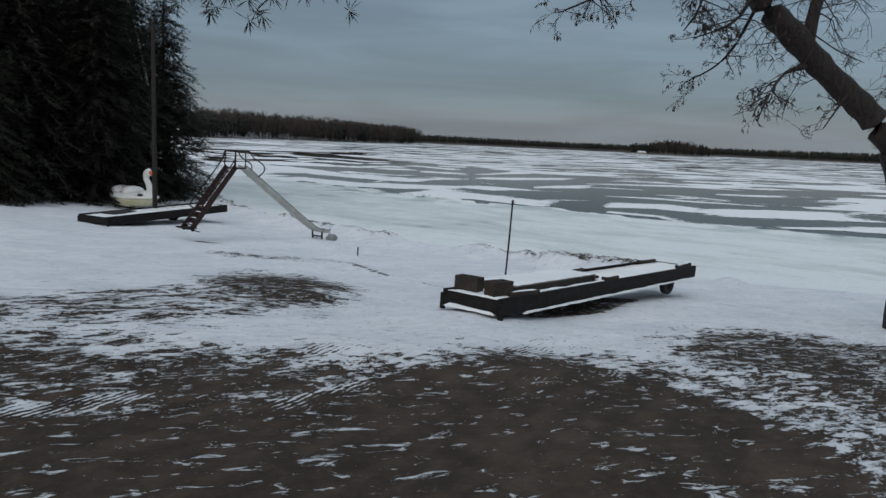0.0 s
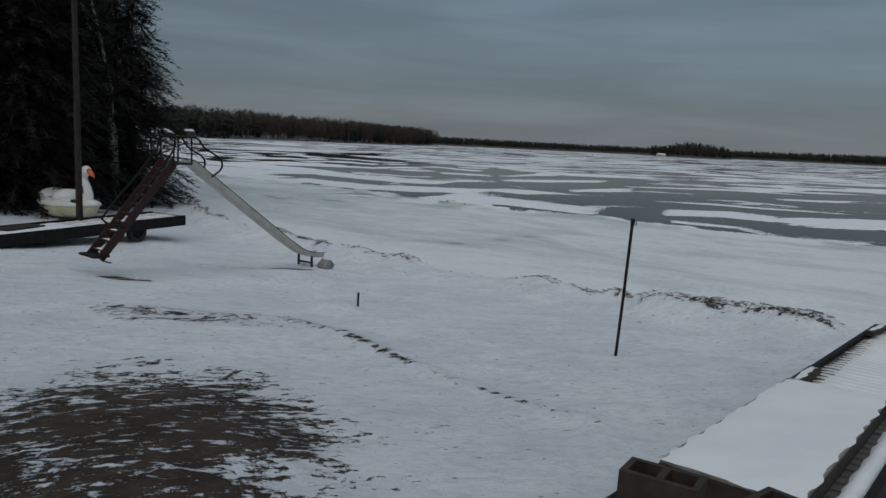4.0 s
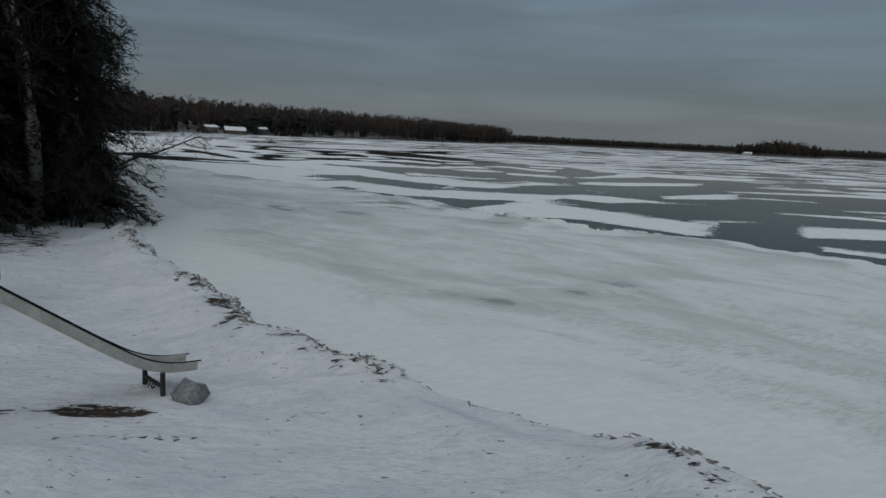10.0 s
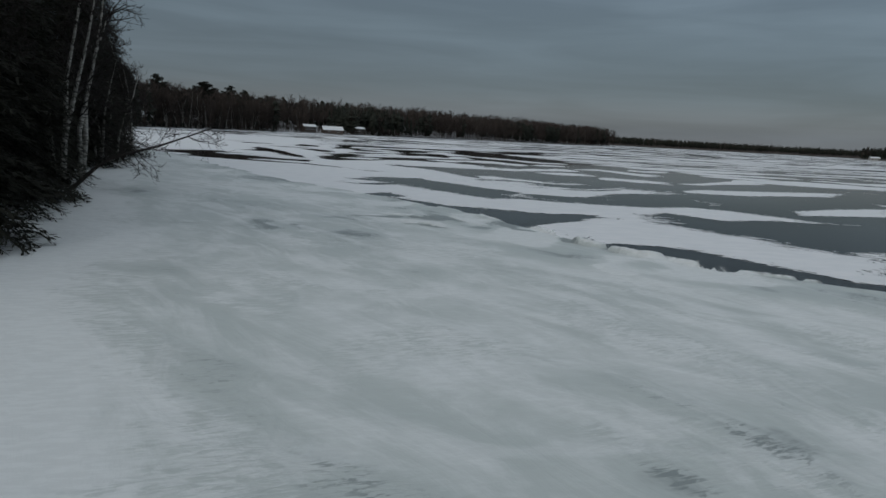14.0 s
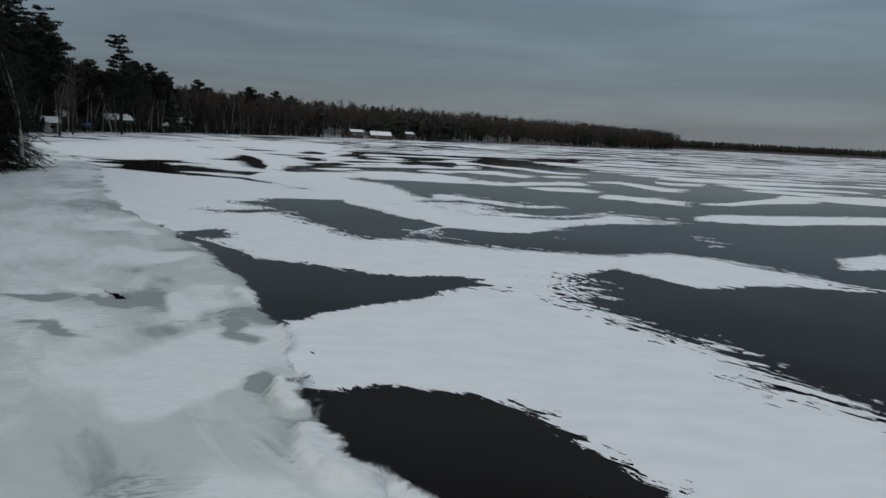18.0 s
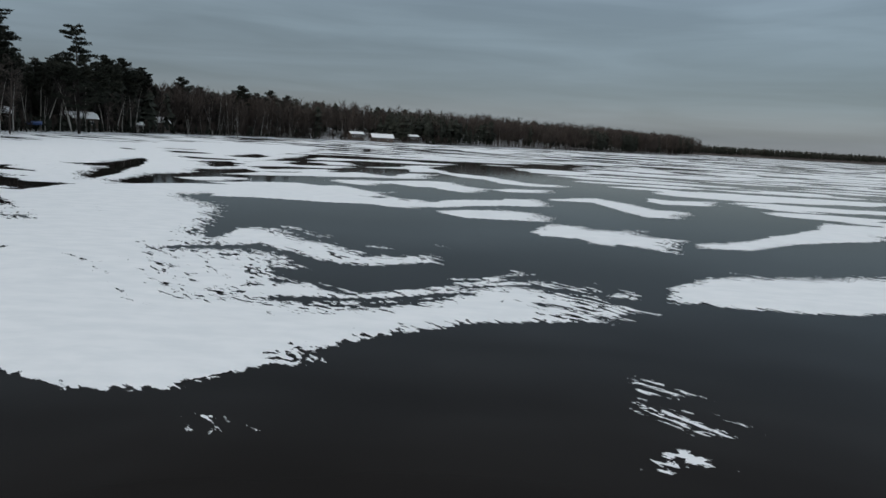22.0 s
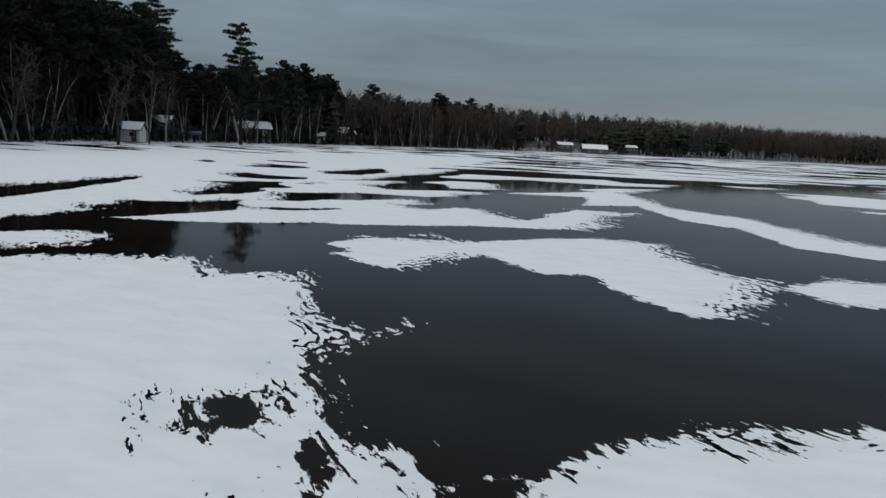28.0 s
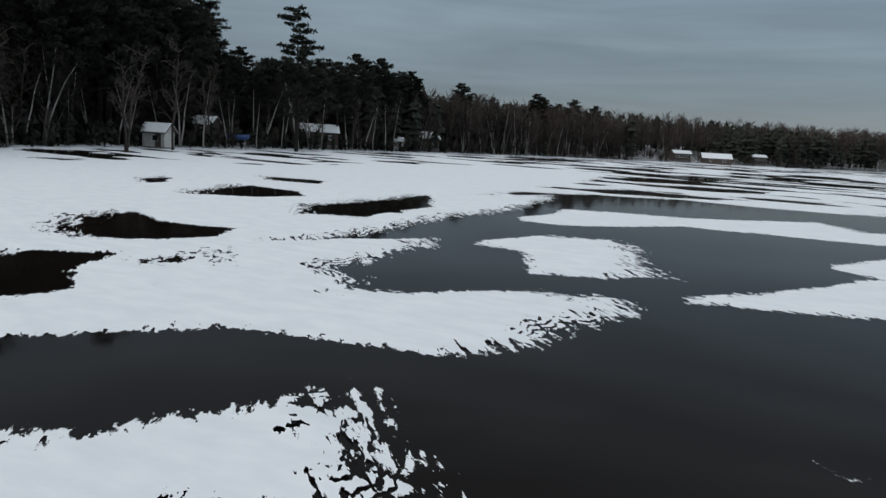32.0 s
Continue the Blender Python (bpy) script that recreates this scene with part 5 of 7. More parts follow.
cement_block(dock.matrix_basis @ pose(0.28, 0.30, 0.232, 0, 0, 8))
cement_block(dock.matrix_basis @ pose(0.80, 0.36, 0.232, 0, 0, 80))
for x, y, l, tn in ((1.02, 0.75, 0.70, -5), (1.0, 3.85, 0.52, -2), (0.10, 4.05, 0.75, 0), (0.13, 7.6, 0.8, -4), (0.97, 7.75, 0.95, 4)):
    t = thing("timber", "short weathered timber lying on the dock", "timber", dock.matrix_basis @ pose(x, y, 0.285, 0, 0, tn), "timbers on the dock")
    box("body", (0.11, l, 0.07), (0, 0, 0.005), M_WOODBROWN, t, bevel=0.012)
    snow_pad("snow_cap", 0.08, l - 0.06, (0, 0, 0.04), t, 0.018, int(y * 10))

dock2 = rolling_dock("roll_in_dock", "shorter dark roll-in dock behind the slide ladder", pose(-11.57, 23.20, 0.69, 1.1, 0, -27.0), 5.24, 1.35, 35, 3.75, 0.0, 4)
snow_pad("snow_crust", 1.1, 2.2, (0.72, 1.2, 0.224), dock2, 0.03, 12)
t = thing("mat", "dark mat half buried in snow on the dock", "mat", dock2.matrix_basis @ pose(0.55, 1.1, 0.272, 0, 0, 10))
box("body", (0.5, 1.0, 0.03), (0, 0, 0), M_BLACK, t)

# ---- slide ----
slide = thing("playground_slide", "tall slide with rust-red ladder and pale chute", "slide", pose(-7.26, 20.87, 0.98, 0, 0, -38.5))
TOP = (1.42, 1.70)
for x in (-0.22, 0.22):
    tilt = math.degrees(math.atan2(TOP[1], TOP[0]))
    box("ladder_rail", (0.035, math.hypot(*TOP) + 0.15, 0.16), (x, TOP[0] / 2, TOP[1] / 2), M_RUST, slide, turn=(tilt, 0, 0), bevel=0.008)
for i in range(10):
    q = (i + 0.55) / 10.2
    box("tread", (0.42, 0.13, 0.03), (0, TOP[0] * q, TOP[1] * q), M_RUST, slide, bevel=0.006)
    if i < 4:
        snow_pad("snow_cap", 0.34, 0.10, (0, TOP[0] * q, TOP[1] * q + 0.016), slide, 0.02, i + 40)
box("foot_plate", (0.62, 0.30, 0.04), (0, -0.05, 0.0), M_STEEL, slide)
box("platform", (0.46, 0.42, 0.04), (0, 1.62, 1.70), M_RUST, slide)


def chute(bm):
    """The pale bed with turned-up sides, easing out level at its foot."""
    line = [(1.80, 1.71), (1.94, 1.66), (2.2, 1.47), (2.7, 1.10), (3.3, 0.66), (3.95, 0.19), (4.4, -0.13), (4.75, -0.35), (5.05, -0.45), (5.38, -0.48)]
    line = [(p.y, p.z) for p in curve([(0, a, b) for a, b in line], 4)]
    prof = [(x * 0.76, z) for x, z in [(-0.215, 0.075), (-0.20, 0.085), (-0.18, 0.07), (-0.17, 0.012), (0.0, 0.0), (0.17, 0.012), (0.18, 0.07), (0.20, 0.085), (0.215, 0.075), (0.205, -0.03), (0.0, -0.035), (-0.205, -0.03)]]
    rows = []
    for i, (y, z) in enumerate(line):
        a, b = line[max(i - 1, 0)], line[min(i + 1, len(line) - 1)]
        l = math.hypot(b[0] - a[0], b[1] - a[1])
        ny, nz = -(b[1] - a[1]) / l, (b[0] - a[0]) / l
        rows.append([bm.verts.new((px, y + ny * pz, z + nz * pz)) for px, pz in prof])
    for a, b in zip(rows, rows[1:]):
        for k in range(len(prof)):
            bm.faces.new((a[k], a[(k + 1) % len(prof)], b[(k + 1) % len(prof)], b[k]))
    bm.faces.new(rows[0])
    bm.faces.new(rows[-1][::-1])


solid("chute", chute, M_GALV, slide, "pale weathered chute", soft=False)
bed_line = curve([(0, 1.80, 1.71), (0, 1.94, 1.66), (0, 2.2, 1.47), (0, 2.7, 1.10), (0, 3.3, 0.66), (0, 3.95, 0.19), (0, 4.4, -0.13), (0, 4.75, -0.35), (0, 5.05, -0.45), (0, 5.38, -0.48)], 4)
# thin dark lines along the tops of the chute's sides
for x in (-0.156, 0.156):
    pipe("edge_trim", [(x, p.y + 0.045, p.z + 0.075) for p in bed_line], 0.009, M_STEEL, slide, "dark edge of the chute")
for k in range(4):
    pipe("rag_strand", curve([(-0.13 + k * 0.065, 4.93, -0.59), (-0.19 + k * 0.062, 4.95, -0.66), (-0.2 + k * 0.07, 4.92, -0.64 - 0.035 * (k % 3 + 1))], 3), 0.008, M_BLACK, slide)
for x in (-0.25, 0.25):
    pipe("ladder_handrail", curve([(x, 0.42, 0.50), (x * 1.25, 0.28, 0.60), (x * 1.3, 0.36, 0.76), (x * 1.25, 1.30, 1.86), (x * 1.15, 1.42, 2.16), (x, 1.46, 2.22)]), 0.019, M_STEEL, slide)
    pipe("platform_post", [(x, 1.40, 1.66), (x, 1.44, 2.22)], 0.018, M_STEEL, slide)
    pipe("platform_post", [(x, 1.80, 1.70), (x, 1.80, 2.22)], 0.018, M_STEEL, slide)
    pipe("chute_handrail", curve([(x, 1.80, 2.22), (x * 1.15, 1.92, 2.20), (x * 1.25, 2.06, 2.02), (x * 1.25, 2.40, 1.82), (x * 1.25, 2.44, 1.62), (x * 1.05, 2.24, 1.44)]), 0.019, M_STEEL, slide)
    pipe("top_rail", [(x, 1.44, 2.22), (x, 1.80, 2.22)], 0.018, M_STEEL, slide)
    pipe("end_leg", [(x * 0.95, 4.94, -0.84), (x * 0.95, 4.94, -0.44)], 0.03, M_BLACK, slide)
pipe("top_rail", [(-0.25, 1.44, 2.22), (0.25, 1.44, 2.22)], 0.018, M_STEEL, slide)
pipe("cross_bar", [(-0.24, 4.94, -0.60), (0.24, 4.94, -0.60)], 0.024, M_BLACK, slide)
pipe("ground_stay", curve([(0.2, 0.0, 0.0), (0.5, -0.15, -0.02), (0.75, -0.1, -0.04)]), 0.014, M_STEEL, slide)


def stand_z(x, y):
    return float(ground_height(np.array([x]), np.array([y]))[0])


def clod(seed, flat=0.55):
    r = random.Random(seed)

    def build(bm):
        bmesh.ops.create_icosphere(bm, subdivisions=2, radius=1)
        for v in bm.verts:
            q = 1 + 0.42 * noise.noise(v.co * 1.7 + Vector((seed, 0, 0))) + 0.18 * noise.noise(v.co * 4.5 + Vector((0, seed, 0)))
            v.co *= q
            v.co.z *= flat
    return build


lump = thing("ice_chunk", "grey chunk of ice under the end of the slide", "ice", pose(-3.66, 24.55, stand_z(-3.66, 24.55)))
solid("body", clod(5, 0.8), M_CHUNK, lump, m=Matrix.Diagonal((0.18, 0.15, 0.19, 1)) @ pose(0, 0, 0.4), soft=True)

# ---- swan boat ----
swan = thing("swan_boat", "white swan-shaped pedal boat with an orange beak", "boat", pose(-12.5, 29.75, 0.60, 0, 0, -117))


def hull(bm, prof, steps=28):
    """Rings of an egg-shaped plan, stacked by (size, z)."""
    rows = []
    for s, z in prof:
        row = []
        for k in range(steps):
            a = 2 * math.pi * k / steps
            y = 1.18 * s * math.cos(a)
            x = 0.66 * s * math.sin(a) * (1 - 0.14 * math.cos(a))
            row.append(bm.verts.new((x, y, z + 0.05 * (math.cos(a) ** 2))))
        rows.append(row)
    for a, b in zip(rows, rows[1:]):
        for k in range(steps):
            bm.faces.new((a[k], a[(k + 1) % steps], b[(k + 1) % steps], b[k]))
    bm.faces.new(rows[0][::-1])
    bm.faces.new(rows[-1])


solid("hull", lambda bm: hull(bm, [(0.70, 0.0), (0.86, 0.08), (0.95, 0.24), (0.99, 0.34)]), M_CREAM, swan, "cream lower hull", soft=True)
solid("deck", lambda bm: hull(bm, [(1.02, 0.33), (1.03, 0.38), (0.97, 0.44), (0.80, 0.50), (0.5, 0.52)]), M_WHITE, swan, soft=True)
for y, w in ((-0.78, 0.34), (-0.10, 0.36)):
    def seat(bm, y=y, w=w):
        bmesh.ops.create_uvsphere(bm, u_segments=20, v_segments=12, radius=1, matrix=Matrix.Translation((0, y, 0.56)) @ Matrix.Diagonal((0.50, w, 0.25, 1)))
    solid("seat_back", seat, M_WHITE, swan, soft=True)
neck = curve([(0, 0.62, 0.42), (0, 0.86, 0.62), (0, 0.80, 0.92), (0, 0.66, 1.16), (0, 0.72, 1.36), (0, 0.90, 1.44)], 5)
s = [0.30, 0.26, 0.22, 0.185, 0.165, 0.155, 0.15, 0.14, 0.135, 0.13, 0.125, 0.12, 0.12, 0.12, 0.12, 0.125, 0.13, 0.14, 0.145, 0.15, 0.155, 0.16, 0.16, 0.155, 0.14, 0.10]


def neck_mesh(bm):
    rows = []
    for i, p in enumerate(neck):
        a, b = neck[max(i - 1, 0)], neck[min(i + 1, len(neck) - 1)]
        d = (b - a).normalized()
        up = Vector((1, 0, 0)).cross(d)
        rad = s[min(i, len(s) - 1)]
        rows.append([bm.verts.new(p + Vector((1, 0, 0)) * rad * 0.85 * math.cos(k * math.pi / 8) + up * rad * math.sin(k * math.pi / 8)) for k in range(16)])
    for a, b in zip(rows, rows[1:]):
        for k in range(16):
            bm.faces.new((a[k], a[(k + 1) % 16], b[(k + 1) % 16], b[k]))
    bm.faces.new(rows[-1])


solid("neck", neck_mesh, M_WHITE, swan, "white curved neck and head", soft=True)


def beak(bm):
    ring = [bm.verts.new((0.085 * math.cos(k * math.pi / 6), 0.92, 1.40 + 0.095 * math.sin(k * math.pi / 6))) for k in range(12)]
    mid = [bm.verts.new((0.06 * math.cos(k * math.pi / 6), 1.08, 1.30 + 0.06 * math.sin(k * math.pi / 6))) for k in range(12)]
    tip = bm.verts.new((0, 1.20, 1.20))
    for k in range(12):
        bm.faces.new((ring[k], ring[(k + 1) % 12], mid[(k + 1) % 12], mid[k]))
        bm.faces.new((mid[k], mid[(k + 1) % 12], tip))
    bm.faces.new(ring[::-1])


solid("beak", beak, M_ORANGE, swan, "orange beak", soft=True)
for x in (-1, 1):
    def port(bm, x=x):
        bmesh.ops.create_uvsphere(bm, u_segments=14, v_segments=8, radius=1, matrix=Matrix.Translation((x * 0.36, 0.72, 0.50)) @ Matrix.Diagonal((0.10, 0.14, 0.07, 1)))
    solid("port", port, M_BLACK, swan, "black round port")
    box("splash_panel", (0.02, 0.34, 0.2), (x * 0.60, -0.35, 0.20), M_BLACK, swan)
snow_pad("snow_cap", 0.7, 0.5, (0, 0.35, 0.5), swan, 0.04, 61)

# ---- poles and stake ----
up = thing("utility_pole", "grey weathered wooden pole on the bank", "pole", pose(-10.1, 25.7, 0.80))


def pole_mesh(bm):
    bmesh.ops.create_cone(bm, cap_ends=True, segments=14, radius1=0.085, radius2=0.062, depth=6.6, matrix=Matrix.Translation((0, 0, 3.2)))


solid("shaft", pole_mesh, M_BARK, up, soft=False)
mk = thing("marker_pole", "thin dark steel pole standing in the snow", "pole", pose(1.63, 17.38, 0.44, 1.0, 2.2, 0))
pipe("shaft", [(0, 0, 0), (0.004, 0, 1.0), (0, 0, 2.0)], 0.021, M_STEEL, mk)
pipe("cap", [(0, 0, 1.93), (0, 0, 2.01)], 0.028, M_STEEL, mk)
pipe("tie_loop", curve([(0.02, 0, 1.96), (0.05, 0, 1.97), (0.05, 0.0, 1.93), (0.02, 0, 1.93)]), 0.006, M_STEEL, mk)
snow_pad("snow_collar", 0.16, 0.14, (0, 0, 0.03), mk, 0.03, 71)
st = thing("stake", "short black stake at a low turf edge", "stake", pose(-2.15, 19.12, 0.62, 2, 1, 0))
box("shaft", (0.035, 0.035, 0.30), (0, 0, 0.12), M_BLACK, st)

# ---- turf clods and stones along the shore ----
def lip_spot(u, off):
    """A place along the lip: share of its run, metres inland."""
    x, y, n = along(LIP, u)
    return x + n.x * off, y + n.y * off


def along(line, s):
    """Point and inland normal at a share s of a shoreline."""
    seg = [math.dist(a, b) for a, b in zip(line, line[1:])]
    d = s * sum(seg)
    for a, b, l in zip(line, line[1:], seg):
        if d <= l or (a, b) == (line[-2], line[-1]):
            u = d / l
            n = Vector((-(b[1] - a[1]), b[0] - a[0])).normalized()
            return a[0] + (b[0] - a[0]) * u, a[1] + (b[1] - a[1]) * u, n
        d -= l


def lip_run(x, y):
    return float(fbm(np.array([x * 0.55]), np.array([y * 0.55]), 31, 2)[0])


clods = [solid("clod", clod(80 + i, 0.5), (M_TURF, M_STONE, M_TURF)[i % 3], None, soft=False) for i in range(5)]
cr_ = random.Random(77)
k = 0
while k < 22:
    x, y = lip_spot(cr_.uniform(0.06, 0.95), cr_.gauss(0.12, 0.16))
    if lip_run(x, y) < cr_.uniform(0.40, 0.58):
        continue
    z = float(ground_height(np.array([x]), np.array([y]))[0])
    sz = cr_.uniform(0.02, 0.05)
    o = clods[k] if k < 5 else new("clod", cr_.choice(clods).data)
    o.matrix_basis = pose(x, y, z - sz * 0.12, 0, 0, cr_.uniform(0, 360)) @ Matrix.Diagonal((sz * cr_.uniform(0.9, 2.0), sz, sz * cr_.uniform(0.5, 0.9), 1))
    tagged(o, "frozen clod of turf on the snowy shoreline", "clod", "clods along the shore")
    k += 1


# the eroded lip of the bank: a crumbling edge of turf, sand and dirty ice
def eroded_lip():
    r = np.random.RandomState(77)
    V, F, M, n = [], [], [], 0
    us = r.uniform(0.03, 0.97, 1300)
    P = np.array([lip_spot(u, 0) for u in us])
    X, Y = P[:, 0], P[:, 1]
    run = fbm(X * 0.55, Y * 0.55, 31, 2)
    off = np.abs(r.randn(len(X))) * (0.05 + 0.5 * np.maximum(0, run - 0.45)) - 0.02
    X, Y = X - 0.75 * (fbm(X * 1.1, Y * 1.1, 35, 3) - 0.5) - off * 0.5, Y - 0.75 * (fbm(X * 1.1, Y * 1.1, 37, 3) - 0.5) - off * 0.86
    Z = ground_height(X, Y)
    lies = r.rand(len(X)) < 0.12 + 0.88 * smooth(0.42, 0.58, run)
    for x, y, z in zip(X[lies], Y[lies], Z[lies]):
        sx, sy, sz = r.uniform(0.02, 0.10), r.uniform(0.012, 0.035), r.uniform(0.004, 0.018)
        ang = 2.45 + r.uniform(-0.7, 0.7)
        c, s_ = math.cos(ang), math.sin(ang)
        tilt = r.uniform(-0.35, 0.35)
        for q, h in ((0.75, -0.6), (1.0, 0.0), (0.78, 0.62), (0.30, 0.95)):
            for j in range(7):
                w = j * 2 * math.pi / 7
                k = q * r.uniform(0.75, 1.2)
                px, py = sx * k * math.cos(w), sy * k * math.sin(w)
                V.append((x + c * px - s_ * py, y + s_ * px + c * py, z + sz * h * r.uniform(0.8, 1.2) + tilt * px))
        capped = r.rand() < 0.4
        for t in range(3):
            for j in range(7):
                F.append((n + t * 7 + j, n + t * 7 + (j + 1) % 7, n + t * 7 + 7 + (j + 1) % 7, n + t * 7 + 7 + j))
                M.append(1 if t == 2 and capped else 0)
        F.append(tuple(n + 21 + j for j in range(7)))
        M.append(1 if capped else 0)
        n += 28
    me = bpy.data.meshes.new("eroded_bank_lip")
    me.from_pydata(V, [], F)
    me.materials.append(M_TURF)
    me.materials.append(M_SNOW)
    me.polygons.foreach_set("material_index", np.array(M, np.int32))
    tagged(new("eroded_bank_lip", me), "broken turf and dirty ice lumps along the shoreline", "turf", kind="stuff")


eroded_lip()

# ---- trees ----
def part(name, verts, faces, material, parent, label="", m=None, soft=False):
    """Links a mesh as one object under a thing or a part."""
    me = bpy.data.meshes.new(name)
    me.from_pydata(np.asarray(verts, float).tolist(), [], [tuple(f) for f in faces])
    me.materials.append(material)
    if soft:
        me.polygons.foreach_set("use_smooth", np.ones(len(me.polygons), bool))
    o = new(name, me)
    o.parent = parent
    if m is not None:
        o.matrix_basis = m
    if label:
        tagged(o, label)
    return o


class Soup:
    """Vertices and faces gathered up for one mesh."""

    def __init__(self):
        self.v, self.f = [], []

    def add(self, v, f):
        n = len(self.v)
        self.v.extend(v)
        self.f.extend(tuple(i + n for i in q) for q in f)

    def tube(self, pts, radii, sides=5, cap=True):
        pts = [Vector(p) for p in pts]
        rings, faces = [], []
        for i, p in enumerate(pts):
            d = (pts[min(i + 1, len(pts) - 1)] - pts[max(i - 1, 0)]).normalized()
            a = d.orthogonal().normalized() if abs(d.z) < 0.95 else Vector((1, 0, 0)).cross(d).normalized()
            b = d.cross(a)
            for k in range(sides):
                w = 2 * math.pi * k / sides
                rings.append(tuple(p + (a * math.cos(w) + b * math.sin(w)) * radii[i]))
        for i in range(len(pts) - 1):
            for k in range(sides):
                q = (k + 1) % sides
                faces.append((i * sides + k, i * sides + q, (i + 1) * sides + q, (i + 1) * sides + k))
        if cap:
            faces.append(tuple(range((len(pts) - 1) * sides, len(pts) * sides)))
            faces.append(tuple(reversed(range(sides))))
        self.add(rings, faces)

    def blade(self, p, d, side, length, width):
        """A small leaf-like triangle pair: a spray of needles."""
        p, d, side = Vector(p), Vector(d), Vector(side)
        self.add([tuple(p), tuple(p + d * length * 0.55 + side * width), tuple(p + d * length), tuple(p + d * length * 0.5 - side * width)],
                 [(0, 1, 2, 3)])


rng = random.Random(11)


def root(name, label, category, group=""):
    e = new(name)
    e.empty_display_size = 0.2
    return tagged(e, label, category, group)


def spruce(h, spread, seed, label, sparse=1.0, low=0.04):
    r = random.Random(seed)
    t = root("spruce_tree", label, "tree", "spruces on the shore")
    s = Soup()
    s.tube([(0, 0, -0.3), (0.02 * h * r.uniform(-.3, .3), 0, h * 0.5), (0, 0, h)], [0.012 * h + 0.04, 0.007 * h, 0.01], 7)
    part("trunk", s.v, s.f, M_BARK, t, soft=True)
    s = Soup()
    z = h * low
    while z < h * 0.99:
        k = 1 - z / h
        reach = spread * (k**0.8) * r.uniform(0.75, 1.12) + 0.12
        n = max(6, int(15 * sparse * (0.5 + k)))
        for i in range(n):
            a = r.uniform(0, 2 * math.pi)
            L = reach * r.uniform(0.65, 1.15)
            out = Vector((math.cos(a), math.sin(a), 0))
            side = Vector((-out.y, out.x, 0))
            rise, droop = r.uniform(-0.05, 0.2), r.uniform(0.25, 0.55)
            p0 = Vector((0, 0, z + r.uniform(-0.12, 0.12)))
            pts = [p0 + out * (L * q) + Vector((0, 0, L * (rise * q - droop * q * q))) for q in (0, 0.35, 0.7, 1)]
            steps = max(4, int(L / 0.17))
            for q in range(steps + 1):
                w = (q + 0.3) / (steps + 0.6)
                c = p0 + out * (L * w) + Vector((0, 0, L * (rise * w - droop * w * w)))
                l = (0.30 + 0.25 * (1 - abs(w - 0.45))) * min(1.0, 0.35 + L * 0.35) * r.uniform(0.8, 1.3) * 0.66
                for sg in (-1, 1, -1, 1, -1, 1):
                    d = (out * r.uniform(0.3, 1.0) + side * sg * r.uniform(0.3, 1.0) + Vector((0, 0, r.uniform(-0.6, 0.1)))).normalized()
                    s.blade(c + out * r.uniform(-0.08, 0.08), d, d.cross(Vector((0, 0, 1))).normalized() + Vector((0, 0, r.uniform(-.6, .6))), l * r.uniform(0.6, 1.1), l * 0.075)
            s.blade(pts[2], (pts[3] - pts[2]).normalized(), side, L * 0.32 + 0.1, 0.05)
        z += r.uniform(0.22, 0.36) * (0.6 + 0.5 * k)
    part("crown", s.v, s.f, M_NEEDLE, t)
    return t


def pine(h, spread, seed, label, bare=0.35, tiers=20, round_top=False):
    """A white or red pine: bare lower bole, tiers of clumped foliage with gaps between."""
    r = random.Random(seed)
    t = root("pine_tree", label, "tree", "pines round the bay")
    s = Soup()
    lean = r.uniform(-0.4, 0.4)
    s.tube([(0, 0, -0.4), (lean * 0.5, 0, h * 0.5), (lean, 0, h * 0.97)], [0.013 * h + 0.05, 0.009 * h, 0.02], 7)
    crown = Soup()
    for i in range(tiers):
        w = i / (tiers - 1)
        z = h * (bare + (1 - bare) * w**0.9)
        prof = math.sin(math.pi * min(1, 0.22 + 0.74 * w)) ** 0.8 if round_top else (1.0 - 0.70 * w) * (0.55 + 0.75 * r.random())
        for j in range(r.randint(3, 5)):
            a = r.uniform(0, 2 * math.pi)
            L = spread * prof * r.uniform(0.5, 1.2) + 0.2
            out = Vector((math.cos(a), math.sin(a), 0))
            base = Vector((lean * z / h, 0, z))
            tip = base + out * L + Vector((0, 0, L * r.uniform(0.02, 0.28)))
            s.tube([base, base.lerp(tip, 0.5) + Vector((0, 0, -0.03 * L)), tip], [0.035 + 0.012 * L, 0.025, 0.01], 3, cap=False)
            for q in range(max(2, int(L / 0.36))):
                w2 = 0.30 + 0.70 * (q + r.random()) / max(2, int(L / 0.36))
                c = base.lerp(tip, w2) + Vector((r.uniform(-.3, .3), r.uniform(-.3, .3), r.uniform(0.0, 0.25)))
                for b in range(26):
                    d = Vector((r.gauss(0, 1), r.gauss(0, 1), r.gauss(0.30, 0.40))).normalized()
                    crown.blade(c + d * 0.08, d, d.orthogonal().normalized(), r.uniform(0.3, 0.62) * (0.6 + 0.024 * h), 0.085)
    part("trunk", s.v, s.f, M_BARK, t, soft=True)
    part("crown", crown.v, crown.f, M_PINE, t)
    return t


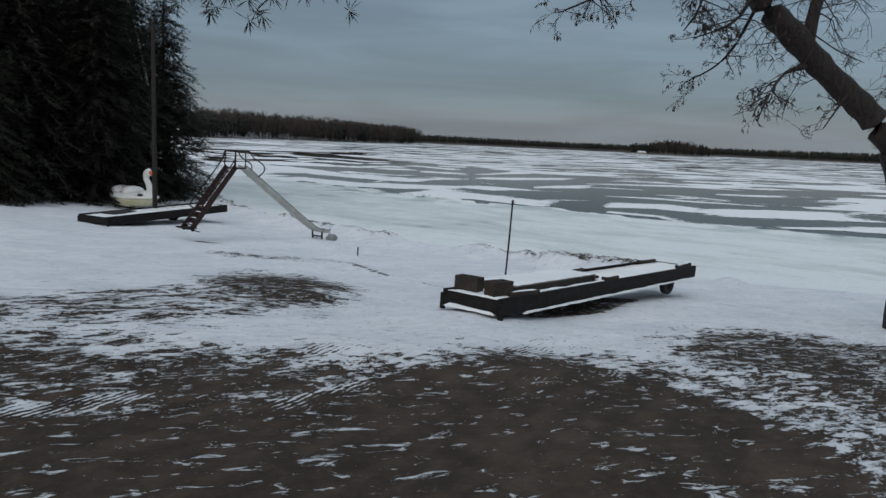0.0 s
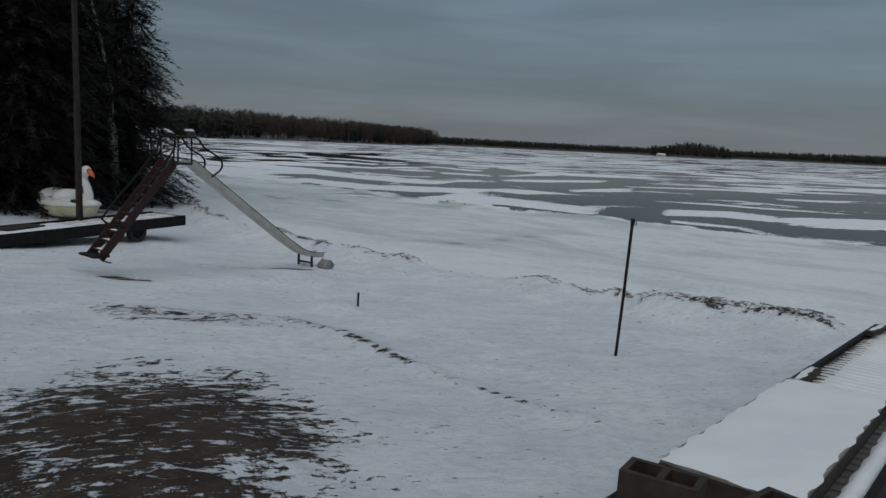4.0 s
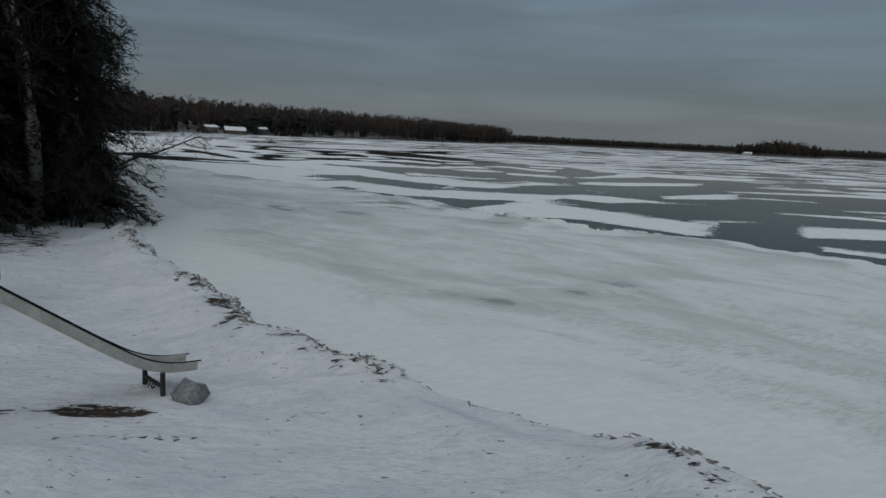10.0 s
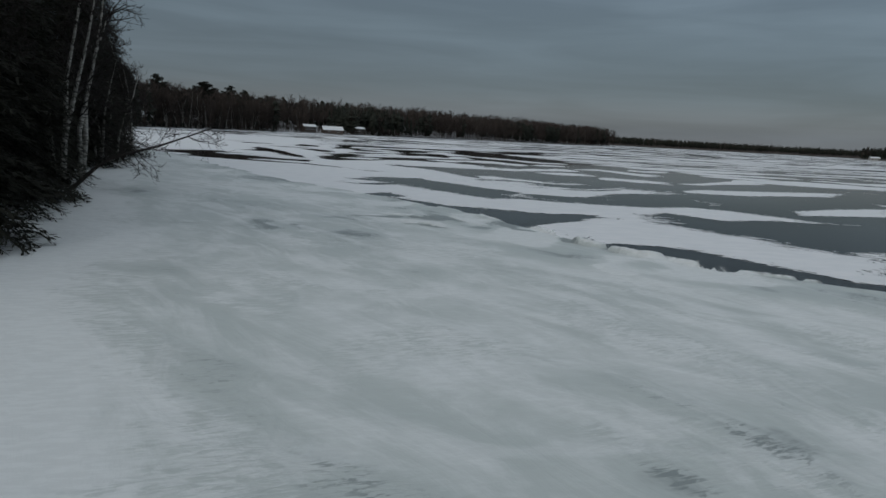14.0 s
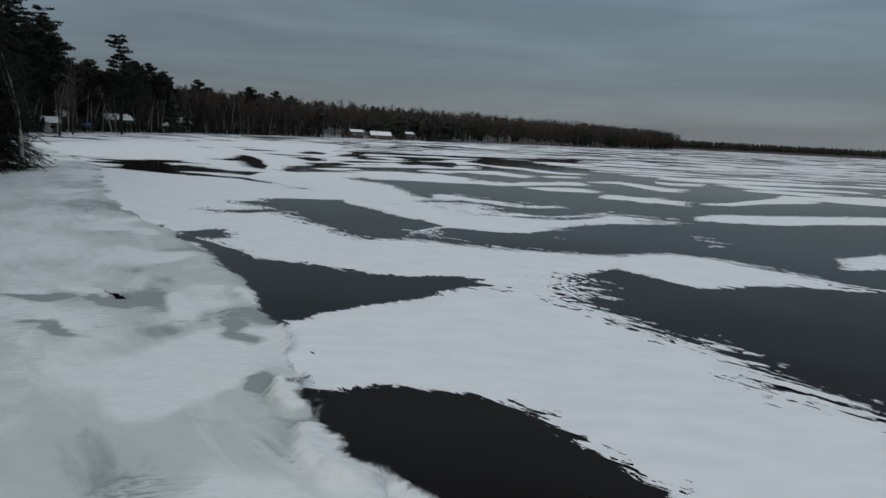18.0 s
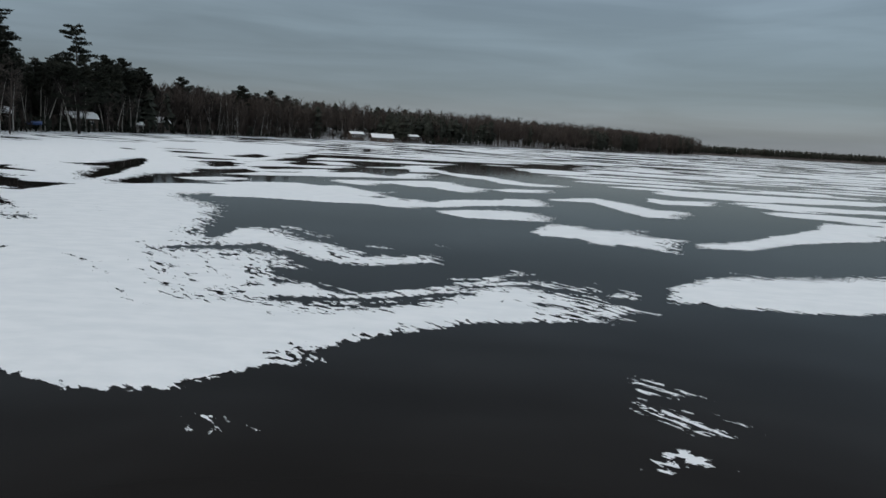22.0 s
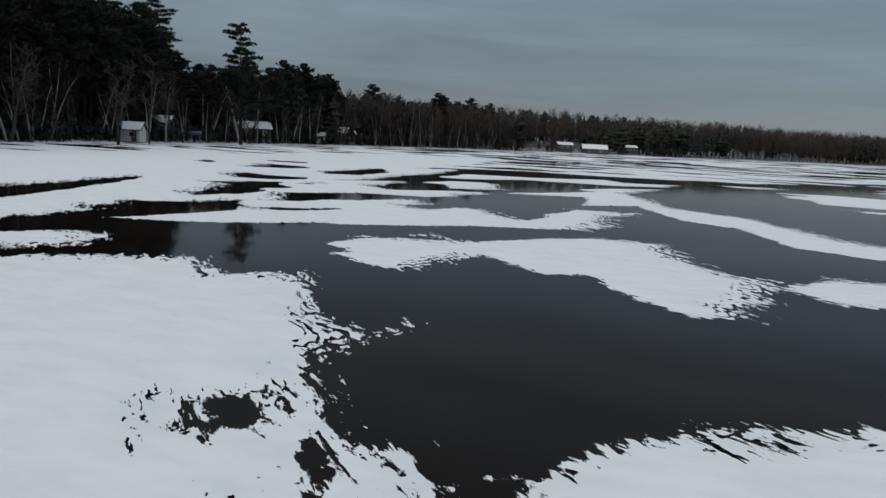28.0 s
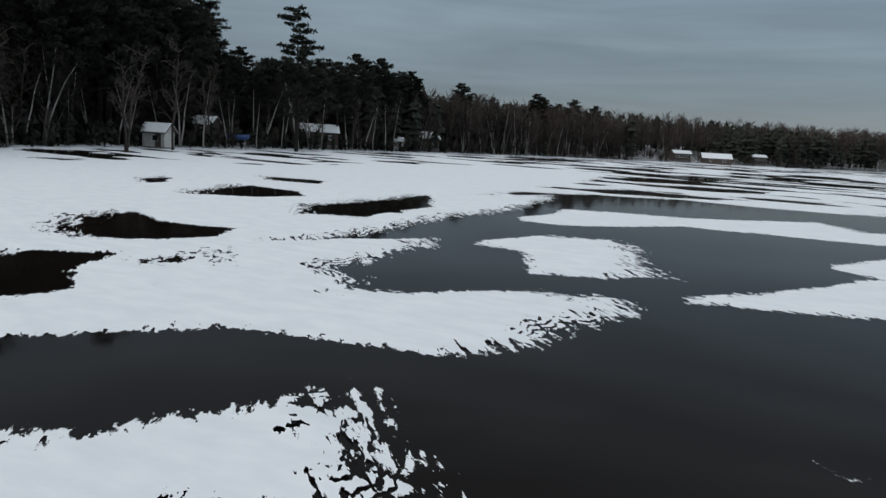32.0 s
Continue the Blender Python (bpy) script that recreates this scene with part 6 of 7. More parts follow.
def limbs(s, p, d, length, rad, depth, r, droop=0.0, kids=(3, 5), wig=0.25, sides=5, tips=None, thin=0.0045):
    """A tapering limb that wanders, with smaller limbs off it."""
    n = 4 if depth > 0 else 3
    pts, dirs, q = [Vector(p)], [], Vector(d).normalized()
    for i in range(n):
        q = (q + Vector((r.uniform(-wig, wig), r.uniform(-wig, wig), r.uniform(-wig, wig) * 0.7 - droop))).normalized()
        dirs.append(q.copy())
        pts.append(pts[-1] + q * (length / n))
    end = max(thin, rad * (0.35 if depth > 0 else 0.3))
    s.tube(pts, [rad + (end - rad) * i / n for i in range(n + 1)], sides if depth > 1 else 3, cap=False)
    if depth > 0:
        for i in range(r.randint(*kids)):
            w = r.uniform(0.25, 1.0) * n
            k = min(int(w), n - 1)
            at = pts[k].lerp(pts[k + 1], w - k)
            side = dirs[k].orthogonal().normalized()
            side.rotate(Matrix.Rotation(r.uniform(0, 6.28), 3, dirs[k]))
            nd = (dirs[k] * r.uniform(0.35, 0.9) + side * r.uniform(0.5, 1.0)).normalized()
            limbs(s, at, nd, length * r.uniform(0.38, 0.62), max(thin, rad * r.uniform(0.32, 0.5)), depth - 1, r, droop, kids, wig, sides, tips, thin)
    elif tips is not None:
        tips.append(pts[-1])


def birch(h, seed, label, stems=2, lean=0.18, white=True, depth=3, name="birch_tree", group="bare birches", thin=0.010):
    r = random.Random(seed)
    t = root(name, label, "tree", group)
    s, tw = Soup(), Soup()
    for i in range(stems):
        hh = h * r.uniform(0.75, 1.0)
        a = r.uniform(0, 6.28)
        off = Vector((math.cos(a), math.sin(a), 0)) * lean * r.uniform(0.4, 1.3)
        pts = [Vector((0, 0, -0.3)) + off * 0.4]
        for q in (0.25, 0.5, 0.75, 1.0):
            pts.append(off * hh * q * (0.5 + 0.5 * q) + Vector((r.uniform(-.2, .2), r.uniform(-.2, .2), hh * q)))
        rad = 0.0105 * h + 0.03
        s.tube(pts, [rad, rad * 0.85, rad * 0.62, rad * 0.38, 0.015], 6)
        for b in range(int(9 + h)):
            w = r.uniform(0.3, 0.99) * 4
            k = min(int(w), 3)
            at = pts[k].lerp(pts[k + 1], w - k)
            a = r.uniform(0, 6.28)
            d = Vector((math.cos(a), math.sin(a), r.uniform(0.5, 1.3)))
            limbs(tw, at, d, h * r.uniform(0.13, 0.26) * (1.2 - 0.15 * w), rad * 0.30, depth - 1, r, 0.02, (3, 5), 0.22, 3, thin=thin)
    part("trunk", s.v, s.f, M_BIRCH if white else M_TWIG, t, soft=True)
    part("crown", tw.v, tw.f, M_BARK if white else M_TWIG, t)
    return t


def plant(proto, x, y, scale=1.0, turn=None, tilt=0.0):
    m = pose(x, y, stand_z(x, y) - 0.05, tilt * rng.uniform(-1, 1), tilt * rng.uniform(-1, 1), rng.uniform(0, 360) if turn is None else turn)
    o = copy_thing(proto, m)
    o.scale = (scale, scale, scale * rng.uniform(0.94, 1.06))
    return o


def first(proto, x, y, turn=0):
    proto.matrix_basis = pose(x, y, stand_z(x, y) - 0.05, 0, 0, turn)
    return proto


DENSE = "dense dark green spruce standing on the snowy bank"
sp1 = first(spruce(15, 3.4, 1, DENSE), -15.8, 35.2)
sp2 = first(spruce(17, 3.8, 2, DENSE), -18.5, 39.5)
sp3 = first(spruce(12, 3.0, 3, DENSE), -14.6, 38.6)
for x, y, k, p in ((-14.6, 31.0, .85, sp1), (-17.2, 29.5, 1.0, sp2), (-20.0, 32.0, 1.05, sp1), (-19.5, 27.0, .95, sp2), (-23, 28.5, 1.1, sp1), (-23.5, 35, 1.1, sp2),
                   (-18.0, 43.2, .9, sp1), (-21.0, 44.5, 1.0, sp2), (-19.6, 46.9, .72, sp3), (-23.5, 49.5, .95, sp1), (-22.6, 40.5, 1.1, sp2), (-27, 53, 1.0, sp2), (-26, 47, 1.1, sp1),
                   (-29.5, 57.5, .9, sp3), (-31, 61.8, 1.0, sp1), (-33.8, 64.5, 1.05, sp2), (-36.0, 68.8, .95, sp1), (-38.5, 73.5, 1.0, sp3), (-42, 76, 1.1, sp2), (-27, 41, 1.2, sp1),
                   (-32, 52, 1.2, sp2), (-37, 62, 1.2, sp1), (-28, 32, 1.2, sp2), (-31, 43, 1.2, sp1), (-20.8, 23.0, 1.0, sp1), (-25, 22, 1.1, sp2), (-29, 25, 1.15, sp1), (-16.2, 26.2, .62, sp3)):
    plant(p, x, y, k)

BARE = "bare birch with pale bark beside dark spruces"
b1 = first(birch(12, 21, BARE, 2, 0.15), -14.6, 37.4)
b2 = first(birch(9, 22, BARE, 3, 0.28), -21.4, 50.2)
b3 = first(birch(13, 23, "slender bare birch on the far bank", 1, 0.12, depth=2, thin=0.022), -117, 136)
b4 = first(birch(12, 24, "many-stemmed bare birch leaning over the ice", 2, 0.30, depth=2, thin=0.026), -122, 144)
b5 = first(birch(13, 25, "grey leafless tree in the shore woods", 2, 0.15, False, 2, "leafless_tree", "leafless shore trees", 0.025), -116, 150)
b6 = first(birch(15, 26, "tall grey leafless tree in the shore woods", 1, 0.10, False, 2, "leafless_tree", "leafless shore trees", 0.025), -121, 158)
for x, y, k, p in ((-16.4, 41.6, .9, b1), (-25.2, 55.6, .9, b1), (-30.2, 62.8, .8, b2), (-34.6, 69.6, .9, b2), (-37.4, 75.2, .8, b1)):
    plant(p, x, y, k)

TALL = "tall ragged white pine above the shore woods"
wp1 = first(pine(24, 6.2, 31, TALL, 0.26, 19), -133.8, 185.2)
wp2 = first(pine(27, 6.8, 32, TALL, 0.28, 21), -145.2, 173.4, 90)
rp1 = first(pine(17, 3.6, 33, "round-topped red pine in the shore woods", 0.42, 15, True), -150, 205)
for x, y, k, p in ((-150, 166, 1.05, wp1), (-154, 178, .95, wp2), (-137, 160, .9, wp2), (-128, 146, .85, wp1), (-146, 156, 1.0, wp2),
                   (-156, 214, 1.1, rp1), (-160, 224, 1.15, rp1), (-163, 233, 1.0, rp1), (-168, 240, 1.05, rp1), (-152, 197, .8, rp1), (-172, 262, 1.0, rp1), (-176, 300, 1.05, rp1)):
    plant(p, x, y, k)


BAY = FAR_SHORE[:9]
HOUSES = [(-127.5, 158.8, 3.2), (-141, 170.5, 3.6), (-152.5, 201.5, 4.5), (-158.8, 228.5, 2.5), (-164.5, 242.5, 3.5), (-165, 343, 8), (-157.5, 360, 9), (-151, 374, 12), (-147, 399, 8)]


def clear_of_houses(x, y):
    """True where no house, nor the shore straight before it, is in the way."""
    return all(math.hypot(x - hx, y - hy) > r and (r < 5 or math.hypot(x - hx - r * 0.8, y - hy + r * 0.6) > r * 0.8) for hx, hy, r in HOUSES)


bay_length = sum(math.dist(a, b) for a, b in zip(BAY, BAY[1:]))
CANOPY = [(0, 20), (50, 23), (85, 24.5), (103, 23.5), (112, 22), (121, 22), (129, 13.5), (138, 18), (150, 18), (156, 15.5), (164, 18),
          (176, 20), (187, 20.5), (194, 15.5), (204, 12.5), (214, 15.5), (225, 16), (240, 13), (295, 12)]


def canopy(d):
    """Height of the tree tops above the ice along the bay."""
    for (a, ha), (b, hb) in zip(CANOPY, CANOPY[1:]):
        if a <= d <= b:
            return ha + (hb - ha) * (d - a) / (b - a)
    return CANOPY[-1][1]


def bay_spot(d, off):
    x, y, n = along(BAY, d / bay_length)
    return x + n.x * off, y + n.y * off


# pale birches and grey trees in front
for i in range(115):
    d = 30 + (bay_length - 30) * (i + rng.random()) / 115
    x, y = bay_spot(d, 0.8 + 5 * rng.random() ** 1.5)
    if clear_of_houses(x, y):
        plant(rng.choice((b3, b3, b4, b4, b4, b5)), x, y, rng.uniform(0.6, 1.05), tilt=9)
# the dark conifers behind them
for i in range(330):
    d = 30 + 195 * (i + rng.random()) / 330
    off = 5.5 + 26 * rng.random()
    x, y = bay_spot(d, off)
    if not clear_of_houses(x, y):
        continue
    top = canopy(d) * (1 + (off - 14) / 120) - stand_z(x, y)
    kind, tall = rng.choice(((sp1, 15), (sp2, 17), (sp3, 12), (rp1, 17), (rp1, 17), (rp1, 17)))
    plant(kind, x, y, max(0.4, top * (rng.uniform(0.55, 1.0) if i % 3 else rng.uniform(0.9, 1.02)) / tall))
for i in range(110):
    d = 45 + 70 * (i + rng.random()) / 110
    off = 4.5 + 12 * rng.random()
    x, y = bay_spot(d, off)
    if clear_of_houses(x, y):
        plant(rng.choice((sp1, sp2, rp1)), x, y, max(0.5, (canopy(d) - stand_z(x, y)) * rng.uniform(0.5, 1.05) / 16))
for i in range(60):
    d = 215 + 75 * (i + rng.random()) / 60
    x, y = bay_spot(d, 6 + 34 * rng.random())
    if clear_of_houses(x, y):
        plant(rng.choice((b5, b6, b6, b6, rp1, sp3)), x, y, rng.uniform(0.75, 1.05))


# leafless shrubs and leaning saplings along the near bank
def shrub(h, seed, label):
    r = random.Random(seed)
    t = root("shrub", label, "shrub", "bare shrubs on the bank")
    for i in range(r.randint(8, 11)):
        s = Soup()
        a = r.uniform(0, 6.28)
        limbs(s, (0.15 * math.cos(a), 0.15 * math.sin(a), -0.1), (math.cos(a) * 0.55, math.sin(a) * 0.55, 1.0), h * r.uniform(0.6, 1.0), 0.016, 3, r, 0.0, (3, 5), 0.24, 4, None, 0.006)
        part("stem", s.v, s.f, M_BARK, t)
    return t


SHRUB = "tangle of bare dark shrub stems at the bank's edge"
sh1, sh2, sh3 = (shrub(h, sd, SHRUB) for h, sd in ((2.4, 51), (3.0, 52), (1.7, 53)))
bank = HOME_SHORE[9:] + FAR_SHORE[:1]
for i in range(56):
    x, y, n = along(bank, (i + rng.random()) / 56)
    off = 1.8 + 3.2 * rng.random()
    q = (sh1, sh2, sh3)[i % 3]
    if i < 3:
        first(q, x + n.x * off, y + n.y * off)
    else:
        plant(q, x + n.x * off, y + n.y * off, rng.uniform(0.6, 1.15))


# far woods: thousands of trees, each a simple one
def woods(name, spots, conifer, label, seed, height=(11, 16), fan=3.0, sprays=(46, 64)):
    r = np.random.RandomState(seed)
    V, F, n = [], [], 0
    for (x, y, z) in spots:
        h = r.uniform(*height)
        if r.rand() < conifer(x, y):
            k, w = 6, h * r.uniform(0.15, 0.24)
            shape = (0.35, 0.7, 0.95, 1.05, 1.0, 0.95, 0.75, 0.5) if r.rand() < 0.7 else (0.8, 1.0, 0.9, 0.8, 0.65, 0.5, 0.38, 0.22)
            for t in range(8):
                zz, ww = z + h * (0.12 + 0.105 * t), w * shape[t]
                a = r.rand() * 6 + np.arange(k) * 2 * np.pi / k + r.uniform(-.3, .3, k)
                rad = ww * r.uniform(0.35, 1.2, k)
                ring = np.stack([x + rad * np.cos(a), y + rad * np.sin(a), zz + r.uniform(-.5, .35, k)], 1)
                V.extend(ring.tolist() + [[x + r.uniform(-.5, .5), y, zz + h * (0.13 if t < 7 else 0.08)]])
                F.extend((n + j, n + (j + 1) % k, n + k) for j in range(k))
                n += k + 1
            MAT.extend([0] * (8 * k))
        else:
            m = r.randint(*sprays)
            lean = r.uniform(-.06, .06, 2)
            V.extend([[x - 0.11, y, z - 1], [x + 0.11, y, z - 1], [x + lean[0] * h, y + lean[1] * h, z + h]])
            V.extend([[x, y - 0.16, z - 1], [x, y + 0.16, z - 1], [x + lean[0] * h, y + lean[1] * h, z + h]])
            F.extend([(n, n + 1, n + 2), (n + 3, n + 4, n + 5)])
            MAT.extend([2 if r.rand() < 0.12 else 1] * 2)
            n += 6
            q, a = r.uniform(0.25, 0.97, m), r.rand(m) * 6.28
            L = h * r.uniform(0.12, 0.30, m) * (1.25 - q) + 0.4
            p = np.stack([x + lean[0] * h * q, y + lean[1] * h * q, z + h * q], 1)
            tip = p + np.stack([L * np.cos(a), L * np.sin(a), L * r.uniform(0.8, 1.7, m)], 1)
            w = np.stack([-np.sin(a), np.cos(a), 0.3 + 0 * a], 1) * r.uniform(0.04, 0.09, (m, 1))
            kink = p + (tip - p) * 0.5 + np.stack([w[:, 1], -w[:, 0], 0 * a], 1) * fan
            V.extend(np.stack([p - w, p + w, tip, kink], 1).reshape(-1, 3).tolist())
            for j in range(m):
                F.extend(((n, n + 1, n + 2), (n, n + 3, n + 2)))
                n += 4
            MAT.extend([1] * (2 * m))
    me = bpy.data.meshes.new(name)
    me.from_pydata(V, [], F)
    for mt in (M_PINE, M_WOODS, M_BIRCH):
        me.materials.append(mt)
    me.polygons.foreach_set("material_index", np.array(MAT[-len(F):], np.int32))
    return tagged(new(name, me), label, "woods", kind="stuff")


MAT = []
spots, low_spots = [], []
wr = np.random.RandomState(4)
for i in range(2300):
    s = wr.rand()
    x, y, n = along(FAR_SHORE[5:] + [(-45, 748)], s)
    off = 1.5 + 60 * wr.rand() ** 1.3
    spots.append((x + n.x * off, y + n.y * off))
for i in range(900):
    x, y, n = along(FAR_SHORE[:6], wr.rand())
    off = 20 + 70 * wr.rand()
    spots.append((x + n.x * off, y + n.y * off))
for i in range(260):
    x, y, n = along(HOME_SHORE[9:] + FAR_SHORE[:2], wr.rand())
    off = 14 + 50 * wr.rand()
    spots.append((x + n.x * off, y + n.y * off))
P = np.array(spots)
Zs = ground_height(P[:, 0], P[:, 1])
spots = [(x, y, z) for (x, y), z in zip(spots, Zs) if clear_of_houses(x, y)]


SX, SY = np.array([q[0] for q in spots]), np.array([q[1] for q in spots])
share = 0.05 + 0.7 * (vnoise(SX / 30, SY / 30, 9) > 0.70) + 0.8 * ((inland(SX, SY) > 34) & (SY > 215) & (SY < 470)) + 0.9 * (SY < 235)
RIDGE = dict(zip(zip(SX.tolist(), SY.tolist()), np.minimum(0.95, share).tolist()))


def ridge(x, y):
    """How likely a tree of the far woods is a conifer."""
    return RIDGE[x, y]


for i in range(1300):
    x, y, n = along(FAR_SHORE[:10], wr.rand())
    off = 0.8 + 12 * wr.rand() ** 1.4
    low_spots.append((x + n.x * off, y + n.y * off))
woods("far_woods", spots, ridge, "leafless grey woods with dark conifers along the far shore", 6)

MAT = []
P = np.array(low_spots)
Zs = ground_height(P[:, 0], P[:, 1])
woods("shore_brush", [(x, y, z) for (x, y), z in zip(low_spots, Zs) if clear_of_houses(x, y)], lambda x, y: 0.7 if y < 250 else 0.25, "tangled dark brush at the water's edge", 12, (1.6, 4.6), 2.0, (22, 34))
MAT = []
spots = []
for i in range(6000):
    a = radians(wr.uniform(-10, 44))
    R = 1900 + 320 * math.sin(a * 7) + wr.uniform(0, 120)
    spots.append((R * math.sin(a), R * math.cos(a), 1 + wr.uniform(0, 4)))
woods("opposite_shore_woods", spots, lambda x, y: 0.6, "low dark line of woods across the lake", 7, (12, 20), 7.0, (14, 20))
MAT = []
spots = []
for i in range(420):
    a, q = wr.rand() * 6.28, wr.rand() ** 0.5
    x, y = 272 + 50 * q * math.cos(a), 880 + 16 * q * math.sin(a)
    spots.append((x, y, 0.5 + 7 * (1 - q)))
woods("island_woods", spots, lambda x, y: 0.35 + 0.4 * (x < 250), "wooded island out on the frozen lake", 8, (7, 13))
# low land under the opposite shore and the island
for nm, cx, cy, rx, ry, hh, lb in (("island_bank", 272, 880, 58, 20, 2.5, "low snowy bank of an island"),):
    s = Soup()
    for k in range(4):
        q = (1, 0.8, 0.5, 0.05)[k]
        for j in range(24):
            a = j * math.pi / 12
            s.v.append((cx + rx * q * math.cos(a) * (1 + 0.1 * math.sin(3 * a)), cy + ry * q * math.sin(a), (-0.2, 0.7, 1.6, hh)[k]))
    for k in range(3):
        for j in range(24):
            s.f.append((k * 24 + j, k * 24 + (j + 1) % 24, (k + 1) * 24 + (j + 1) % 24, (k + 1) * 24 + j))
    me = bpy.data.meshes.new(nm)
    me.from_pydata(s.v, [], s.f)
    me.materials.append(M_STONE)
    tagged(new(nm, me), lb, "shore", kind="structure")
s = Soup()
for k, (dr, z) in enumerate(((-40, -0.3), (-8, 1.2), (60, 5.0), (260, 12.0), (420, 0.0))):
    for j in range(56):
        a = radians(-12 + j)
        R = 1900 + 320 * math.sin(a * 7) + dr
        s.v.append((R * math.sin(a), R * math.cos(a), z))
for k in range(4):
    for j in range(55):
        s.f.append((k * 56 + j, k * 56 + j + 1, (k + 1) * 56 + j + 1, (k + 1) * 56 + j))
me = bpy.data.meshes.new("opposite_shore")
me.from_pydata(s.v, [], s.f)
me.materials.append(M_WOODS)
tagged(new("opposite_shore", me), "low wooded land across the lake", "shore", kind="structure")

# ---- the old tree and the pine bough by the drive ----
tr = root("old_oak", "old leaning tree with bare drooping twigs and withered leaves", "tree")
tr.matrix_basis = pose(8.75, 13.2, stand_z(8.75, 13.2) - 0.1)
base = Vector(tr.matrix_basis.translation)
s, tw, tips = Soup(), Soup(), []
r = random.Random(5)
to = lambda x, y, z: Vector((x, y, z)) - base


def gnarled(pts, radii, steps, sides=11):
    """A limb of uneven girth through a few points."""
    c = curve(pts, steps)
    out = []
    for i in range(len(c)):
        u = i / (len(c) - 1) * (len(radii) - 1)
        q = min(int(u), len(radii) - 2)
        out.append((radii[q] + (radii[q + 1] - radii[q]) * (u - q)) * r.uniform(0.92, 1.10))
    return c, out


fork = to(8.15, 13.2, 3.95)
s.tube(*gnarled([Vector((0.05, 0, -0.3)), to(8.68, 13.2, 1.6), to(8.5, 13.2, 2.8), fork], [0.42, 0.31, 0.27, 0.30], 5), 12)
part("trunk", s.v, s.f, M_BARK, tr, soft=True)
arms = [([fork, to(7.5, 13.2, 4.6), to(6.68, 13.2, 5.27), to(6.0, 13.2, 5.9), to(5.35, 13.2, 6.5), to(4.7, 13.1, 7.5), to(4.3, 13.0, 8.6)], [0.25, 0.23, 0.22, 0.22, 0.20, 0.16, 0.11], 10, 1.25),
        ([fork, to(8.7, 13.3, 4.9), to(9.3, 13.4, 6.8), to(9.6, 13.6, 9.0)], [0.26, 0.22, 0.17, 0.10], 26, 1.5),
        ([to(6.3, 13.2, 5.7), to(6.45, 13.3, 6.5), to(6.8, 13.4, 7.6)], [0.12, 0.10, 0.07], 24, 1.4),
        ([to(8.3, 13.2, 4.2), to(8.5, 12.9, 4.75), to(8.55, 12.8, 5.3)], [0.07, 0.06, 0.05], 10, 0.9),
        ([to(5.5, 13.3, 6.6), to(5.42, 14.2, 5.80), to(5.13, 14.4, 5.40), to(4.62, 14.5, 5.09)], [0.035, 0.026, 0.018, 0.007], 11, 0.55),
        ([to(5.3, 13.1, 6.7), to(5.05, 13.0, 6.2), to(4.7, 12.8, 5.9), to(4.1, 12.6, 5.65)], [0.04, 0.03, 0.02, 0.009], 15, 0.6),
        ([to(4.7, 13.0, 7.4), to(4.3, 12.9, 6.8), to(4.2, 12.7, 6.2), to(3.9, 12.5, 5.75)], [0.05, 0.034, 0.022, 0.010], 16, 0.6),
        ([to(6.36, 13.2, 5.36), to(5.75, 12.7, 5.16), to(5.3, 12.2, 4.75), to(5.02, 11.9, 4.3)], [0.06, 0.030, 0.018, 0.007], 15, 0.5),
        ([to(7.1, 13.1, 4.95), to(6.7, 12.7, 4.6), to(6.4, 12.5, 4.25)], [0.03, 0.018, 0.007], 6, 0.45),
        ([to(4.4, 13.0, 8.0), to(3.6, 12.9, 7.0), to(2.9, 12.6, 6.5), to(2.3, 12.3, 6.15), to(1.75, 12.0, 5.86)], [0.06, 0.042, 0.03, 0.02, 0.009], 18, 0.6)]
for pts, radii, twigs, reach in arms:
    s = Soup()
    c, rad = gnarled(pts, radii, 5)
    s.tube(c, rad, 9)
    part("limb", s.v, s.f, M_BARK, tr, soft=True)
    for i in range(twigs):
        q = r.randint(len(c) // 4, len(c) - 1)
        a = r.uniform(0, 6.28)
        d = Vector((math.cos(a) - 0.3, 0.7 * math.sin(a), r.uniform(-0.8, 0.35)))
        limbs(tw, c[q], d, reach * r.uniform(0.45, 1.0), min(0.016, rad[q] * 0.7), 3, r, 0.07, (2, 4), 0.40, 4, tips, 0.0035)
part("crown", tw.v, tw.f, M_BARK, tr)
lv = Soup()
for p in tips:
    if r.random() < 0.07:
        for k in range(r.randint(1, 4)):
            d = Vector((r.uniform(-.5, .5), r.uniform(-.5, .5), -1)).normalized()
            lv.blade(p, d, d.orthogonal().normalized(), r.uniform(0.06, 0.12), 0.022)
part("withered_foliage", lv.v, lv.f, M_DEAD, tr)

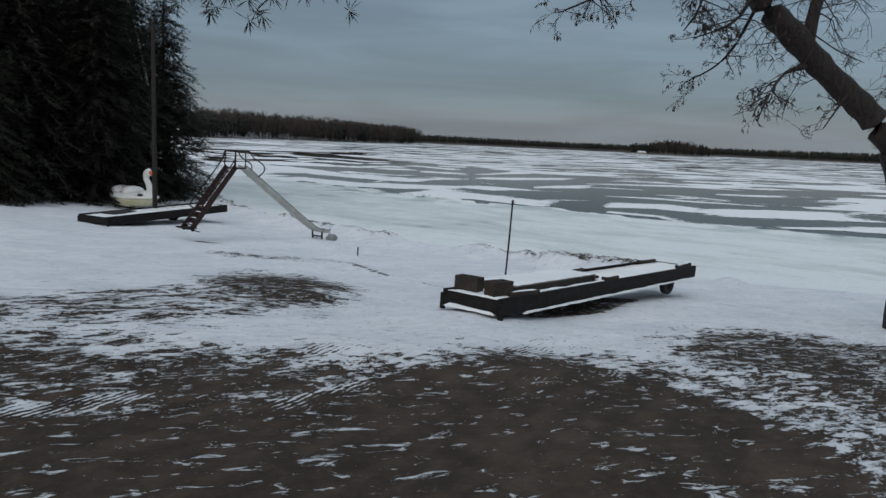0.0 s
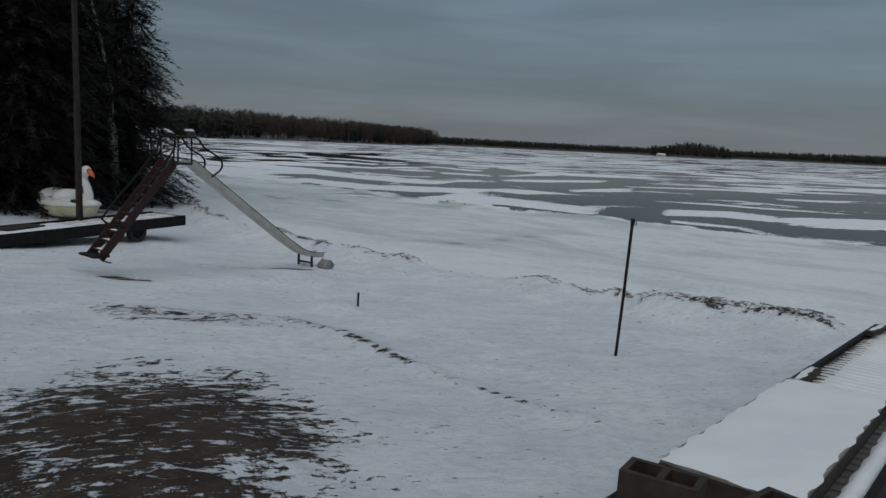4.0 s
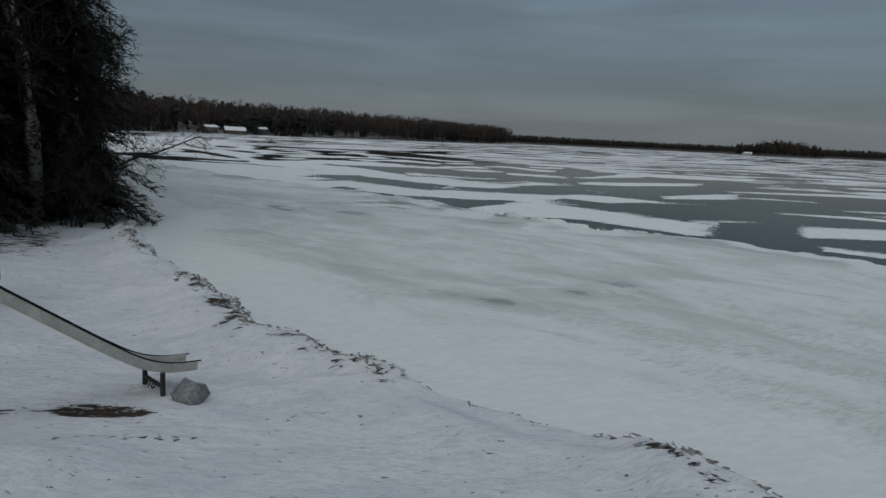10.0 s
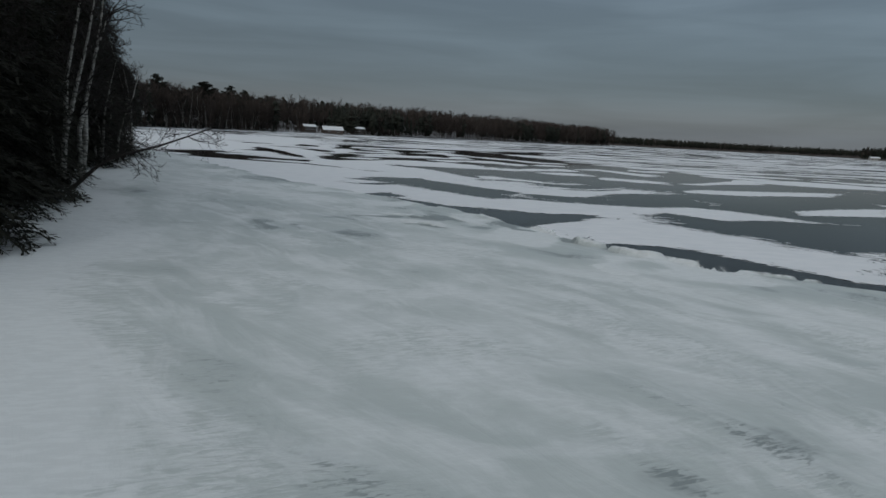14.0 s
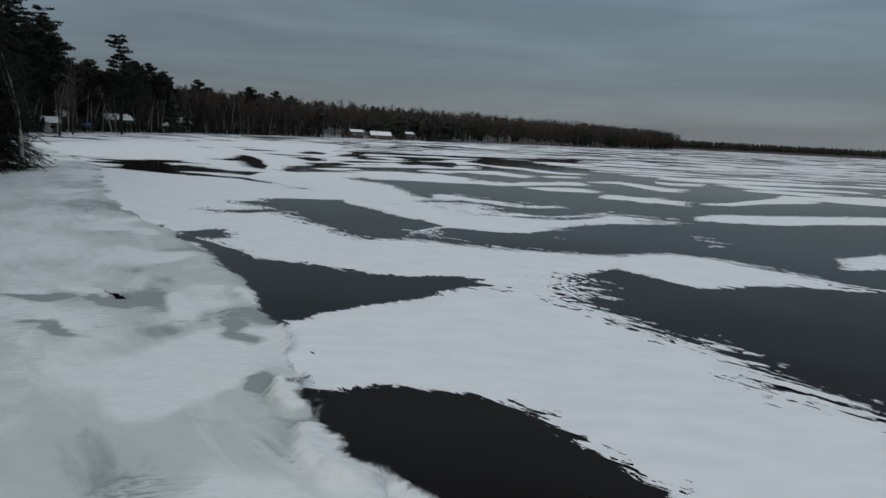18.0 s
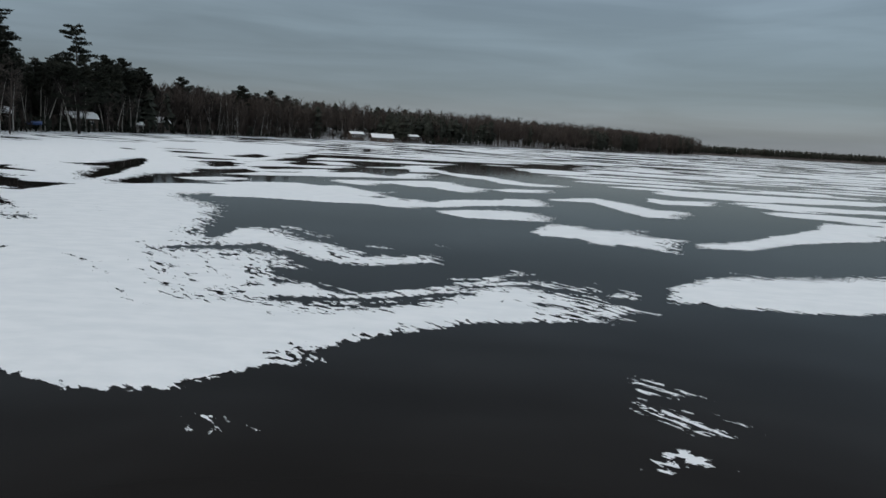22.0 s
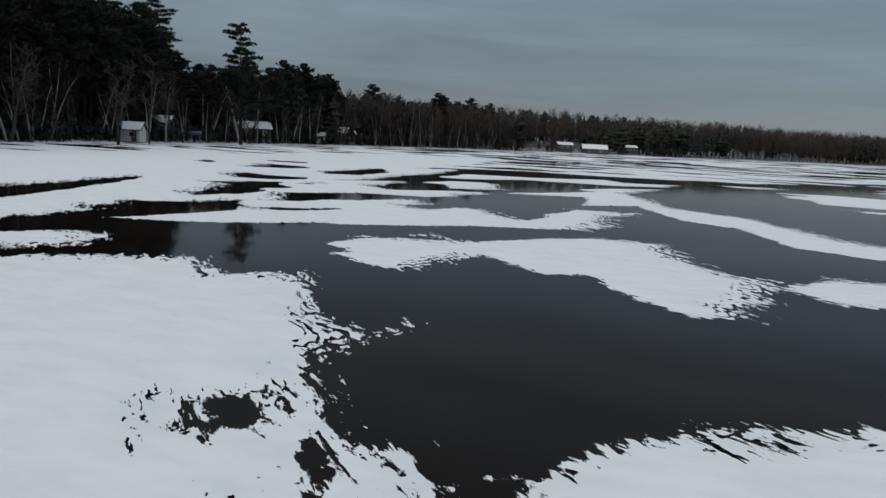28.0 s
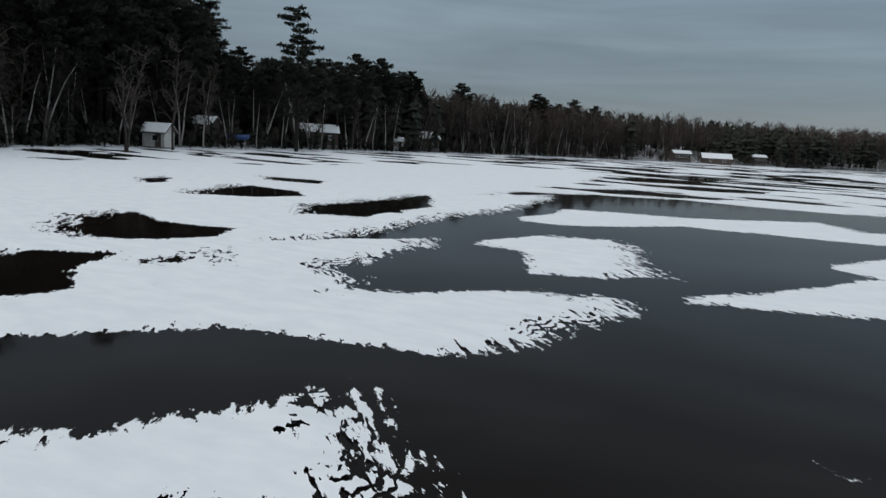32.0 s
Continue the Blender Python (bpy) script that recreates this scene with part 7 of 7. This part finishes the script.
pn = root("pine_tree", "tall pine beside the drive with a low bough of long needles", "tree")
pn.matrix_basis = pose(-6.8, 5.6, stand_z(-6.8, 5.6) - 0.1)
base = Vector(pn.matrix_basis.translation)
s, ndl = Soup(), Soup()
s.tube([(0, 0, -0.3), (0.05, 0, 4), (0, 0.1, 10), (0, 0, 15)], [0.26, 0.21, 0.14, 0.03], 10)
part("trunk", s.v, s.f, M_BARK, pn, soft=True)
for k in range(26):
    a = r.uniform(0, 6.28)
    z = 4.2 + 10 * k / 26
    L = (1 - k / 30) * r.uniform(2.6, 4.4)
    out = Vector((math.cos(a), math.sin(a), 0))
    if k == 3:
        pts = [Vector((0, 0, 4.6)), to(-4.4, 6.7, 5.75), to(-2.5, 7.2, 5.35), to(-1.35, 7.4, 5.12)]
    elif k == 4:
        pts = [Vector((0, 0, 5.0)), to(-4.6, 6.9, 6.0), to(-3.0, 7.3, 5.55), to(-2.1, 7.45, 5.05)]
    else:
        pts = [Vector((0, 0, z)), out * L * 0.5 + Vector((0, 0, z + 0.25)), out * L + Vector((0, 0, z - 0.1))]
        if out.x > 0.2 and z < 6.5:
            continue
    c = curve(pts, 5)
    b = Soup()
    b.tube(c, [0.05 * (1 - 0.8 * i / (len(c) - 1)) for i in range(len(c))], 5)
    part("bough", b.v, b.f, M_BARK, pn)
    for i in range(max(3, len(c) // 3), len(c)):
        for q in range(4):
            side = Vector((r.uniform(-1, 1), r.uniform(-1, 1), r.uniform(-0.7, 0.3))).normalized() * r.uniform(0.1, 0.45)
            e = c[i] + side
            for w in range(16):
                d = (side.normalized() * 0.7 + Vector((r.gauss(0, .6), r.gauss(0, .6), r.gauss(0, .6)))).normalized()
                ndl.blade(e, d, d.orthogonal().normalized(), r.uniform(0.10, 0.19), 0.006)
part("crown", ndl.v, ndl.f, M_PINE, pn)

# a bare bough leaning out over the shore ice
lb = root("leaning_birch", "fallen birch leaning low over the shore ice", "tree")
lb.matrix_basis = pose(-21.6, 50.6, stand_z(-21.6, 50.6))
base = Vector(lb.matrix_basis.translation)
s, tw = Soup(), Soup()
pts = curve([Vector((0, 0, -0.2)), to(-20.4, 51.6, 1.25), to(-19.4, 53.6, 1.9), to(-18.5, 56.0, 2.7)], 4)
s.tube(pts, [0.10 * (1 - 0.8 * i / (len(pts) - 1)) for i in range(len(pts))], 7)
part("trunk", s.v, s.f, M_BARK, lb, soft=True)
for i in range(26):
    p = pts[r.randint(4, len(pts) - 1)]
    d = Vector((r.uniform(-.4, .9), r.uniform(0, .9), r.uniform(-0.5, 1.2)))
    limbs(tw, p, d, r.uniform(0.6, 1.7), 0.02, 2, r, 0.0, (3, 5), 0.28, 3, None, 0.007)
part("crown", tw.v, tw.f, M_BARK, lb)

# ---- cottages and boathouses along the bay ----
def cottage(x, y, w, d, h, roof, turn, wall, label, name="cottage", windows=2, door=True, eave=0.4, lift=0.0):
    """A small gabled house: walls, snow-covered roof, door, windows with frames; long side along local x."""
    t = root(name, label, "house" if name == "cottage" else name.replace("_", " "))
    t.matrix_basis = pose(x, y, stand_z(x, y) + lift, 0, 0, turn)
    box("foundation", (w + 0.1, d + 0.1, 0.7), (0, 0, -0.15), M_STONE, t)
    for sg in (-1, 1):
        box("wall", (w, 0.14, h), (0, sg * (d / 2 - 0.07), 0.2 + h / 2), wall, t)

        def gable(bm, sg=sg):
            vs = [(-d / 2 + 0.14, 0.2), (d / 2 - 0.14, 0.2), (d / 2 - 0.14, 0.2 + h), (0, 0.2 + h + roof), (-d / 2 + 0.14, 0.2 + h)]
            a = [bm.verts.new((sg * (w / 2 - 0.14), p, z)) for p, z in vs]
            b = [bm.verts.new((sg * w / 2, p, z)) for p, z in vs]
            bm.faces.new(a)
            bm.faces.new(b[::-1])
            for k in range(5):
                bm.faces.new((a[k], b[k], b[(k + 1) % 5], a[(k + 1) % 5]))
            bmesh.ops.recalc_face_normals(bm, faces=bm.faces)
        solid("gable_wall", gable, wall, t)
        pitch = math.degrees(math.atan2(roof, d / 2))
        L = math.hypot(roof, d / 2) + eave
        cy, cz = sg * (d / 4 + eave * 0.35), 0.2 + h + roof / 2 - eave * 0.2
        rf = box("roof_slope", (w + 2 * eave, L, 0.10), (0, cy, cz), M_DARKWALL, t, turn=(-sg * pitch, 0, 0))
        o = box("snow_cover", (w + 2 * eave - 0.1, L - 0.08, 0.14), (0, 0, 0.12), M_SNOW, rf, "thick snow on the roof", bevel=0.04)
    for i in range(windows):
        wx = (i + 0.5) / windows * w - w / 2 + (0.3 if door and i == 0 else 0)
        wf = box("window", (0.95, 0.06, 0.9), (wx, -d / 2 - 0.02, 0.2 + h * 0.58), M_WHITE, t)
        box("pane", (0.78, 0.03, 0.72), (0, -0.025, 0), M_GLASS, wf, bevel=0.002)
    if door:
        dr = box("door", (0.85, 0.06, min(1.95, h - 0.15)), (w * 0.5 - 0.9, -d / 2 - 0.02, 0.2 + min(1.95, h - 0.15) / 2), M_DARKWALL, t)
        box("handle", (0.04, 0.05, 0.12), (0.32, -0.05, 0), M_STEEL, dr)
    return t


cottage(-127.5, 158.8, 3.2, 3.0, 2.1, 1.1, 40, M_SIDING, "small white shed on the snowy shore", "shed", 1)
cottage(-141.0, 170.5, 6.5, 5.0, 2.5, 1.2, 45, M_DARKWALL, "brown cottage among shore trees with snow on the roof", windows=3, lift=0.5)
cottage(-152.5, 201.5, 8.5, 6.0, 2.5, 1.5, 62, M_DARKWALL, "brown cottage half hidden by conifers with a snowy roof", windows=3, lift=0.4)
cottage(-158.8, 228.5, 2.6, 2.4, 2.0, 0.8, 70, M_SIDING, "pale little shed at the water's edge", "shed", 1)
cottage(-164.5, 242.5, 6.0, 5.0, 2.6, 1.6, 72, M_DARKWALL, "reddish brown cottage with a snowy roof", windows=2, lift=0.3)
cottage(-157.5, 360.0, 6.0, 5.0, 2.4, 1.0, 48, M_DARKWALL, "brown lakeside house with a snow-covered roof", windows=4, lift=0.2)
cottage(-151.0, 374.0, 10.0, 7.0, 1.9, 1.7, 35, M_DARKWALL, "wide boathouse with a broad white roof", "boathouse", 2, lift=-0.2)
cottage(-147.0, 399.0, 6.0, 5.0, 2.4, 0.9, 45, M_DARKWALL, "small brown house with snow on its roof", windows=3, lift=0.3)
cottage(232, 862, 9, 6, 3.0, 1.2, 10, M_SIDING, "pale cottage on the island shore", windows=3)
tp = root("tarp_shelter", "blue tarp stretched over posts by the shore", "shelter")
tp.matrix_basis = pose(-136.8, 175.8, stand_z(-136.8, 175.8), 0, 0, 45)
box("tarp", (3.6, 1.6, 0.5), (0, 0, 1.9), M_TARP, tp, turn=(14, 0, 0), bevel=0.06)
for x in (-1.6, 1.6):
    for y in (-0.6, 0.6):
        pipe("post", [(x, y, -0.2), (x, y, 1.8)], 0.05, M_WOOD, tp)
